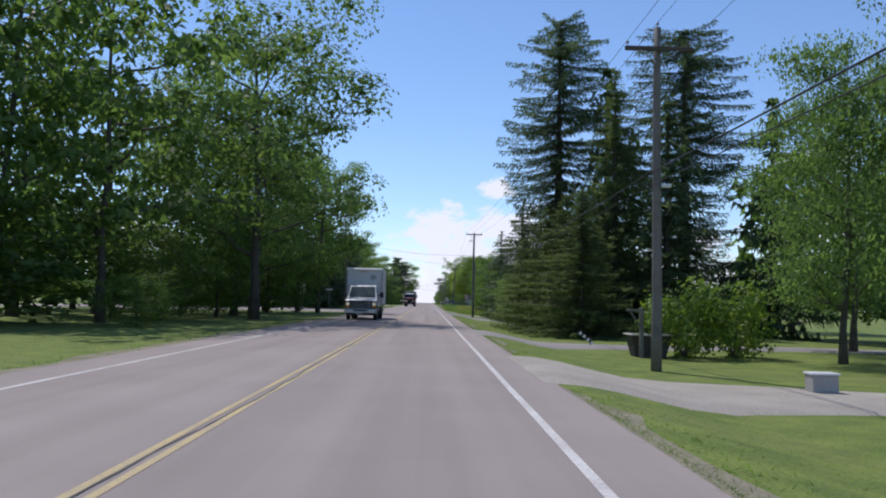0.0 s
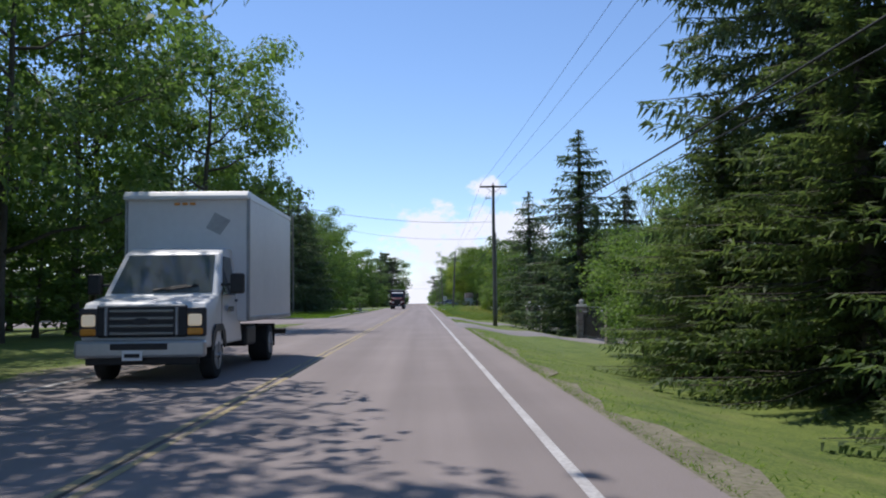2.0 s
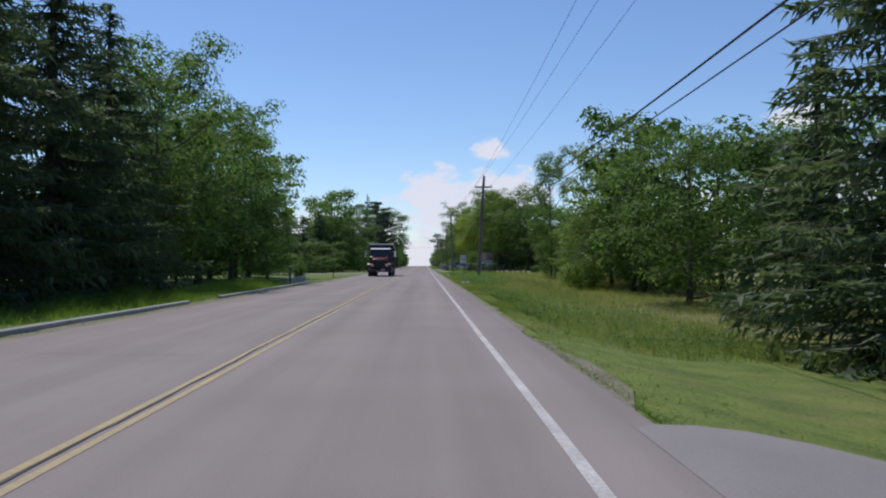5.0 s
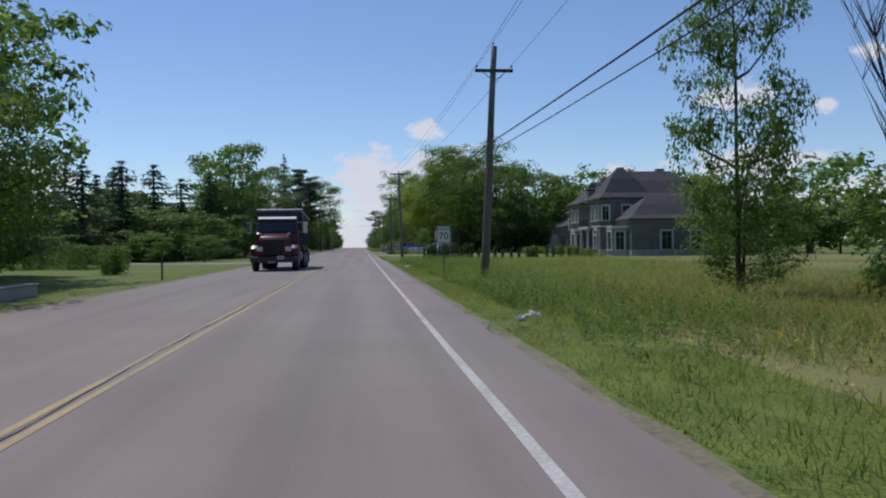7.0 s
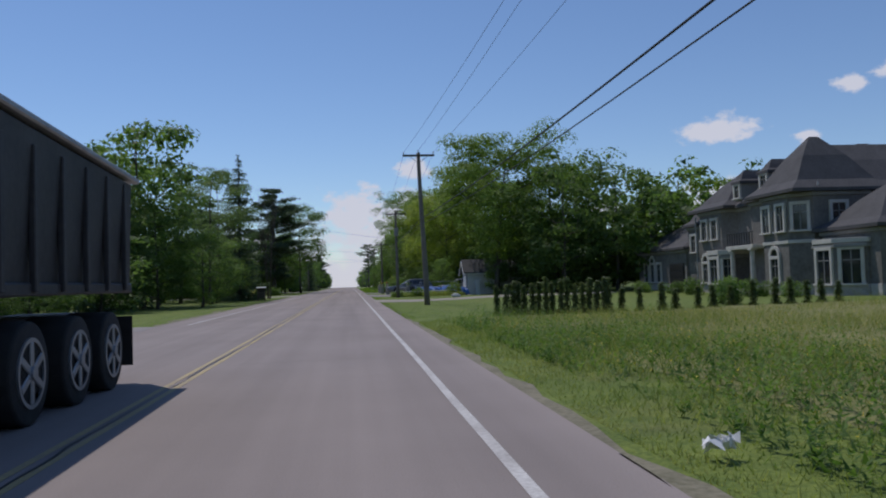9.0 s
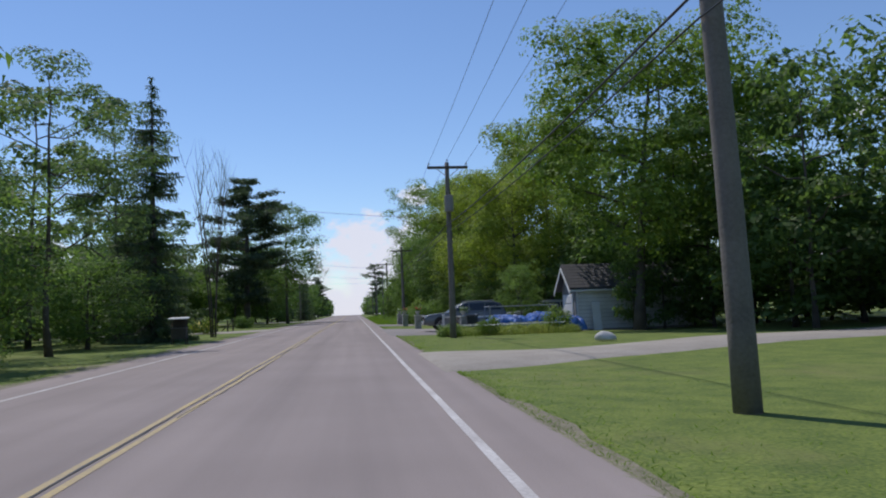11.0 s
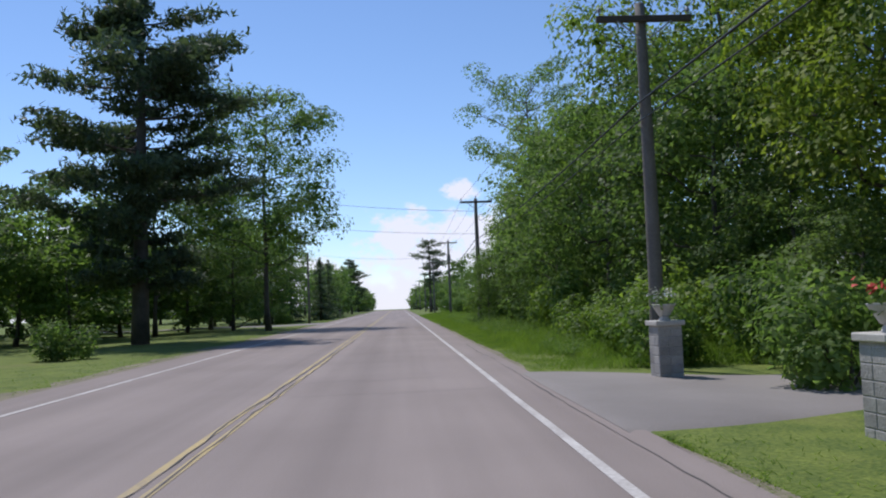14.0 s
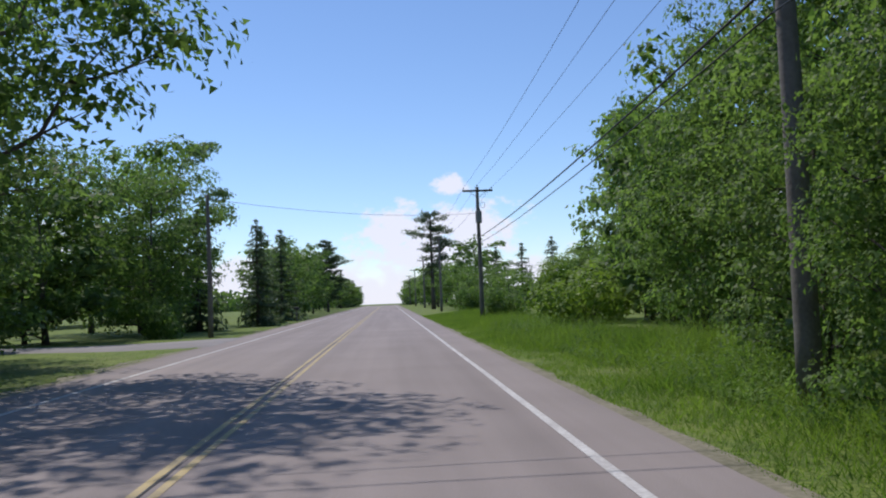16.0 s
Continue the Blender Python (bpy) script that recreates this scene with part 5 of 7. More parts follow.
# poles on the sunny side
lp = utility_pole(-12.0, 92.1, 8.8, 0, 0, "weathered pole with a street light by the side road", radius=0.14)
V, F = tubes([(np.array([(0, 0, 8.2), (0.9, -0.1, 8.5), (1.9, -0.2, 8.55)]), [0.03, 0.028, 0.025])], 6)
part("lamp_arm", mesh_from("lamp_arm", V, F, "metal_grey", True), "metal_grey", lp)
part("lamp_head", box(0.62, 0.2, 0.13, (2.15, -0.22, 8.47), 0.045, seg=2), "metal_grey", lp, "grey street lamp head")
part("notice", box(0.28, 0.02, 0.4, (0.2, -0.16, 2.6), 0.004), "sign_white", lp, "small white notice plate")
utility_pole(-9.2, 112.4, 9.1, 0, 0, "slim grey pole before the pines", radius=0.10)
utility_pole(-6.4, 350.2, 6.6, 0, 0, "dark wooden pole beside a driveway", radius=0.13)

# ---- signs ----


def text_mesh(words, height, mat, parent, at, name="lettering"):
    cu = bpy.data.curves.new(name, "FONT")
    cu.body, cu.size, cu.align_x, cu.align_y, cu.extrude, cu.resolution_u = words, height * 1.38, "CENTER", "CENTER", 0.002, 3
    tmp = bpy.data.objects.new(name, cu)
    scene.collection.objects.link(tmp)
    dg = bpy.context.evaluated_depsgraph_get()
    me = bpy.data.meshes.new_from_object(tmp.evaluated_get(dg))
    bpy.data.objects.remove(tmp)
    me.materials.clear()
    me.materials.append(M[mat])
    ob = new(name, me)
    ob.parent = parent
    ob.matrix_local = pose(*at, 90, 0, 0)
    return ob


sp = thing("speed_sign", "white speed limit sign reading MAXIMUM 70 on a post", "sign", at=(6.0, 171.0, ground_z(6, 171) - 0.05))
part("post", box(0.06, 0.04, 2.15, (0, 0.03, 0), 0.008), "pole_wood", sp, "grey weathered post")
plate = part("plate", prism([(-0.285, 1.42), (0.285, 1.42), (0.285, 2.14), (-0.285, 2.14)], "y", -0.004, 0.004, 0.003), "sign_white", sp)
for z, w in ((1.435, 0.54), (2.112, 0.54)):
    part("border", box(w, 0.006, 0.012, (0, -0.006, z)), "sign_black", sp)
for s in (-1, 1):
    part("border", box(0.012, 0.006, 0.66, (s * 0.264, -0.006, 1.45)), "sign_black", sp)
text_mesh("MAXIMUM", 0.085, "sign_black", sp, (0, -0.009, 2.0))
text_mesh("70", 0.30, "sign_black", sp, (0, -0.009, 1.70))

st = thing("stop_sign", "back of a stop sign on a metal post", "sign", at=(-12.6, 96, ground_z(-12.6, 96)), turn=25)
part("post", box(0.05, 0.05, 2.5, (0, 0.03, 0), 0.006), "metal_grey", st)
part("plate", cyl(0.33, 0.33, 0.012, (0, 0, 2.2), 8, "y"), "sign_white", st, "pale unpainted sign back")
sn = thing("street_sign", "thin post with a small street name blade", "sign", at=(-10.8, 107.0, ground_z(-10.8, 107)))
part("post", box(0.05, 0.05, 2.5, (0, 0, 0), 0.006), "metal_grey", sn)
part("blade", box(0.75, 0.012, 0.17, (0, 0, 2.5), 0.003), "sign_white", sn)
part("writing_bar", box(0.5, 0.006, 0.06, (0, -0.009, 2.555)), "sign_black", sn)
rb = thing("hanging_board", "faded red board hanging from a grey timber post", "sign", at=(-11.3, 277.0, ground_z(-11.3, 277) - 0.05), turn=-6)
part("post", box(0.14, 0.14, 2.1, (0, 0, 0), 0.012), "pole_wood", rb)
part("arm", box(1.5, 0.09, 0.10, (0.66, 0, 1.88), 0.01), "pole_wood", rb)
bd = part("board", box(1.1, 0.03, 1.25, (0.72, 0, 0.55), 0.006), "sign_red", rb)
part("stripe", box(1.06, 0.006, 0.2, (0.72, -0.019, 1.2)), "sign_black", bd, "dark band")
for i, w in enumerate((0.32, 0.4)):
    part("writing_bar", box(w, 0.006, 0.07, (0.45 + 0.5 * i, -0.026, 1.27)), "sign_white", bd)
for dx in (0.3, 1.15):
    part("hook", cyl(0.008, 0.008, 0.10, (dx, 0, 1.79), 6), "black_iron", rb)

# ---- brick gate posts and iron gates ----
brick_mesh = None


def gate_post(x, y, top, label):
    global brick_mesh
    zb = ground_z(x, y) - 0.05
    ob = thing("gate_post", label, "gate post", "brick gate posts", at=(x, y, zb))
    h = top - zb
    part("core", box(0.50, 0.50, h - 0.1, (0, 0, 0)), "mortar", ob)
    part("cap", join(box(0.66, 0.66, 0.09, (0, 0, h - 0.1), 0.015), box(0.5, 0.5, 0.06, (0, 0, h - 0.01), 0.02)), "stone_trim", ob, "pale stone cap")
    bm = bmesh.new()
    bmesh.ops.create_uvsphere(bm, u_segments=20, v_segments=12, radius=0.145)
    bmesh.ops.translate(bm, vec=(0, 0, h + 0.20), verts=bm.verts)
    part("ball", join(bm, cyl(0.09, 0.06, 0.08, (0, 0, h + 0.03), 14)), "stone_trim", ob, "pale stone ball", True)
    if brick_mesh is None:
        b = box(0.22, 0.05, 0.062, (0, 0, 0), 0.006)
        brick_mesh = bpy.data.meshes.new("brick")
        b.to_mesh(brick_mesh)
        b.free()
        brick_mesh.materials.append(M["brick"])
    n = int((h - 0.14) / 0.078)
    for c in range(n):
        for side in range(2):
            for k in range(2):
                off = (k - 0.5) * 0.25 + (0.02 if c % 2 else -0.02)
                br = new("brick", brick_mesh)
                br.parent = ob
                turn = (0, -90)[side]
                px, py = ((off, -0.252), (-0.252, off))[side]
                br.matrix_local = pose(px, py, 0.02 + c * 0.078, 0, 0, turn)
    return ob


gate_post(11.6, 86.3, 0.95, "pale brick gate post topped by a stone ball")
gate_post(11.65, 79.2, 0.95, "pale brick gate post topped by a stone ball")
gate_post(10.9, 104.0, 0.85, "pale brick gate post topped by a stone ball")
gate_post(11.1, 97.2, 0.85, "pale brick gate post topped by a stone ball")


def iron_gate(x, y0, y1, hinge_low):
    """One leaf of a driveway gate along y, with bars and a curved top rail."""
    z0 = ground_z(x, y0) + 0.08
    ob = thing("iron_gate", "black iron driveway gate with a curved top rail", "gate", "iron gates", at=(x, min(y0, y1), z0))
    L = abs(y1 - y0)
    s = np.linspace(0, 1, 12)
    prof = 1.42 + 0.28 * smoothstep(0.35, 0.6, s if hinge_low else 1 - s)
    V, F = tubes([(np.stack([0 * s, s * L, prof], -1), 0 * s + 0.022)], 6)
    part("top_rail", mesh_from("top_rail", V, F, "metal_grey", True), "metal_grey", ob, "pale grey curved top rail")
    V, F = tubes([(np.stack([0 * s, s * L, prof - 0.14], -1), 0 * s + 0.016)], 6)
    part("top_rail", mesh_from("top_rail", V, F, "black_iron", True), "black_iron", ob)
    part("bottom_rail", box(0.04, L, 0.05, (0, L / 2, 0.06), 0.006), "black_iron", ob)
    for k in range(17):
        yy = L * (k + 0.5) / 17
        part("bar", cyl(0.011, 0.011, float(np.interp(yy / L, s, prof)) - 0.06, (0, yy, 0.06), 6), "black_iron", ob)
    part("back_sheet", box(0.012, L - 0.1, 1.18, (0.03, L / 2, 0.1)), "black_iron", ob, "dark sheet behind the bars")
    return ob


iron_gate(11.62, 79.55, 82.7, True)
iron_gate(11.62, 82.8, 85.95, False)
iron_gate(11.0, 97.55, 100.5, True)
iron_gate(11.0, 100.6, 103.65, False)

# ---- stone pillars with flower bowls ----


def stone_pillar(x, y, h, flowers):
    zb = ground_z(x, y) - 0.05
    ob = thing("stone_pillar", "grey stone pillar with a flower bowl on top", "pillar", "drive pillars", at=(x, y, zb), turn=4)
    ob.matrix_basis = ob.matrix_basis @ Matrix.Diagonal((0.8, 0.8, 1, 1))
    rng = random.Random(int(y))
    part("core", box(0.50, 0.50, h - 0.08, (0, 0, 0)), "stone", ob)
    z = 0.0
    while z < h - 0.16:
        ch = min(rng.uniform(0.11, 0.17), h - 0.08 - z)
        for side in range(2):
            cut = rng.uniform(0.35, 0.65)
            for a, b in ((-0.25, -0.25 + 0.5 * cut), (-0.25 + 0.5 * cut, 0.25)):
                w = b - a - 0.007
                if side == 0:
                    bm = box(w, 0.05, ch - 0.007, ((a + b) / 2, -0.235, z), 0.008)
                else:
                    bm = box(0.05, w, ch - 0.007, (-0.235, (a + b) / 2, z), 0.008)
                part("stone", bm, "stone", ob)
        z += ch
    part("cap", box(0.62, 0.62, 0.08, (0, 0, h - 0.08), 0.012), "stone_trim", ob, "pale cut stone cap")
    bowl = thing("flower_bowl", "pale stone bowl planted with " + flowers + " flowers", "planter", at=(x, y, zb + h))
    part("bowl", join(cyl(0.10, 0.07, 0.07, (0, 0, 0), 16), cyl(0.09, 0.21, 0.2, (0, 0, 0.07), 18, bevel=0.02)), "stone_trim", bowl)
    r2 = np.random.default_rng(int(y))
    c = r2.normal(0, 1, (220, 3)) * np.array([0.11, 0.11, 0.07]) + np.array([0, 0, 0.34])
    V, F = leaf_quads(c, r2.normal(size=(220, 3)), r2.uniform(0.05, 0.09, 220), r2)
    part("foliage", mesh_from("foliage", V, F, "leaf_green"), "leaf_green", bowl)
    c = r2.normal(0, 1, (60, 3)) * np.array([0.12, 0.12, 0.05]) + np.array([0, 0, 0.42])
    V, F = leaf_quads(c, r2.normal(size=(60, 3)) + np.array([0, 0, 1]), r2.uniform(0.05, 0.08, 60), r2, 1.4)
    pm = "petal_red" if flowers == "red" else "petal_white"
    tagged(part("blossom", mesh_from("blossom", V, F, pm), pm, bowl), kind="stuff")


stone_pillar(6.65, 269.6, 1.0, "red")
stone_pillar(6.45, 280.3, 1.0, "red")
stone_pillar(6.35, 286.4, 1.0, "white")
stone_pillar(8.2, 257.75, 0.95, "white")
for x0, y0, L in ((8.2, 280.9, 2.6),):
    k = thing("stone_edging", "low pale stone edging beside the drive", "edging", at=(x0, y0, ground_z(x0, y0) - 0.02))
    for i in range(4):
        part("stone", box(L / 4 - 0.02, 0.2, 0.1, (L / 4 * (i + 0.5), 0, 0), 0.02), "concrete", k)

# ---- road vehicles ----


def wheel(parent, x, y, r, w, side, rim_mat="chrome", spokes=5, dual=False):
    """A wheel on an axle along x; side +1 or -1 is the outer face."""
    t = part("wheel", cyl(r, r, w, (x, y, r), 28, "x", 0.035), "rubber", parent, "black tyre on a metal rim", True)
    ox = x + side * (w / 2 - 0.015)
    if spokes >= 6:
        # Black disc: the shade between the spokes is put into its colour.
        part("rim_well", cyl(r * 0.64, r * 0.64, 0.03, (ox, y, r), 24, "x"), "plastic", t, "black disc coloured as the shade behind the spokes")
        ang = np.linspace(0, 2 * math.pi, 25)
        ring = [(y + r * 0.68 * math.cos(a), r + r * 0.68 * math.sin(a)) for a in ang] + [(y + r * 0.60 * math.cos(a), r + r * 0.60 * math.sin(a)) for a in ang[::-1]]
        part("rim", prism(ring, "x", min(ox, ox + side * 0.035), max(ox, ox + side * 0.035)), rim_mat, t)
    else:
        part("rim", cyl(r * 0.62, r * 0.62, 0.05, (ox, y, r), 24, "x", 0.012), rim_mat, t)
    part("hub", cyl(r * 0.16, r * 0.13, 0.09, (ox + side * 0.02, y, r), 12, "x"), rim_mat, t)
    for k in range(spokes):
        a = k * 2 * math.pi / spokes
        bm = box(0.03, r * 0.16, r * 0.5, (0, 0, 0), 0.01)
        bmesh.ops.translate(bm, vec=(0, 0, r * 0.1), verts=bm.verts)
        bmesh.ops.rotate(bm, cent=(0, 0, 0), matrix=Euler((a, 0, 0)).to_matrix(), verts=bm.verts)
        bmesh.ops.translate(bm, vec=(ox + side * 0.025, y, r), verts=bm.verts)
        part("spoke", bm, rim_mat, t)
    return t


def quad_panel(pts, out, thick=0.012):
    """A thin plate with the given corners, pushed outwards."""
    bm = bmesh.new()
    o = Vector(out).normalized() * thick
    a = [bm.verts.new(Vector(p)) for p in pts]
    b = [bm.verts.new(Vector(p) + o) for p in pts]
    bm.faces.new(b)
    bm.faces.new(a[::-1])
    n = len(pts)
    for i in range(n):
        bm.faces.new((a[i], a[(i + 1) % n], b[(i + 1) % n], b[i]))
    bmesh.ops.recalc_face_normals(bm, faces=bm.faces)
    return bm


def tapered(profile, half_low, half_high, z_low, z_high, bevel=0.03):
    """A body drawn across x from an outline in (y, z), narrower above."""
    bm = prism(profile, "x", -1, 1)
    for v in bm.verts:
        f = min(1, max(0, (v.co.z - z_low) / (z_high - z_low)))
        v.co.x *= half_low + (half_high - half_low) * f
    if bevel:
        bmesh.ops.bevel(bm, geom=bm.edges[:], offset=bevel, segments=2, affect="EDGES", profile=0.6)
    return bm


def box_truck(at, turn):
    """A cutaway van cab with a tall white cargo box; the front looks along -y."""
    ob = thing("box_truck", "white box truck with black grille and grey bumper", "truck", at=at, turn=turn)
    cab = part("cab", tapered([(0.12, 0.55), (0.06, 0.80), (0.05, 1.12), (0.22, 1.30), (0.95, 1.42), (1.62, 2.18), (1.95, 2.30), (2.75, 2.32), (2.75, 0.55)], 1.0, 0.84, 1.25, 2.3, 0.05), "white_paint", ob, "white painted cab", True)
    part("windscreen", quad_panel([(-0.86, 0.98, 1.46), (0.86, 0.98, 1.46), (0.76, 1.58, 2.14), (-0.76, 1.58, 2.14)], (0, -0.75, 0.66), 0.012), "screen", cab)
    for s in (-1, 1):
        part("side_window", quad_panel([(s * 0.975, 1.25, 1.42), (s * 0.975, 2.2, 1.42), (s * 0.875, 2.2, 2.12), (s * 0.875, 1.68, 2.12)], (s, 0, 0.12), 0.014), "glass", cab)
        hl = part("headlight", box(0.31, 0.12, 0.46, (s * 0.855, 0.055, 0.75), 0.03, seg=2), "steel_dark", cab, "dark headlight housing")
        part("lens", box(0.22, 0.05, 0.19, (s * 0.845, -0.005, 0.92), 0.03, seg=2), "lit_lamp", hl, "lit warm headlight lens")
        part("indicator", box(0.25, 0.05, 0.11, (s * 0.85, -0.005, 0.775), 0.02), "amber", hl, "amber corner lamp")
        m = part("mirror", box(0.24, 0.16, 0.36, (s * 1.24, 1.25, 1.44), 0.04, seg=2), "plastic", cab, "black door mirror")
        part("mirror_arm", box(0.22, 0.05, 0.05, (s * 1.06, 1.26, 1.58), 0.01), "plastic", m)
        part("door_handle", box(0.02, 0.16, 0.05, (s * 1.0, 2.2, 1.30), 0.008), "plastic", cab)
        part("door_seam", box(0.008, 0.012, 0.85, (s * 0.998, 1.12, 0.62)), "plastic", cab)
        part("writing_bar", box(0.008, 0.42, 0.1, (s * 1.002, 1.8, 1.12)), "car_grey", cab)
    g = part("grille", box(1.44, 0.09, 0.52, (0, 0.03, 0.74), 0.04, seg=2), "plastic", ob, "black slatted grille")
    for k in range(4):
        part("slat", box(1.02, 0.03, 0.05, (0, -0.02, 0.78 + 0.12 * k), 0.01), "car_grey", g)
    for s in (-1, 1):
        part("grille_bar", box(0.05, 0.04, 0.46, (s * 0.56, -0.02, 0.77), 0.012), "metal_grey", g)
    part("grille_rim", box(1.40, 0.05, 0.04, (0, -0.015, 1.22), 0.012), "metal_grey", g)
    part("badge", prism([(0.13 * math.cos(a * math.pi / 8), 1.0 + 0.055 * math.sin(a * math.pi / 8)) for a in range(16)], "y", -0.05, -0.02), "steel_dark", g)
    bp = part("bumper", box(2.06, 0.20, 0.28, (0, -0.03, 0.42), 0.05, seg=2), "car_silver", ob, "grey front bumper")
    part("bumper_slot", box(0.9, 0.02, 0.10, (0, -0.135, 0.55), 0.008), "plastic", bp)
    part("number_plate", box(0.32, 0.015, 0.16, (-0.1, -0.14, 0.38), 0.004), "sign_white", bp)
    part("plate_bar", box(0.24, 0.006, 0.06, (-0.1, -0.151, 0.43)), "sign_black", bp)
    part("air_dam", box(1.8, 0.1, 0.14, (0, 0.06, 0.30), 0.02), "plastic", ob)
    for s in (-1, 1):
        part("wiper", quad_panel([(s * 0.1 - 0.05, 0.99, 1.49), (s * 0.1 + 0.5, 1.06, 1.57), (s * 0.1 + 0.5, 1.08, 1.59), (s * 0.1 - 0.05, 1.01, 1.51)], (0, -0.75, 0.66), 0.03), "plastic", ob)
    body = part("cargo_box", box(2.34, 4.9, 2.42, (0, 2.5 + 2.45, 0.92), 0.03), "box_white", ob, "plain white cargo box")
    part("roof_cap", prism([(2.34, 3.32), (2.44, 3.42), (7.42, 3.42), (7.42, 3.34), (2.34, 3.26)], "x", -1.18, 1.18, 0.015), "white_paint", body)
    for k in range(3):
        part("marker_lamp", box(0.11, 0.03, 0.05, (-0.2 + 0.15 * k, 2.48, 3.16), 0.01), "amber", body, "amber marker lamp")
    part("emblem", quad_panel([(0.35, 2.495, 2.72), (0.62, 2.495, 2.58), (0.82, 2.495, 2.86), (0.52, 2.495, 3.02)], (0, -1, 0), 0.006), "metal_grey", body, "grey emblem shape")
    for s in (-1, 1):
        part("corner_post", box(0.06, 0.06, 2.38, (s * 1.16, 2.5, 0.94), 0.015), "metal_grey", body)
        part("side_rail", box(0.03, 4.86, 0.09, (s * 1.17, 4.95, 0.93), 0.01), "metal_grey", body)
    part("chassis", box(0.9, 6.6, 0.22, (0, 3.9, 0.55), 0.02), "plastic", ob)
    part("fuel_tank", box(0.5, 0.9, 0.4, (0.75, 3.6, 0.42), 0.06, seg=2), "plastic", ob)
    part("rear_bumper", box(2.1, 0.12, 0.14, (0, 7.45, 0.5), 0.02), "plastic", ob)
    for s in (-1, 1):
        wheel(ob, s * 0.87, 0.92, 0.39, 0.23, s, "metal_grey", 4)
        wheel(ob, s * 0.86, 5.25, 0.39, 0.42, s, "metal_grey", 4)
        part("wheel_arch", prism([(0.42, 0.5), (0.5, 0.78), (0.7, 0.92), (1.14, 0.92), (1.34, 0.78), (1.42, 0.5), (1.30, 0.5), (1.1, 0.8), (0.74, 0.8), (0.54, 0.5)], "x", s * 1.005 - 0.012, s * 1.005 + 0.012), "plastic", ob)
        part("mud_flap", box(0.45, 0.02, 0.5, (s * 0.85, 5.78, 0.3), 0.004), "rubber", ob)
    return ob


box_truck((-2.1, 52.3, 0.0), 0)


def dump_truck(at, turn):
    """A long-nosed dump truck; the front looks along -y."""
    ob = thing("dump_truck", "dark red dump truck with a ribbed steel body on the road", "truck", at=at, turn=turn)
    hood = part("hood", tapered([(0.10, 0.62), (0.02, 0.9), (0.02, 1.55), (0.18, 1.78), (1.75, 1.98), (1.75, 0.62)], 0.86, 0.66, 1.35, 1.95, 0.06), "red_paint", ob, "dark red long nose", True)
    part("grille", box(0.95, 0.06, 0.85, (0, 0.0, 0.82), 0.03), "plastic", hood)
    for k in range(7):
        part("slat", box(0.9, 0.03, 0.03, (0, -0.03, 0.9 + 0.11 * k), 0.006), "steel_dark", hood)
    for s in (-1, 1):
        part("fender", tapered([(0.25, 0.8), (0.3, 1.16), (0.6, 1.34), (1.25, 1.34), (1.5, 1.16), (1.56, 0.8), (1.4, 0.8), (1.2, 1.1), (0.65, 1.1), (0.45, 0.8)], 0.24, 0.2, 0.8, 1.34, 0.02), "red_paint", ob, "dark red wheel fender", True).location.x = s * 0.98
        part("headlight", box(0.3, 0.08, 0.24, (s * 0.72, 0.01, 1.02), 0.03, seg=2), "lamp_lens", hood, "round-cornered headlight")
        m = part("mirror", box(0.26, 0.1, 0.62, (s * 1.48, 1.85, 1.95), 0.03), "chrome", ob, "tall bright door mirror")
        part("mirror_arm", box(0.4, 0.03, 0.03, (s * 1.2, 1.9, 2.52), 0.005), "chrome", m)
        part("mirror_arm", box(0.4, 0.03, 0.03, (s * 1.2, 1.9, 2.0), 0.005), "chrome", m)
        part("hood_mirror", join(cyl(0.01, 0.01, 0.3, (s * 0.72, 0.55, 1.6), 6), cyl(0.08, 0.08, 0.04, (s * 0.72, 0.55, 1.92), 12, "y")), "chrome", ob)
    cab = part("cab", tapered([(1.7, 0.7), (1.7, 1.92), (1.86, 2.02), (2.1, 2.72), (2.2, 2.80), (3.2, 2.80), (3.25, 0.7)], 1.12, 1.0, 1.8, 2.8, 0.05), "red_paint", ob, "dark red cab", True)
    part("windscreen", quad_panel([(-0.98, 1.86, 2.04), (0.98, 1.86, 2.04), (0.93, 2.08, 2.66), (-0.93, 2.08, 2.66)], (0, -0.94, 0.33), 0.03), "glass", cab)
    part("visor", prism([(1.88, 2.70), (1.86, 2.74), (2.16, 2.86), (2.2, 2.80)], "x", -1.0, 1.0, 0.01), "white_paint", cab, "pale sun visor")
    for i in range(5):
        part("roof_lamp", cyl(0.05, 0.05, 0.07, (-0.8 + 0.4 * i, 2.3, 2.82), 10, bevel=0.015), "amber", cab, "amber roof lamp")
    for s in (-1, 1):
        part("side_window", quad_panel([(s * 1.09, 2.05, 2.0), (s * 1.09, 2.95, 2.0), (s * 1.015, 2.95, 2.6), (s * 1.03, 2.2, 2.6)], (s, 0, 0.1), 0.02), "glass", cab)
        part("step", box(0.3, 0.7, 0.06, (s * 1.08, 2.3, 0.55), 0.01), "metal_grey", ob)
        part("fuel_tank", cyl(0.3, 0.3, 0.9, (s * 0.92, 3.1, 0.72), 18, "y", 0.03), "metal_grey", ob)
    bp = part("bumper", box(2.35, 0.2, 0.3, (0, -0.08, 0.45), 0.03), "steel_dark", ob, "dark steel front bumper")
    part("number_plate", box(0.32, 0.015, 0.16, (0.35, -0.19, 0.62), 0.004), "sign_white", bp)
    part("plate_bar", box(0.24, 0.006, 0.06, (0.35, -0.201, 0.67)), "sign_black", bp)
    part("tow_plate", box(0.4, 0.03, 0.1, (-0.1, -0.19, 0.42), 0.01), "metal_grey", bp)
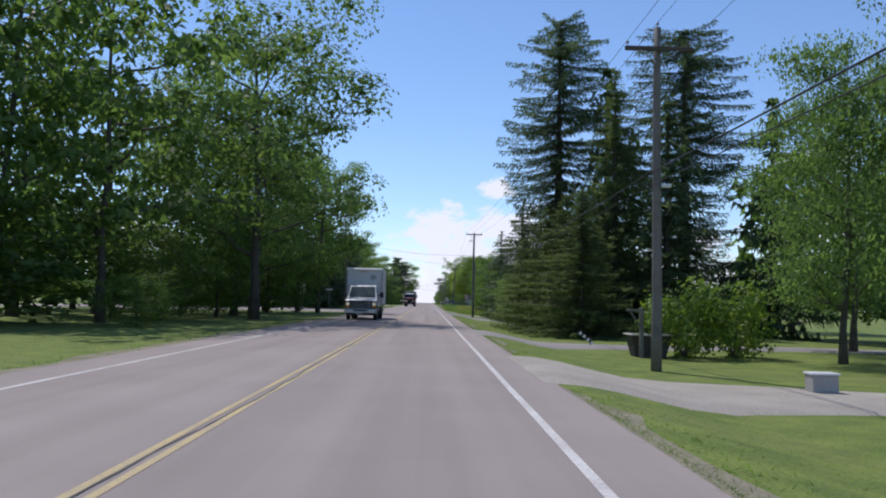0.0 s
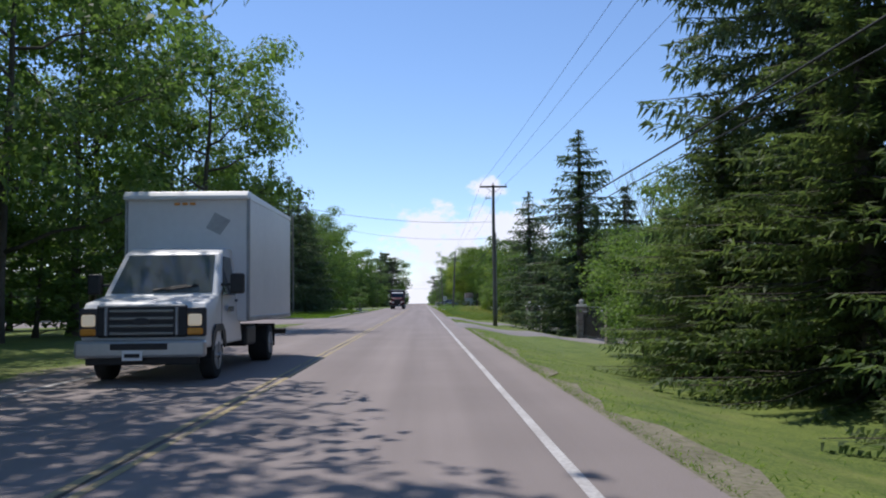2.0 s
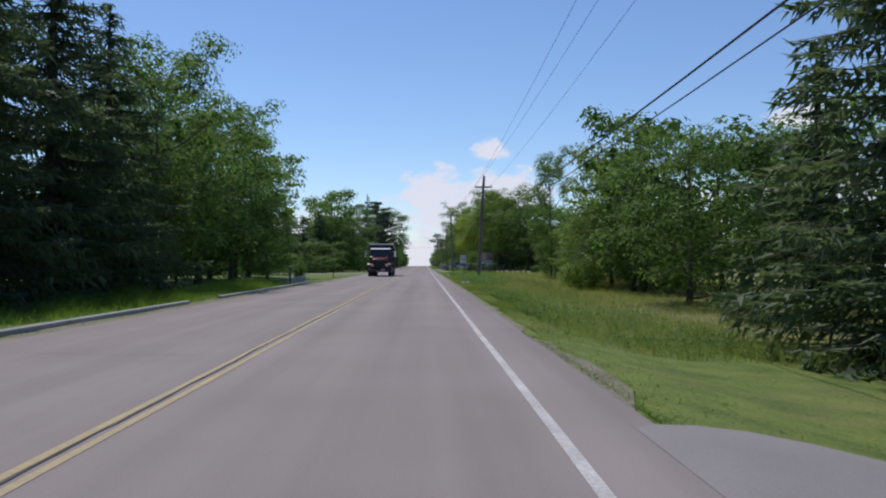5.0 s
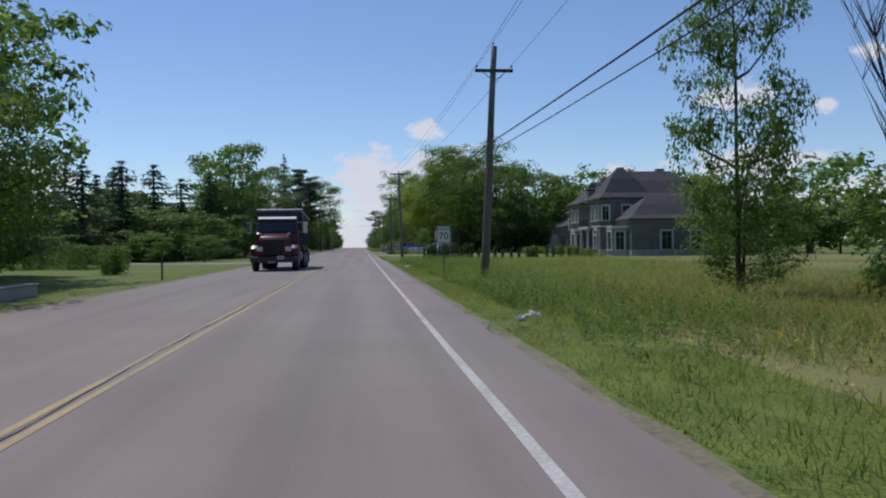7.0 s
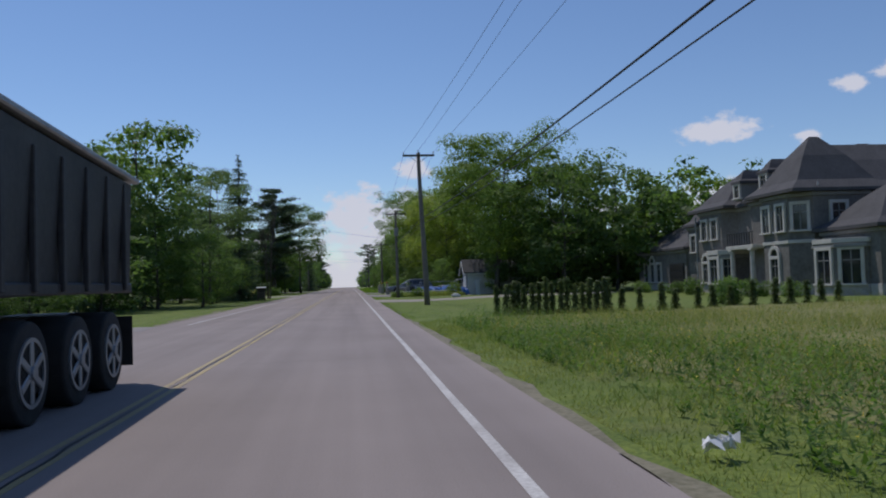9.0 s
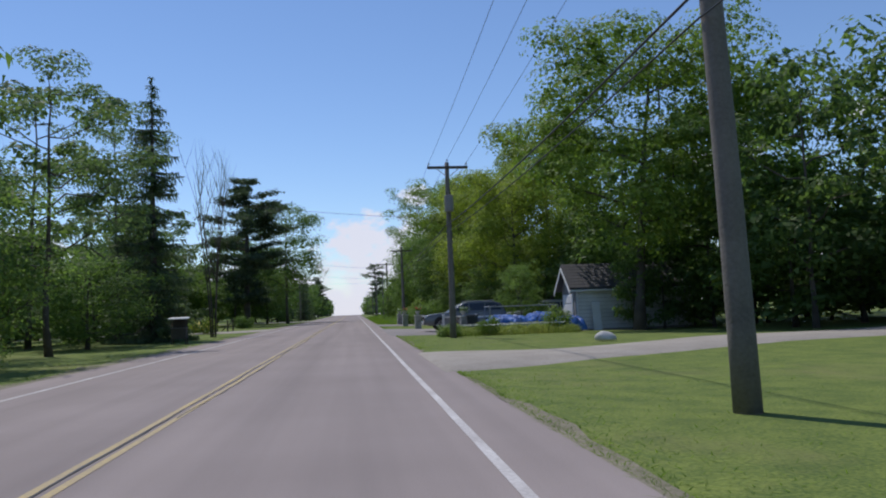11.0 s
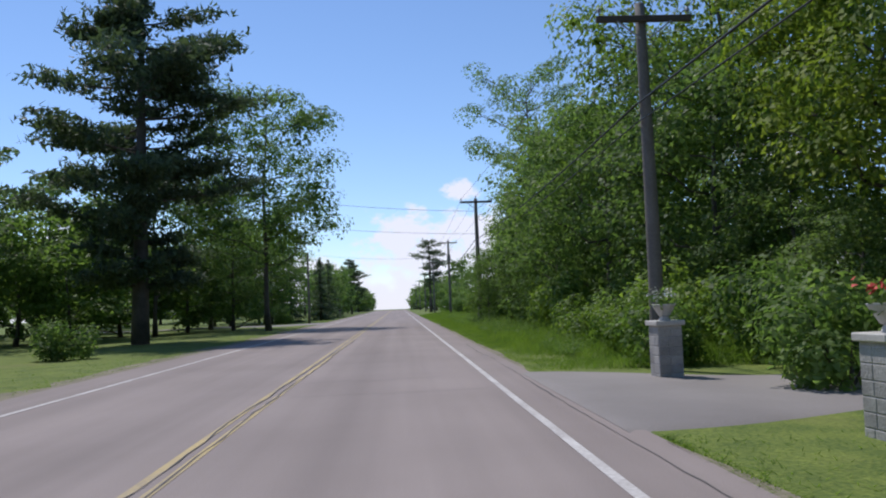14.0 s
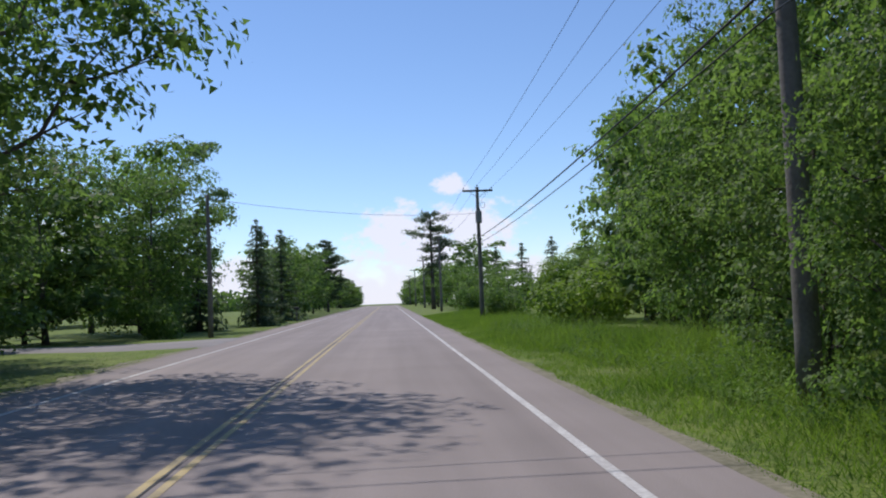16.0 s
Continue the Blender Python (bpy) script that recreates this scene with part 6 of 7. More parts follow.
    bed = part("dump_body", tapered([(3.55, 1.25), (3.45, 3.05), (9.1, 2.85), (9.3, 1.35)], 1.12, 1.22, 1.3, 2.9, 0.02), "steel_dark", ob, "dark ribbed steel dump body")
    part("top_rim", box(2.56, 5.7, 0.08, (0, 6.28, 2.93), 0.02), "metal_grey", bed, "worn bright top rim").matrix_local = pose(0, 0, 0, -2.0, 0, 0) @ pose(0, 0.1, 0.28)
    part("headboard", prism([(-1.24, 2.75), (1.24, 2.75), (1.24, 3.12), (1.1, 3.2), (-1.1, 3.2), (-1.24, 3.12)], "y", 3.1, 3.5, 0.02), "steel_dark", bed)
    part("tarp_roll", cyl(0.09, 0.09, 2.5, (0, 3.4, 3.24), 12, "x", 0.02), "metal_grey", bed, "rolled tarp on the headboard")
    for s in (-1, 1):
        for k in range(7):
            part("rib", box(0.07, 0.1, 1.5, (s * 1.2, 3.75 + 0.83 * k, 1.32), 0.012), "steel_dark", bed)
        part("lower_rail", box(0.08, 5.7, 0.14, (s * 1.15, 6.3, 1.28), 0.02), "steel_dark", bed)
        part("mud_flap", box(0.6, 0.02, 0.7, (s * 0.95, 8.9, 0.25), 0.004), "rubber", ob)
    part("chassis", box(0.9, 8.6, 0.3, (0, 4.9, 0.72), 0.02), "plastic", ob)
    for s in (-1, 1):
        wheel(ob, s * 1.02, 0.92, 0.52, 0.3, s, "metal_grey", 6)
        for yy in (5.3, 6.75, 8.1):
            wheel(ob, s * 0.92, yy, 0.52, 0.55, s, "metal_grey", 6)
    return ob


dump_truck((-1.95, 178.5, 0.0), 0)


def suv(at, turn, paint, label):
    """A parked sport utility vehicle; the front looks along -y."""
    ob = thing("parked_suv", label, "car", at=at, turn=turn)
    body = part("body", tapered([(0.04, 0.42), (0.0, 0.58), (0.05, 0.80), (0.22, 0.90), (0.7, 0.97), (1.38, 1.02), (4.48, 1.06), (4.66, 0.95), (4.68, 0.45), (4.4, 0.32), (0.3, 0.30)], 0.93, 0.89, 0.6, 1.06, 0.06), paint, ob, "painted steel body", True)
    top = part("greenhouse", tapered([(1.28, 1.0), (2.10, 1.47), (2.45, 1.575), (3.1, 1.60), (3.95, 1.57), (4.35, 1.45), (4.60, 1.02)], 0.88, 0.70, 1.0, 1.58, 0.05), paint, ob, "", True)
    part("windscreen", quad_panel([(-0.79, 1.44, 1.075), (0.79, 1.44, 1.075), (0.68, 2.06, 1.43), (-0.68, 2.06, 1.43)], (0, -0.5, 0.866), 0.014), "screen", top)
    for s in (-1, 1):
        for ya, yb, yc, yd in ((1.72, 2.50, 2.50, 2.28), (2.58, 3.40, 3.40, 2.58), (3.48, 4.36, 4.12, 3.48)):
            part("side_window", quad_panel([(s * 0.862, ya, 1.09), (s * 0.862, yb, 1.09), (s * 0.742, yc, 1.47), (s * 0.742, yd, 1.47)], (s, 0, 0.31), 0.014), "glass", top)
        part("roof_rail", box(0.04, 1.7, 0.04, (s * 0.60, 3.15, 1.595), 0.012), "metal_grey", top)
        part("headlight", box(0.36, 0.16, 0.17, (s * 0.72, 0.08, 0.72), 0.04, seg=2), "lamp_lens", body, "clear headlight")
        part("mirror", box(0.2, 0.14, 0.15, (s * 0.98, 1.72, 1.06), 0.04, seg=2), paint, body)
        for yy in (2.15, 3.1):
            part("door_handle", box(0.02, 0.16, 0.035, (s * 0.925, yy, 0.95), 0.008), "chrome", body)
        for yy in (1.45, 2.45, 3.4):
            part("door_seam", box(0.006, 0.012, 0.6, (s * 0.928, yy, 0.42)), "plastic", body)
        part("sill", box(0.05, 3.0, 0.1, (s * 0.91, 2.3, 0.30), 0.015), "plastic", body, "black plastic sill")
        for yy in (0.95, 3.72):
            part("wheel_arch", prism([(yy - 0.43, 0.36), (yy - 0.38, 0.66), (yy - 0.18, 0.80), (yy + 0.18, 0.80), (yy + 0.38, 0.66), (yy + 0.43, 0.36)], "x", s * 0.925 - 0.012, s * 0.925 + 0.012), "plastic", body)
            wheel(ob, s * 0.82, yy, 0.355, 0.24, s, "car_silver", 6)
    part("grille", box(0.9, 0.05, 0.2, (0, 0.0, 0.62), 0.02), "plastic", body)
    part("bumper", box(1.75, 0.14, 0.2, (0, 0.02, 0.36), 0.04, seg=2), paint, body)
    part("number_plate", box(0.3, 0.012, 0.15, (0, -0.06, 0.4), 0.003), "sign_white", body)
    part("plate_bar", box(0.22, 0.006, 0.05, (0, -0.069, 0.45)), "sign_black", body)
    return ob


suv((6.25, 260.55, 0.02), -90, "car_grey", "dark grey sport utility vehicle parked on the driveway")
suv((12.2, 266.6, ground_z(13, 266) + 0.03), -82, "car_silver", "silver sport utility vehicle parked under the trees")


def cabover(at, turn):
    """A white cab-over lorry; the front looks along -y."""
    ob = thing("white_lorry", "white cab-over lorry standing behind the gate", "truck", at=at, turn=turn)
    cab = part("cab", tapered([(0.08, 0.55), (0.0, 1.0), (0.02, 1.55), (0.25, 2.65), (0.4, 2.85), (2.0, 2.9), (2.0, 0.55)], 1.22, 1.12, 1.5, 2.9, 0.06), "white_paint", ob, "white painted cab", True)
    part("windscreen", quad_panel([(-1.08, 0.03, 1.62), (1.08, 0.03, 1.62), (1.0, 0.24, 2.5), (-1.0, 0.24, 2.5)], (0, -0.97, 0.22), 0.012), "glass", cab)
    part("roof_fairing", tapered([(0.45, 2.86), (0.8, 3.25), (1.2, 3.42), (1.95, 3.46), (1.95, 2.86)], 1.05, 0.85, 2.9, 3.4, 0.08), "white_paint", cab, "", True)
    part("visor", box(2.1, 0.25, 0.12, (0, 0.15, 2.62), 0.03), "white_paint", cab)
    for k in range(3):
        part("slat", box(1.5, 0.03, 0.07, (0, -0.02, 0.95 + 0.16 * k), 0.01), "metal_grey", cab)
    part("bumper", box(2.44, 0.2, 0.45, (0, 0.0, 0.35), 0.06, seg=2), "white_paint", ob)
    for s in (-1, 1):
        part("headlight", box(0.36, 0.05, 0.2, (s * 0.9, -0.1, 0.55), 0.03), "lamp_lens", ob)
        part("mirror", box(0.2, 0.1, 0.5, (s * 1.42, 0.2, 1.75), 0.03), "plastic", cab)
        part("side_window", quad_panel([(s * 1.21, 0.35, 1.6), (s * 1.21, 1.3, 1.6), (s * 1.15, 1.3, 2.4), (s * 1.15, 0.5, 2.4)], (s, 0, 0.1), 0.012), "glass", cab)
        wheel(ob, s * 1.05, 1.0, 0.48, 0.3, s, "metal_grey", 6)
        wheel(ob, s * 0.98, 5.6, 0.48, 0.5, s, "metal_grey", 6)
    part("cargo_box", box(2.5, 6.0, 2.5, (0, 5.3, 1.0), 0.03), "box_white", ob)
    part("chassis", box(0.9, 7.5, 0.25, (0, 4.4, 0.65), 0.02), "plastic", ob)
    return ob


cabover((18.7, 87.9, ground_z(18.7, 88) + 0.02), -30)

# ---- large stone house ----
HX, HY = 27.7, 213.0
hz = ground_z(30, 222)
house = thing("stone_house", "large grey stone house with steep roofs and pale window surrounds", "house", at=(HX, HY, hz))


def hip_roof(x0, x1, y0, y1, z, rise, over=0.4, bell=0.55):
    """A hipped roof that flares at the eaves, over a rectangle."""
    cx, cy = (x0 + x1) / 2, (y0 + y1) / 2

    def ring(bm, grow, h):
        return [bm.verts.new((cx + sx * max(0.03, (x1 - x0) / 2 + grow), cy + sy * max(0.03, (y1 - y0) / 2 + grow), h)) for sx, sy in ((-1, -1), (1, -1), (1, 1), (-1, 1))]
    half = min(x1 - x0, y1 - y0) / 2
    bm = bmesh.new()
    rings = [ring(bm, over, z - 0.2), ring(bm, over, z - 0.02), ring(bm, -0.12 * half, z + bell * 0.28 * rise), ring(bm, -0.55 * half, z + 0.62 * rise), ring(bm, -half + 0.02, z + rise)]
    bm.faces.new(rings[0][::-1])
    for a, b in zip(rings[:-1], rings[1:]):
        for k in range(4):
            bm.faces.new((a[k], a[(k + 1) % 4], b[(k + 1) % 4], b[k]))
    bm.faces.new(rings[-1])
    bmesh.ops.recalc_face_normals(bm, faces=bm.faces)
    return bm


def block(name, x0, x1, y0, y1, h, rise, over=0.4, cut=0.0, label="grey stone wall"):
    """One block of the house: walls, with cut corners if asked, its roof, base course and cornice."""
    def outline(g):
        a, b, c, e, k = x0 - g, x1 + g, y0 - g, y1 + g, cut
        return [(a + k, c), (b - k, c), (b, c + k), (b, e - k), (b - k, e), (a + k, e), (a, e - k), (a, c + k)] if cut else [(a, c), (b, c), (b, e), (a, e)]
    part(name + "_wall", prism(outline(0), "z", 0, h), "house_stone", house, label)
    part(name + "_base", prism(outline(0.07), "z", 0, 0.62, 0.02), "stone", house, "pale stone base course")
    part(name + "_cornice", prism(outline(0.12), "z", h - 0.24, h - 0.04, 0.02), "siding", house)
    if rise:
        part(name + "_roof", hip_roof(x0, x1, y0, y1, h + 0.18, rise, over), "roof", house, "steep grey shingle roof with flared eaves")


block("main", 0.5, 11.5, 5.9, 12.2, 5.85, 3.0)
block("turret", -0.3, 5.0, 5.4, 10.2, 5.85, 3.3, 0.42, 1.0, "stone turret wall")
block("entry", 0.8, 9.0, 10.0, 14.8, 5.7, 2.3)
block("front", 0.0, 7.0, 14.6, 19.6, 5.75, 2.5, 0.4, 0.8)
block("middle", 0.3, 5.2, 19.5, 21.7, 4.9, 1.7, 0.3)
block("garage", 0.1, 8.0, 21.7, 32.0, 3.3, 2.5)
block("south_wing", 0.9, 15.0, 0.0, 5.0, 3.5, 2.3)
block("bow", -0.3, 3.4, 0.9, 4.9, 2.75, 0, 0, 1.1, "stone bow wall")
part("bow_cornice_slab", prism([(-0.45, 2.0), (0.75, 0.75), (3.4, 0.75), (3.4, 5.05), (0.75, 5.05), (-0.45, 3.8)], "z", 2.75, 3.0, 0.02), "stone_trim", house, "pale stone cornice")
block("porch_bay", -0.85, 1.6, 13.3, 16.4, 2.6, 0, 0, 0.75, "stone bay wall")
part("porch_bay_slab", prism([(-1.0, 14.0), (-0.2, 13.15), (1.6, 13.15), (1.6, 16.55), (-0.2, 16.55), (-1.0, 15.7)], "z", 2.6, 2.9, 0.02), "stone_trim", house, "pale stone cornice")
for yy in (13.42, 14.08, 15.62, 16.28):
    part("pilaster", box(0.22, 0.22, 2.0, (-0.88 if 13.9 < yy < 15.8 else -0.22, yy, 0.6), 0.015), "stone_trim", house, "pale stone pilaster")
for k, (x, y, z, w) in enumerate(((1.5, 11.3, 6.5, 1.1), (0.8, 13.5, 6.1, 0.95))):
    part("dormer_wall", box(1.9, w, 1.25, (x + 0.5, y, z), 0.01), "siding", house)
    part("dormer_roof", hip_roof(x - 0.45, x + 1.6, y - w / 2, y + w / 2, z + 1.3, 0.75, 0.16), "roof", house)
part("finial", cyl(0.09, 0.02, 0.5, (0.9, 5.2, 5.9), 8), "stone_trim", house, "pale stone finial")
part("chimney", box(0.8, 0.8, 2.4, (8.5, 12.6, 7.2), 0.02), "house_stone", house, "stone chimney")
part("porch_floor", box(1.9, 4.2, 0.32, (-0.1, 11.9, 0), 0.02), "concrete", house)
part("balcony", box(1.5, 3.6, 0.24, (0.1, 11.75, 2.85), 0.02), "stone_trim", house, "pale stone balcony slab")
for yy in (10.4, 13.05):
    part("column", join(cyl(0.17, 0.14, 2.4, (-0.45, yy, 0.4), 14), box(0.44, 0.44, 0.12, (-0.45, yy, 0.32), 0.01), box(0.44, 0.44, 0.12, (-0.45, yy, 2.74), 0.01)), "stone_trim", house, "pale stone column")
for k in range(11):
    part("baluster", cyl(0.03, 0.03, 0.75, (-0.58, 10.1 + 0.33 * k, 3.09), 8), "black_iron", house)
part("balcony_rail", box(0.07, 3.6, 0.07, (-0.58, 11.75, 3.84), 0.01), "black_iron", house)


def house_window(x, y, z, w, h, turn, arch=False, lights=2):
    """A window with a pale surround, mullions, panes and a sill, turned about its foot."""
    wn = new("window")
    wn.parent = house
    wn.matrix_local = pose(x, y, z, 0, 0, turn)
    part("frame", join(box(w + 0.36, 0.14, 0.18, (0, -0.05, h), 0.01), box(0.18, 0.14, h, (-w / 2 - 0.09, -0.05, 0), 0.01), box(0.18, 0.14, h, (w / 2 + 0.09, -0.05, 0), 0.01)), "stone_trim", wn, "pale stone surround")
    for k in range(lights):
        part("pane", box(w / lights - 0.03, 0.02, h - 0.04, ((k + 0.5) * w / lights - w / 2, -0.02, 0.02)), "glass", wn)
    part("mullion", join(*[box(0.05, 0.05, h, (k * w / lights - w / 2, -0.035, 0)) for k in range(1, lights)], box(w, 0.05, 0.05, (0, -0.035, h * 0.68))), "siding", wn)
    part("sill", box(w + 0.5, 0.24, 0.10, (0, -0.08, -0.10), 0.01), "stone_trim", wn)
    if arch:
        a = np.linspace(0, math.pi, 9)
        outer = [((w / 2 + 0.2) * math.cos(t), h + 0.18 + (w / 2 + 0.2) * math.sin(t)) for t in a]
        inner = [((w / 2) * math.cos(t), h + 0.18 + (w / 2) * math.sin(t)) for t in a[::-1]]
        part("arch", prism(outer + inner, "y", -0.12, -0.005), "stone_trim", wn, "pale stone arch")
        part("arch_pane", prism([((w / 2) * math.cos(t), h + 0.17 + (w / 2) * math.sin(t)) for t in a], "y", -0.03, -0.008), "glass", wn)
    return wn


W = -90
for x, y, z, w, h, turn, ar in ((-0.31, 7.9, 0.75, 0.85, 1.35, W, True), (-0.31, 7.1, 3.7, 0.75, 1.45, W, False), (-0.31, 8.7, 3.7, 0.75, 1.45, W, False), (0.2, 5.9, 3.7, 0.75, 1.45, -45, False), (0.2, 9.7, 3.7, 0.7, 1.45, -135, False),
                                (2.2, 5.39, 3.7, 0.8, 1.45, 0, False), (0.79, 11.75, 3.25, 1.1, 1.55, W, True), (-0.01, 16.4, 3.75, 0.8, 1.3, W, False), (-0.01, 18.0, 3.75, 0.8, 1.3, W, False), (-0.01, 18.0, 0.75, 0.8, 1.3, W, True), (0.29, 20.6, 3.0, 0.8, 1.2, W, False),
                                (-0.86, 14.85, 0.7, 1.1, 1.6, W, False), (-0.48, 13.67, 0.7, 0.6, 1.6, -45, False), (-0.48, 16.03, 0.7, 0.6, 1.6, -135, False), (0.09, 27.2, 0.8, 0.8, 1.45, W, False), (0.09, 28.6, 0.8, 0.8, 1.45, W, True), (0.09, 30.0, 0.8, 0.8, 1.45, W, False),
                                (-0.31, 2.9, 0.65, 1.2, 1.75, W, False), (0.25, 1.45, 0.65, 0.9, 1.75, -45, False), (0.25, 4.35, 0.65, 0.9, 1.75, -135, False), (1.6, 0.89, 0.65, 0.8, 1.75, 0, False), (4.4, -0.01, 0.65, 1.0, 1.75, 0, False), (7.4, -0.01, 0.65, 1.0, 1.75, 0, False), (10.4, -0.01, 0.65, 1.0, 1.75, 0, False),
                                (1.04, 11.3, 6.7, 0.7, 0.8, W, False), (0.34, 13.5, 6.3, 0.6, 0.8, W, False)):
    house_window(x, y, z, w, h, turn, ar)
dr = part("front_door", box(0.1, 1.5, 2.3, (0.74, 11.75, 0.32), 0.01), "dark_wood", house, "tall dark wooden double door")
part("door_handle", cyl(0.02, 0.02, 0.3, (0.66, 11.85, 1.2), 8), "metal_grey", dr)
gd = part("garage_door", box(0.08, 2.7, 2.2, (0.06, 23.5, 0.02), 0.01), "black_iron", house, "dark panelled garage door")
for k in range(4):
    part("panel", box(0.03, 2.5, 0.42, (0.01, 23.5, 0.12 + 0.52 * k), 0.008), "black_iron", gd)
part("string_course", prism([(-0.36, 6.35), (0.68, 5.34), (4.0, 5.34), (4.0, 10.26), (0.68, 10.26), (-0.36, 9.25)], "z", 2.95, 3.15, 0.02), "stone_trim", house, "pale stone string course")
for k in range(2):
    part("gutter_pipe", cyl(0.05, 0.05, 5.4, (0.74 if k else -0.06, 10.3 if k else 19.4, 0.1), 8), "metal_grey", house)
hr = random.Random(8)
for i in range(17):
    plant("cedar", 7.9 + i * 0.25 + hr.uniform(-0.05, 0.05), 205.5 - 0.06 * i + hr.uniform(-0.15, 0.15), hr.uniform(1.15, 1.45), 0.24)
for i in range(13):
    plant("cedar", 12.3 + i * 0.72 + hr.uniform(-0.15, 0.15), 204.5 + hr.uniform(-0.4, 0.4), hr.uniform(0.75, 1.15), 0.26)
for k in range(6):
    plant("bush", HX - 2.2 + hr.uniform(-0.4, 0.4), HY + 2 + 4.3 * k, hr.uniform(0.9, 1.4), 1.0)
plant("bush", 17.2, 206.5, 1.1, 0.9)

# ---- garage, tarpaulins and yard things ----
gx, gy = 14.1, 256.7
gar = thing("garage", "old grey garage with a gabled roof and white side wall", "garage", at=(gx, gy, ground_z(15, 257)))
part("wall", prism([(0, 0), (2.7, 0), (2.7, 2.35), (1.35, 3.4), (0, 2.35)], "x", 0.0, 6.4), "siding", gar, "grey boarded wall")
part("roof", prism([(-0.34, 2.10), (1.35, 3.44), (1.35, 3.58), (-0.34, 2.24)], "x", -0.38, 6.7), "roof", gar, "grey shingle roof slope")
part("roof", prism([(3.04, 2.10), (1.35, 3.44), (1.35, 3.58), (3.04, 2.24)], "x", -0.38, 6.7), "roof", gar, "grey shingle roof slope")
for k in range(8):
    y0, z0 = -0.36 + 0.21 * k, 2.244 + 0.1665 * k
    part("shingle_course", prism([(y0, z0), (y0 + 0.21, z0 + 0.1665), (y0 + 0.21, z0 + 0.178), (y0, z0 + 0.025)], "x", -0.39, 6.71), "roof", gar)
part("fascia", prism([(-0.36, 2.06), (1.35, 3.42), (1.35, 3.25), (-0.36, 1.89)], "x", -0.42, -0.38), "white_paint", gar, "white fascia board")
part("fascia", prism([(3.06, 2.06), (1.35, 3.42), (1.35, 3.25), (3.06, 1.89)], "x", -0.42, -0.38), "white_paint", gar, "white fascia board")
part("gutter", box(7.0, 0.10, 0.09, (3.1, -0.38, 2.05), 0.02), "white_paint", gar, "white eaves gutter")
part("down_pipe", cyl(0.035, 0.035, 2.05, (0.08, -0.07, 0.03), 8), "white_paint", gar)
for k in range(11):
    part("board", box(6.36, 0.022, 0.19, (3.2, -0.012, 0.06 + 0.205 * k), 0.004), "garage_white", gar, "white lapped board")
for k in range(11):
    part("gable_board", box(0.022, 2.66, 0.19, (-0.012, 1.35, 0.06 + 0.205 * k), 0.004), "siding", gar)
gd = part("garage_door", box(0.06, 2.0, 1.9, (-0.05, 1.35, 0.02), 0.01), "garage_white", gar, "white panelled garage door")
for k in range(4):
    part("door_panel", box(0.02, 1.86, 0.40, (-0.09, 1.35, 0.06 + 0.46 * k), 0.01), "garage_white", gd)
wn = part("window", box(0.8, 0.04, 0.7, (3.6, -0.035, 1.25), 0.01), "glass", gar, "dark side window")
part("window_frame", join(box(0.94, 0.05, 0.07, (3.6, -0.045, 1.95)), box(0.94, 0.05, 0.07, (3.6, -0.045, 1.18)), box(0.07, 0.05, 0.84, (3.16, -0.045, 1.18)), box(0.07, 0.05, 0.84, (4.04, -0.045, 1.18))), "siding", wn)
wd = thing("leaning_panel", "white panel leaning against the garage", "panel", at=(15.1, 256.2, ground_z(15.1, 256.2)))
part("panel", box(0.45, 0.05, 1.5, (0, 0.12, 0.72), 0.006, (-12, 0, 0)), "garage_white", wd)


def tarp_heap(at, lx, ly, h, seed, label):
    """A heap under a crumpled blue tarpaulin, tied over its load."""
    ob = thing("tarp_heap", label, "tarpaulin", "tarp heaps", at=at)
    n, m = 64, 40
    u, v = np.meshgrid(np.linspace(-1, 1, n), np.linspace(-1, 1, m))
    rng = np.random.default_rng(seed)
    k = rng.uniform(2, 7, (6, 2))
    ph = rng.uniform(0, 6.28, 6)
    crumple = sum(np.abs(np.sin(u * k[i, 0] + v * k[i, 1] + ph[i])) for i in range(6)) / 6
    crumple = crumple + 0.16 * np.abs(np.sin(u * 17 + 3 * np.sin(v * 5 + ph[0])) * np.sin(v * 13 + 2 * np.sin(u * 6 + ph[1]))) - 0.05
    edge = (1 - np.abs(u) ** 4) * (1 - np.abs(v) ** 4)
    z = h * np.clip(edge, 0, 1) ** 0.45 * (0.62 + 0.5 * crumple)
    V = np.stack([u * lx / 2 * (1 + 0.04 * crumple), v * ly / 2, z + 0.06], -1).reshape(-1, 3)
    i = np.arange(m - 1)[:, None] * n + np.arange(n - 1)[None]
    F = np.stack([i, i + 1, i + n + 1, i + n], -1).reshape(-1, 4)
    part("tarpaulin", mesh_from("tarpaulin", V, F, "tarp"), "tarp", ob)
    part("load", box(lx * 0.8, ly * 0.75, h * 0.5, (0, 0, 0.0), 0.05), "dark_wood", ob)
    s = np.linspace(-1, 1, 16)
    for off in (-0.4, 0.35):
        zz = h * np.clip((1 - s ** 4) * (1 - abs(off) ** 4), 0, 1) ** 0.45 * 0.9 + 0.12
        Vt, Ft = tubes([(np.stack([0 * s + off * lx / 2, s * ly / 2, zz + 0.06], -1), 0 * s + 0.012)], 5)
        part("rope", mesh_from("rope", Vt, Ft, "wire"), "wire", ob)
    return ob


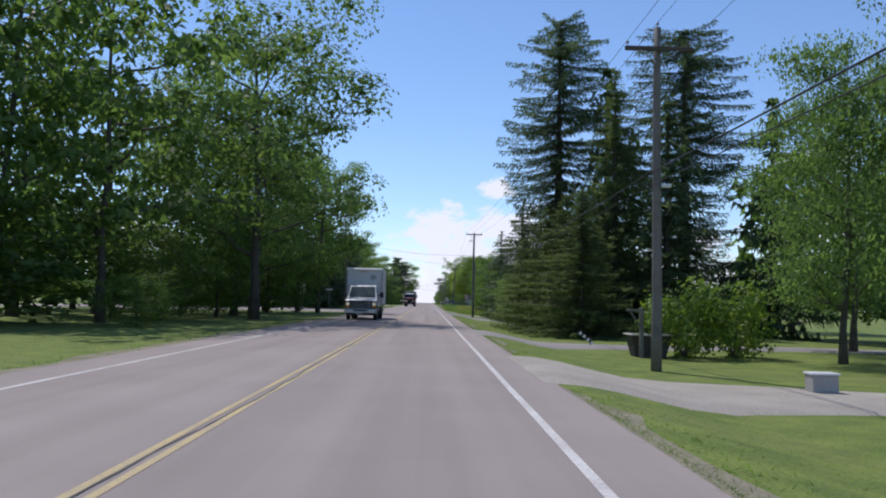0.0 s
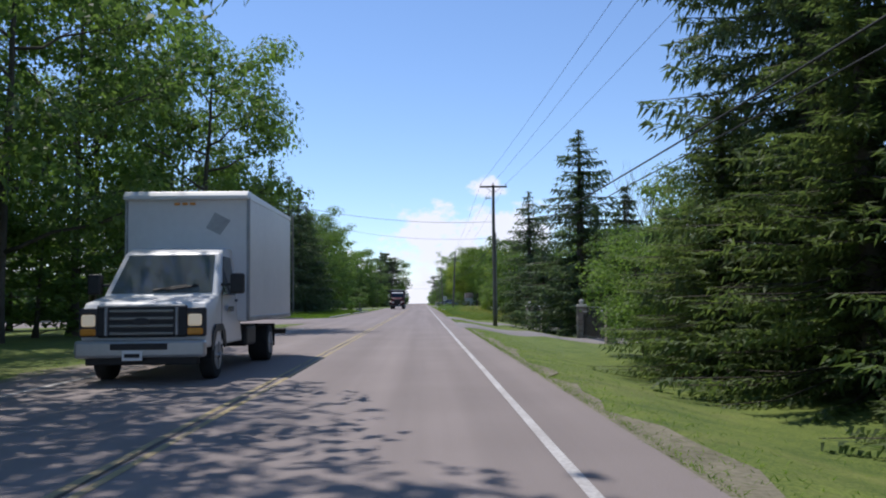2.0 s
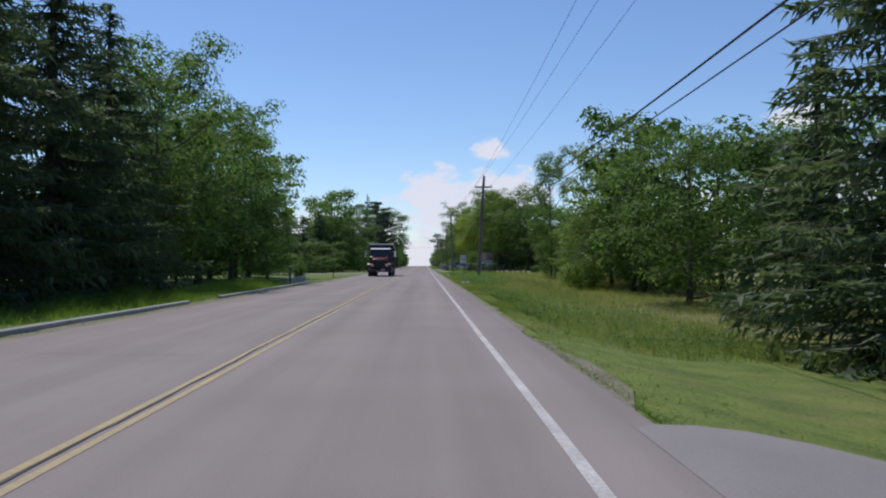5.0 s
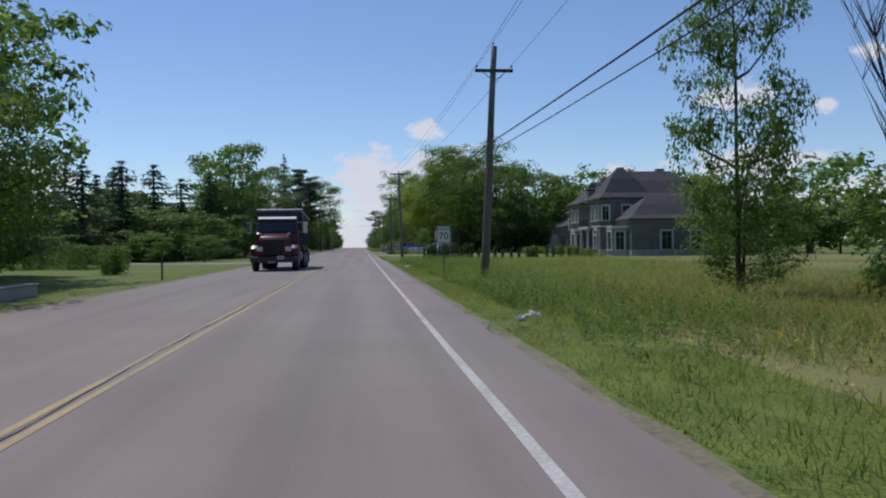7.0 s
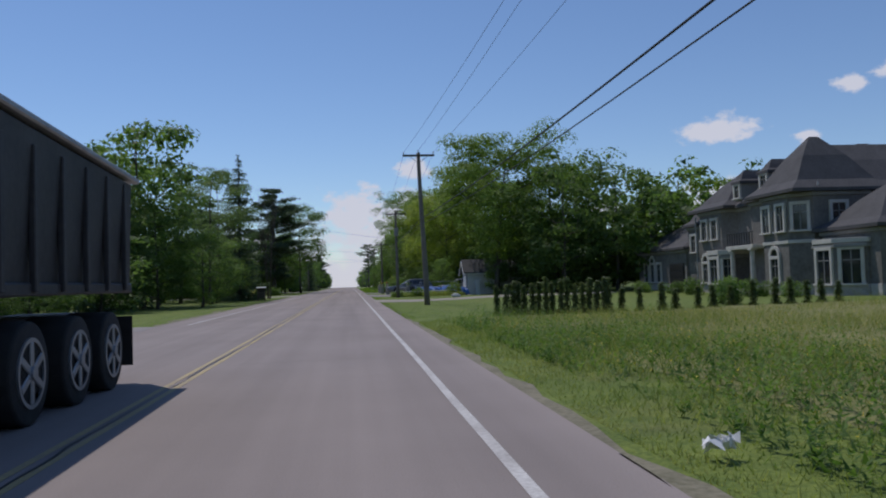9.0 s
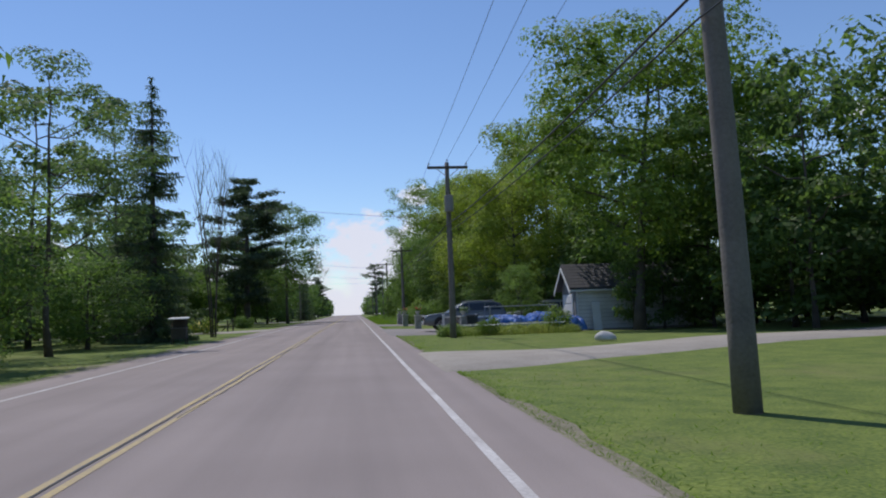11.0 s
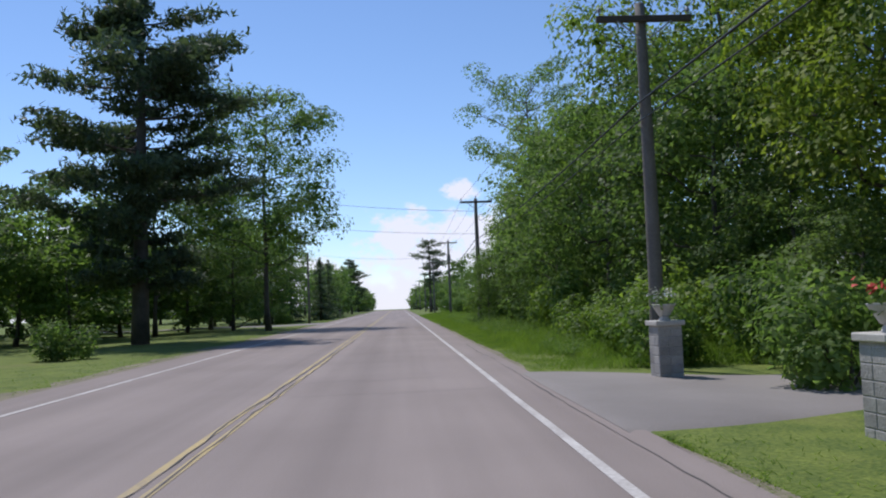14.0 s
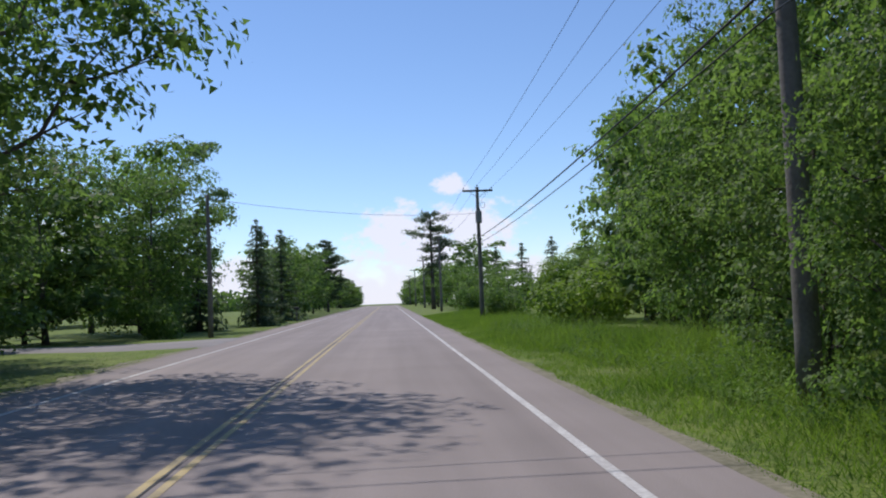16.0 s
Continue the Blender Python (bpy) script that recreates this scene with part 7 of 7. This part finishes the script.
tarp_heap((10.5, 257.5, ground_z(10, 257)), 2.5, 2.0, 0.78, 1, "crumpled bright blue tarpaulin over a stored load")
tarp_heap((12.4, 257.7, ground_z(12.4, 257)), 1.9, 2.0, 0.88, 2, "crumpled bright blue tarpaulin over a stored load")
tarp_heap((13.2, 255.0, ground_z(13.2, 255)), 1.5, 1.6, 0.7, 3, "sagging blue tarpaulin beside the garage")
fr = thing("pipe_frame", "grey pipe frame standing over the tarpaulins", "frame", at=(9.4, 256.3, ground_z(9.4, 256)))
for x, y in ((0, 0), (3.6, 0), (0, 1.8), (3.6, 1.8)):
    part("upright", cyl(0.028, 0.028, 1.35, (x, y, 0), 8), "metal_grey", fr)
for y in (0, 1.8):
    part("rail", cyl(0.026, 0.026, 3.6, (1.8, y, 1.33), 8, "x"), "metal_grey", fr)
for x in (0, 3.6):
    part("rail", cyl(0.026, 0.026, 1.8, (x, 0.9, 1.33), 8, "y"), "metal_grey", fr)
tr = thing("utility_trailer", "low grey trailer with a white rail", "trailer", at=(12.0, 259.35, ground_z(12.4, 259.3)), turn=3)
part("bed", box(2.6, 1.5, 0.08, (1.3, 0, 0.42), 0.01), "metal_grey", tr)
part("rail", box(2.7, 0.06, 0.09, (1.3, -0.78, 0.46), 0.01), "white_paint", tr, "white side rail")
part("drawbar", box(0.9, 0.06, 0.06, (-0.4, 0, 0.38), 0.01), "metal_grey", tr)
part("jockey_leg", cyl(0.03, 0.03, 0.42, (-0.75, 0, 0), 8), "metal_grey", tr)
for s in (-1, 1):
    part("wheel", cyl(0.26, 0.26, 0.16, (1.4, s * 0.84, 0.26), 20, "y", 0.03), "rubber", tr)
bn = thing("wheelie_bin", "dark plastic bin standing beside a pillar", "bin", at=(8.62, 257.5, ground_z(8.6, 257.5)))
part("tub", tapered([(-0.26, 0.06), (-0.30, 0.86), (0.30, 0.86), (0.24, 0.06)], 0.22, 0.27, 0.06, 0.86, 0.02), "green_bin", bn)
part("lid", prism([(-0.33, 0.87), (-0.28, 0.95), (0.28, 0.93), (0.33, 0.87)], "x", -0.29, 0.29, 0.01), "green_bin", bn)
for s in (-1, 1):
    part("wheel", cyl(0.09, 0.09, 0.05, (s * 0.24, 0.22, 0.09), 14, "x"), "rubber", bn)
cn = thing("traffic_cone", "faded orange cone among the plants", "cone", at=(7.83, 257.45, ground_z(7.8, 257.5)))
part("cone", cyl(0.13, 0.025, 0.5, (0, 0, 0.03), 14), "orange", cn)
part("base", box(0.32, 0.32, 0.035, (0, 0, 0), 0.01), "orange", cn)
for x, y, h in ((7.15, 258.2, 1.0), (8.95, 258.25, 0.96)):
    fp = thing("white_post", "white painted timber post with a top rail end", "post", at=(x, y, ground_z(x, y) - 0.03))
    part("post", box(0.11, 0.11, h, (0, 0, 0), 0.01), "white_paint", fp)
    part("cap", box(0.15, 0.15, 0.04, (0, 0, h), 0.008), "white_paint", fp)
    part("rail", box(1.0, 0.05, 0.09, (0.55, 0, h - 0.16), 0.008), "white_paint", fp)
gb = thing("gate_board", "grey boarded gate leaf with a pale oval ring", "gate", at=(7.21, 258.22, ground_z(8.0, 258) + 0.02))
part("board", box(1.66, 0.04, 0.72, (0.86, 0.04, 0.12), 0.01), "siding", gb)
for z in (0.08, 0.80):
    part("rail", box(1.72, 0.06, 0.07, (0.86, 0.03, z), 0.008), "white_paint", gb, "white painted rail")
oval = [(0.62 + 0.20 * math.cos(a * math.pi / 12), 0.48 + 0.26 * math.sin(a * math.pi / 12)) for a in range(25)]
part("ring", prism(oval + [(0.62 + (u - 0.62) * 0.82, 0.48 + (v - 0.48) * 0.82) for u, v in oval[::-1]], "y", 0.0, 0.02), "stone_trim", gb, "pale oval ring")
rk = thing("boulder", "pale boulder lying on the lawn", "rock", at=(11.0, 241.9, ground_z(11, 242)))
bm = bmesh.new()
bmesh.ops.create_icosphere(bm, subdivisions=3, radius=0.38)
for v in bm.verts:
    n = noise.noise(v.co * 2.3) * 0.22 + noise.noise(v.co * 6) * 0.06
    v.co = Vector((v.co.x * 1.0, v.co.y * 0.6, v.co.z * 0.62)) * (1 + n)
    v.co.z = max(v.co.z, -0.08)
bmesh.ops.translate(bm, vec=(0, 0, 0.1), verts=bm.verts)
part("stone", bm, "rock", rk, "", True)

# ---- small things of the first stretch ----
pl = thing("timber_planter", "old flared timber planter with a pale rim", "planter", at=(10.0, 28.8, ground_z(10, 28.8) - 0.02))
for k in range(5):
    w = 1.05 + 0.07 * k
    part("board", join(box(w, 0.05, 0.145, (0, -w * 0.36, 0.15 * k), 0.008), box(w, 0.05, 0.145, (0, w * 0.36, 0.15 * k), 0.008), box(0.05, w * 0.72, 0.145, (-w / 2, 0, 0.15 * k), 0.008), box(0.05, w * 0.72, 0.145, (w / 2, 0, 0.15 * k), 0.008)), "dark_wood", pl)
part("rim", join(box(1.5, 0.12, 0.045, (0, -0.54, 0.76), 0.008), box(1.5, 0.12, 0.045, (0, 0.54, 0.76), 0.008), box(0.12, 1.0, 0.045, (-0.69, 0, 0.76), 0.008), box(0.12, 1.0, 0.045, (0.69, 0, 0.76), 0.008)), "stone_trim", pl, "pale flat rim")
part("soil", box(1.2, 0.8, 0.05, (0, 0, 0.66)), "bark", pl)
po = thing("sign_post", "bare timber post with a short arm", "post", at=(9.55, 28.0, ground_z(9.5, 28) - 0.05))
part("post", box(0.13, 0.13, 1.75, (0, 0, 0), 0.012), "pole_wood", po)
part("arm", box(0.55, 0.07, 0.08, (-0.24, 0, 1.62), 0.01), "pole_wood", po)
part("strut", box(0.05, 0.05, 0.6, (-0.2, 0, 1.35), 0.006, (0, -35, 0)), "pole_wood", po)
mk = thing("marker_board", "leaning white marker board with black bars", "marker", at=(9.0, 35.0, ground_z(9, 35)), turn=10)
part("board", box(0.12, 0.02, 0.75, (0, 0, 0.34), 0.004, (0, -52, 0)), "sign_white", mk)
for k in (-0.22, 0.0, 0.22):
    part("bar", box(0.125, 0.012, 0.09, (-k * 0.79 * 1.0, -0.012, 0.34 + k * 0.62), 0, (0, -52, 0)), "sign_black", mk)
part("stake", box(0.04, 0.03, 0.4, (0.2, 0.03, 0), 0.004), "dark_wood", mk)
pd = thing("cable_pedestal", "pale low utility pedestal box on the grass", "utility box", at=(10.6, 17.3, ground_z(10.6, 17.3) - 0.02))
part("body", box(0.55, 0.4, 0.42, (0, 0, 0), 0.02), "concrete", pd)
part("lid", box(0.6, 0.45, 0.05, (0, 0, 0.42), 0.015), "white_paint", pd)

# ---- small things on the sunny side ----
for i, (x, y, h) in enumerate(((-9.7, 288.5, 1.0), (-8.4, 288.9, 1.1), (-8.5, 286.4, 1.0), (-11.1, 296.4, 1.2), (-20.8, 294, 1.1), (-18.5, 293.5, 1.1), (-15.5, 292, 1.1))):
    fp = thing("fence_post", "dark weathered timber fence post in the lawn", "post", "old fence posts", at=(x, y, ground_z(x, y) - 0.05))
    part("post", cyl(0.07, 0.06, h, (0, 0, 0), 8, bevel=0.01), "dark_wood", fp)
    if i in (1, 3):
        part("brace", box(0.07, 0.07, 1.35, (-0.5, 0, 0.5), 0.01, (0, 48, 0)), "dark_wood", fp)
sk = thing("marker_stake", "thin dark stake in the grass beside the road", "stake", at=(-5.6, 170.4, ground_z(-5.6, 170) - 0.05))
part("stake", box(0.07, 0.05, 1.25, (0, 0, 0), 0.006), "dark_wood", sk)
mp = thing("mail_post", "square timber post with a pale cap and short arm", "post", at=(-6.1, 149.8, ground_z(-6.1, 150) - 0.05))
part("post", box(0.12, 0.12, 1.15, (0, 0, 0), 0.01), "pole_wood", mp)
part("cap", box(0.2, 0.2, 0.05, (0, 0, 1.15), 0.012), "stone_trim", mp, "pale square cap")
part("arm", box(0.42, 0.06, 0.07, (0.26, 0, 0.93), 0.008), "pole_wood", mp)
part("hanger", box(0.03, 0.03, 0.5, (0.42, 0, 0.44), 0.005), "dark_wood", mp)
part("box", box(0.1, 0.34, 0.2, (0.42, 0.1, 0.70), 0.02), "plastic", mp, "dark newspaper box")
for i in range(3):
    lw = thing("culvert_wall", "low pale concrete headwall by the ditch", "wall", at=(-6.6 - 0.05 * i, 151.2 + 3.0 * i, ground_z(-6.6, 152) - 0.03))
    part("wall", box(0.24, 2.9, 0.34, (0, 1.45, 0), 0.03, seg=2), "concrete", lw)
    part("cap", box(0.32, 2.92, 0.06, (0, 1.45, 0.34), 0.015), "concrete", lw)
for y0, y1 in ((128, 152), (106, 126)):
    kb = tagged(new("kerb"), "pale concrete kerb along the road edge", "kerb", kind="structure")
    nseg = int((y1 - y0) / 3)
    for i in range(nseg):
        part("kerb_stone", box(0.16, 2.97, 0.14, (-5.15, y0 + 3 * i + 1.5, -0.04), 0.02), "concrete", kb)
mb = thing("mailbox", "small dark mailbox on a post by the road", "mailbox", at=(-5.4, 376.7, ground_z(-5.4, 376) - 0.04))
part("post", box(0.1, 0.1, 0.95, (0, 0, 0), 0.01), "pole_wood", mb)
part("box", prism([(-0.1, 0.95), (0.1, 0.95), (0.1, 1.1), (0.05, 1.17), (-0.05, 1.17), (-0.1, 1.1)], "x", -0.22, 0.22, 0.01), "plastic", mb)
rs = thing("roadside_stand", "small dark roadside stand with a white flat roof", "stand", at=(-6.1, 255.2, ground_z(-6.1, 255.2)))
part("body", box(0.70, 0.50, 0.50, (0, 0, 0.28), 0.015), "dark_wood", rs, "dark boarded box")
part("shelf", box(0.76, 0.56, 0.04, (0, 0, 0.78), 0.008), "pole_wood", rs)
part("back_board", box(0.68, 0.03, 0.40, (0, 0.22, 0.82), 0.006), "dark_wood", rs)
for sx in (-0.33, 0.33):
    for sy in (-0.22, 0.22):
        part("post", box(0.05, 0.05, 1.24, (sx, sy, 0), 0.006), "dark_wood", rs)
part("roof", prism([(-0.38, 1.22), (0.34, 1.28), (0.34, 1.33), (-0.38, 1.27)], "x", -0.46, 0.46, 0.01), "white_paint", rs, "white flat roof board")
fb = plant("bush_y", -9.2, 279.2, 1.3, 1.2, label="leafy bush covered with yellow blossom")
r4 = np.random.default_rng(77)
c = r4.normal(size=(420, 3))
c = c / np.linalg.norm(c, axis=1)[:, None] * np.array([1.35, 1.35, 0.85]) * r4.uniform(0.75, 1.08, (420, 1)) + np.array([0, 0, 1.05])
V, F = leaf_quads(c[c[:, 2] > 0.6], c[c[:, 2] > 0.6] + r4.normal(0, 0.5, (int((c[:, 2] > 0.6).sum()), 3)), r4.uniform(0.08, 0.16, int((c[:, 2] > 0.6).sum())), r4, 1.3)
tagged(part("blossom", mesh_from("blossom", V, F, "petal_yellow"), "petal_yellow", fb, "yellow blossom"), kind="stuff")
bt = thing("garden_table", "pale garden table under the trees", "table", at=(-17.5, 283, ground_z(-17.5, 283)))
part("tabletop", box(1.8, 0.9, 0.06, (0, 0, 0.72), 0.01), "white_paint", bt)
for sx in (-0.75, 0.75):
    for sy in (-0.35, 0.35):
        part("leg", box(0.07, 0.07, 0.72, (sx, sy, 0), 0.006), "dark_wood", bt)
for x, y in ((5.0, 180.8), (4.95, 148.8), (5.3, 149.6)):
    lt = thing("litter", "crumpled white paper lying in the grass", "litter", at=(x, y, ground_z(x, y) + 0.12))
    r3 = np.random.default_rng(int(x * 10 + y))
    c = r3.normal(0, 0.045, (26, 3)) * np.array([1.2, 1.2, 0.35])
    V, F = leaf_quads(c, r3.normal(size=(26, 3)) + np.array([0, 0, 1]), r3.uniform(0.06, 0.13, 26), r3, 1.4)
    part("sheet", mesh_from("sheet", V, F, "sign_white"), "sign_white", lt)

# ---- planting bed and grasses ----
bed = random.Random(12)
for k in range(20):
    plant("bed_plant", 6.9 + 0.33 * k + bed.uniform(-0.2, 0.2), 253.2 + 1.5 * (k % 3) * 0.6 + bed.uniform(-0.2, 0.2), bed.uniform(0.32, 0.6), bed.uniform(0.5, 0.8), label="low pale green leafy planting beside the drive")
for k, x, y, h, r in (("bush_y", 7.6, 256.3, 0.6, 0.8), ("bush", 9.3, 256.0, 0.8, 0.7), ("bush_y", 12.4, 254.2, 1.3, 0.8), ("bush", 6.7, 252.0, 0.7, 0.7), ("bush_y", 8.7, 252.6, 0.9, 0.6)):
    plant(k, x, y, h, r, label="green leafy plant in a bed beside the drive")


DRIVES = [(1, 12.5, 20), (1, 32, 37.5), (1, 78, 87), (1, 97, 104), (1, 231, 240), (1, 255, 269.5), (1, 280.8, 288), (-1, 88.5, 105), (-1, 198.5, 205), (-1, 277.5, 285.5), (-1, 340.5, 347)]


def grass_stuff(name, label, n, area, height, mat, seed, spread=0.25, width=0.02, z_of=gz):
    """Many single blades of grass over an area, as one object."""
    rng = np.random.default_rng(seed)
    x, y = area(rng, n)
    keep = np.ones(n, bool)
    for side, ya, yb in DRIVES:
        keep &= ~((np.sign(x) == side) & (y > ya) & (y < yb))
    x, y = x[keep], y[keep]
    n = len(x)
    z = z_of(x, y) - 0.02
    h = height(x, y, rng) * rng.uniform(0.45, 1.25, n)
    a = rng.uniform(0, 6.283, n)
    lean = rng.normal(0, spread, (n, 2)) * h[:, None]
    w = width * rng.uniform(0.6, 1.5, n)
    p0 = np.stack([x - np.cos(a) * w, y - np.sin(a) * w, z], -1)
    p1 = np.stack([x + np.cos(a) * w, y + np.sin(a) * w, z], -1)
    p2 = np.stack([x + lean[:, 0], y + lean[:, 1], z + h], -1)
    V = np.stack([p0, p1, p2], 1).reshape(-1, 3)
    return tagged(new(name, mesh_from(name, V, np.arange(3 * n).reshape(-1, 3), mat)), label, "grass", kind="stuff")


def strip_area(x0, x1, y0, y1, skew=1.0):
    def pick(rng, n):
        return x0 + (x1 - x0) * rng.random(n) ** skew, rng.uniform(y0, y1, n)
    return pick


def rough(x, y):
    """Uneven growth: patches of taller and shorter grass."""
    return 0.75 + 0.35 * np.sin(x * 1.9 + 0.7 * np.sin(y * 0.8)) * np.sin(y * 1.3 + x) + 0.25 * np.sin(x * 0.6 + y * 0.35)


meadow_x = np.concatenate([[6.4, 6.9, 7.4], np.arange(8.3, 62, 1.8)])
tagged(new("meadow", grid_mesh("meadow", meadow_x, np.arange(116, 205, 1.5), lambda X, Y: gz(X, Y) + 0.02 - 0.09 * (X < 6.5), "meadow")), "dry olive floor of an uncut meadow", "meadow", kind="structure")


def weeds(name, label, n, x0, x1, y0, y1, height, seed, leaf=0.11):
    """Leafy weeds: each stem carries a spiral of narrow leaves; they stand in patches."""
    r = np.random.default_rng(seed)
    x, y = x0 + (x1 - x0) * r.random(3 * n) ** 1.2, r.uniform(y0, y1, 3 * n)
    keep = np.argsort(-(rough(x * 0.8, y * 0.55) + r.normal(0, 0.28, 3 * n)))[:n]
    x, y = x[keep], y[keep]
    h = height * r.uniform(0.5, 1.2, n) * np.clip((x - x0) / 0.9 + 0.3, 0.3, 1)
    lean = r.normal(0, 0.16, (n, 2)) * h[:, None]
    k = 9
    t = np.tile(np.linspace(0.15, 1.0, k), n)
    i = np.repeat(np.arange(n), k)
    a = r.uniform(0, 6.283, n * k)
    out = np.stack([np.cos(a), np.sin(a), 0.35 + 0.5 * t], -1)
    size = leaf * r.uniform(0.7, 1.5, n * k) * (1.25 - 0.6 * t)
    pos = np.stack([x[i] + lean[i, 0] * t, y[i] + lean[i, 1] * t, gz(x[i], y[i]) + h[i] * t], -1) + out * size[:, None] * 0.5
    nrm = np.stack([-np.cos(a) * 0.5, -np.sin(a) * 0.5, np.ones(n * k)], -1) + r.normal(0, 0.3, (n * k, 3))
    V, F = leaf_quads(pos, nrm, size, r, 0.6, out)
    return tagged(new(name, mesh_from(name, V, F, "weed_leaf")), label, "weeds", kind="stuff")


weeds("roadside_weeds", "tall leafy green weeds between road and meadow", 4000, 5.4, 9.4, 140, 202, 0.55, 61, 0.08)
weeds("roadside_weeds", "leafy green weeds along the road edge", 1500, 5.2, 9.5, 113, 140, 0.45, 62, 0.08)
grass_stuff("kerb_grass", "tall uncut grass behind the kerb", 22000, strip_area(-5.35, -9.5, 106.5, 150, 1.2), lambda x, y, r: np.clip(0.12 + 0.25 * (-x - 5.3), 0.1, 0.5) * rough(x, y), "grass_blade", 52, 0.6, 0.007)
weeds("verge_weeds", "leafy weeds among tall verge grass", 3600, 5.8, 9.6, 292, 345, 0.55, 63, 0.08)
grass_stuff("meadow_grass", "green and straw-coloured uncut meadow grass", 170000, strip_area(4.6, 22, 112, 203, 1.7), lambda x, y, r: np.clip(0.04 + 0.14 * (x - 4.5), 0.04, 0.42) * rough(x, y), "meadow_blade", 41, 0.6, 0.0055)
grass_stuff("straw_grass", "dry straw-coloured seed heads above the meadow", 34000, strip_area(8.5, 30, 118, 202, 1.1), lambda x, y, r: 0.36 * rough(x, y), "straw_blade", 46, 0.9, 0.006)
grass_stuff("dry_weeds", "tall brownish dry weeds at the edge of the meadow", 12000, strip_area(7.5, 19, 139, 160, 1.2), lambda x, y, r: 0.62 * rough(x, y), "straw_blade", 50, 0.75, 0.007)
grass_stuff("wildflowers", "small yellow wildflowers among the meadow grass", 5000, strip_area(6.0, 16, 120, 202, 1.3), lambda x, y, r: 0.03 + 0 * x, "petal_yellow", 47, 0.8, 0.013, lambda x, y: gz(x, y) + 0.27 * rough(x, y))
grass_stuff("tall_verge_grass", "tall green grass along the verge", 150000, strip_area(4.5, 10, 288.5, 380, 1.5), lambda x, y, r: np.clip(0.04 + 0.19 * (x - 4.5), 0.04, 0.62) * rough(x, y), "grass_blade", 42, 0.8, 0.006)
grass_stuff("verge_grass", "short green grass along the road edge", 30000, strip_area(4.42, 8.5, -2, 112, 6.0), lambda x, y, r: 0.045 + 0 * x, "grass_blade", 43, 1.7, 0.007)
grass_stuff("verge_grass", "short green grass along the road edge", 26000, strip_area(4.42, 10.5, 204, 288, 6.0), lambda x, y, r: 0.045 + 0 * x, "grass_blade", 44, 1.7, 0.007)
grass_stuff("verge_grass", "short green grass along the road edge", 40000, strip_area(-4.8, -9.5, 2, 400, 3.5), lambda x, y, r: 0.05 + 0 * x, "grass_blade", 45, 1.7, 0.009)
grass_stuff("white_flowers", "small white flowers in the planting bed", 900, strip_area(6.4, 12.5, 251.5, 254.9, 0.8), lambda x, y, r: 0.04 + 0 * x, "petal_white", 48, 0.8, 0.03, lambda x, y: gz(x, y) + 0.5)
grass_stuff("flower_stems", "yellow-green leafy stems in the planting bed", 6000, strip_area(6.4, 12.8, 252.0, 255.6, 0.9), lambda x, y, r: 0.48 * rough(x * 2, y * 2), "meadow_blade", 49, 0.35, 0.008)
kb = tagged(new("kerb"), "dark concrete kerb along the side road", "kerb", kind="structure")
for i in range(11):
    kx = -8.5 - 3 * i
    part("kerb_stone", box(2.97, 0.15, 0.15, (kx, 103.75 - 0.03 * (3 * i + 4), ground_z(kx, 103.5) - 0.02), 0.02), "siding", kb)
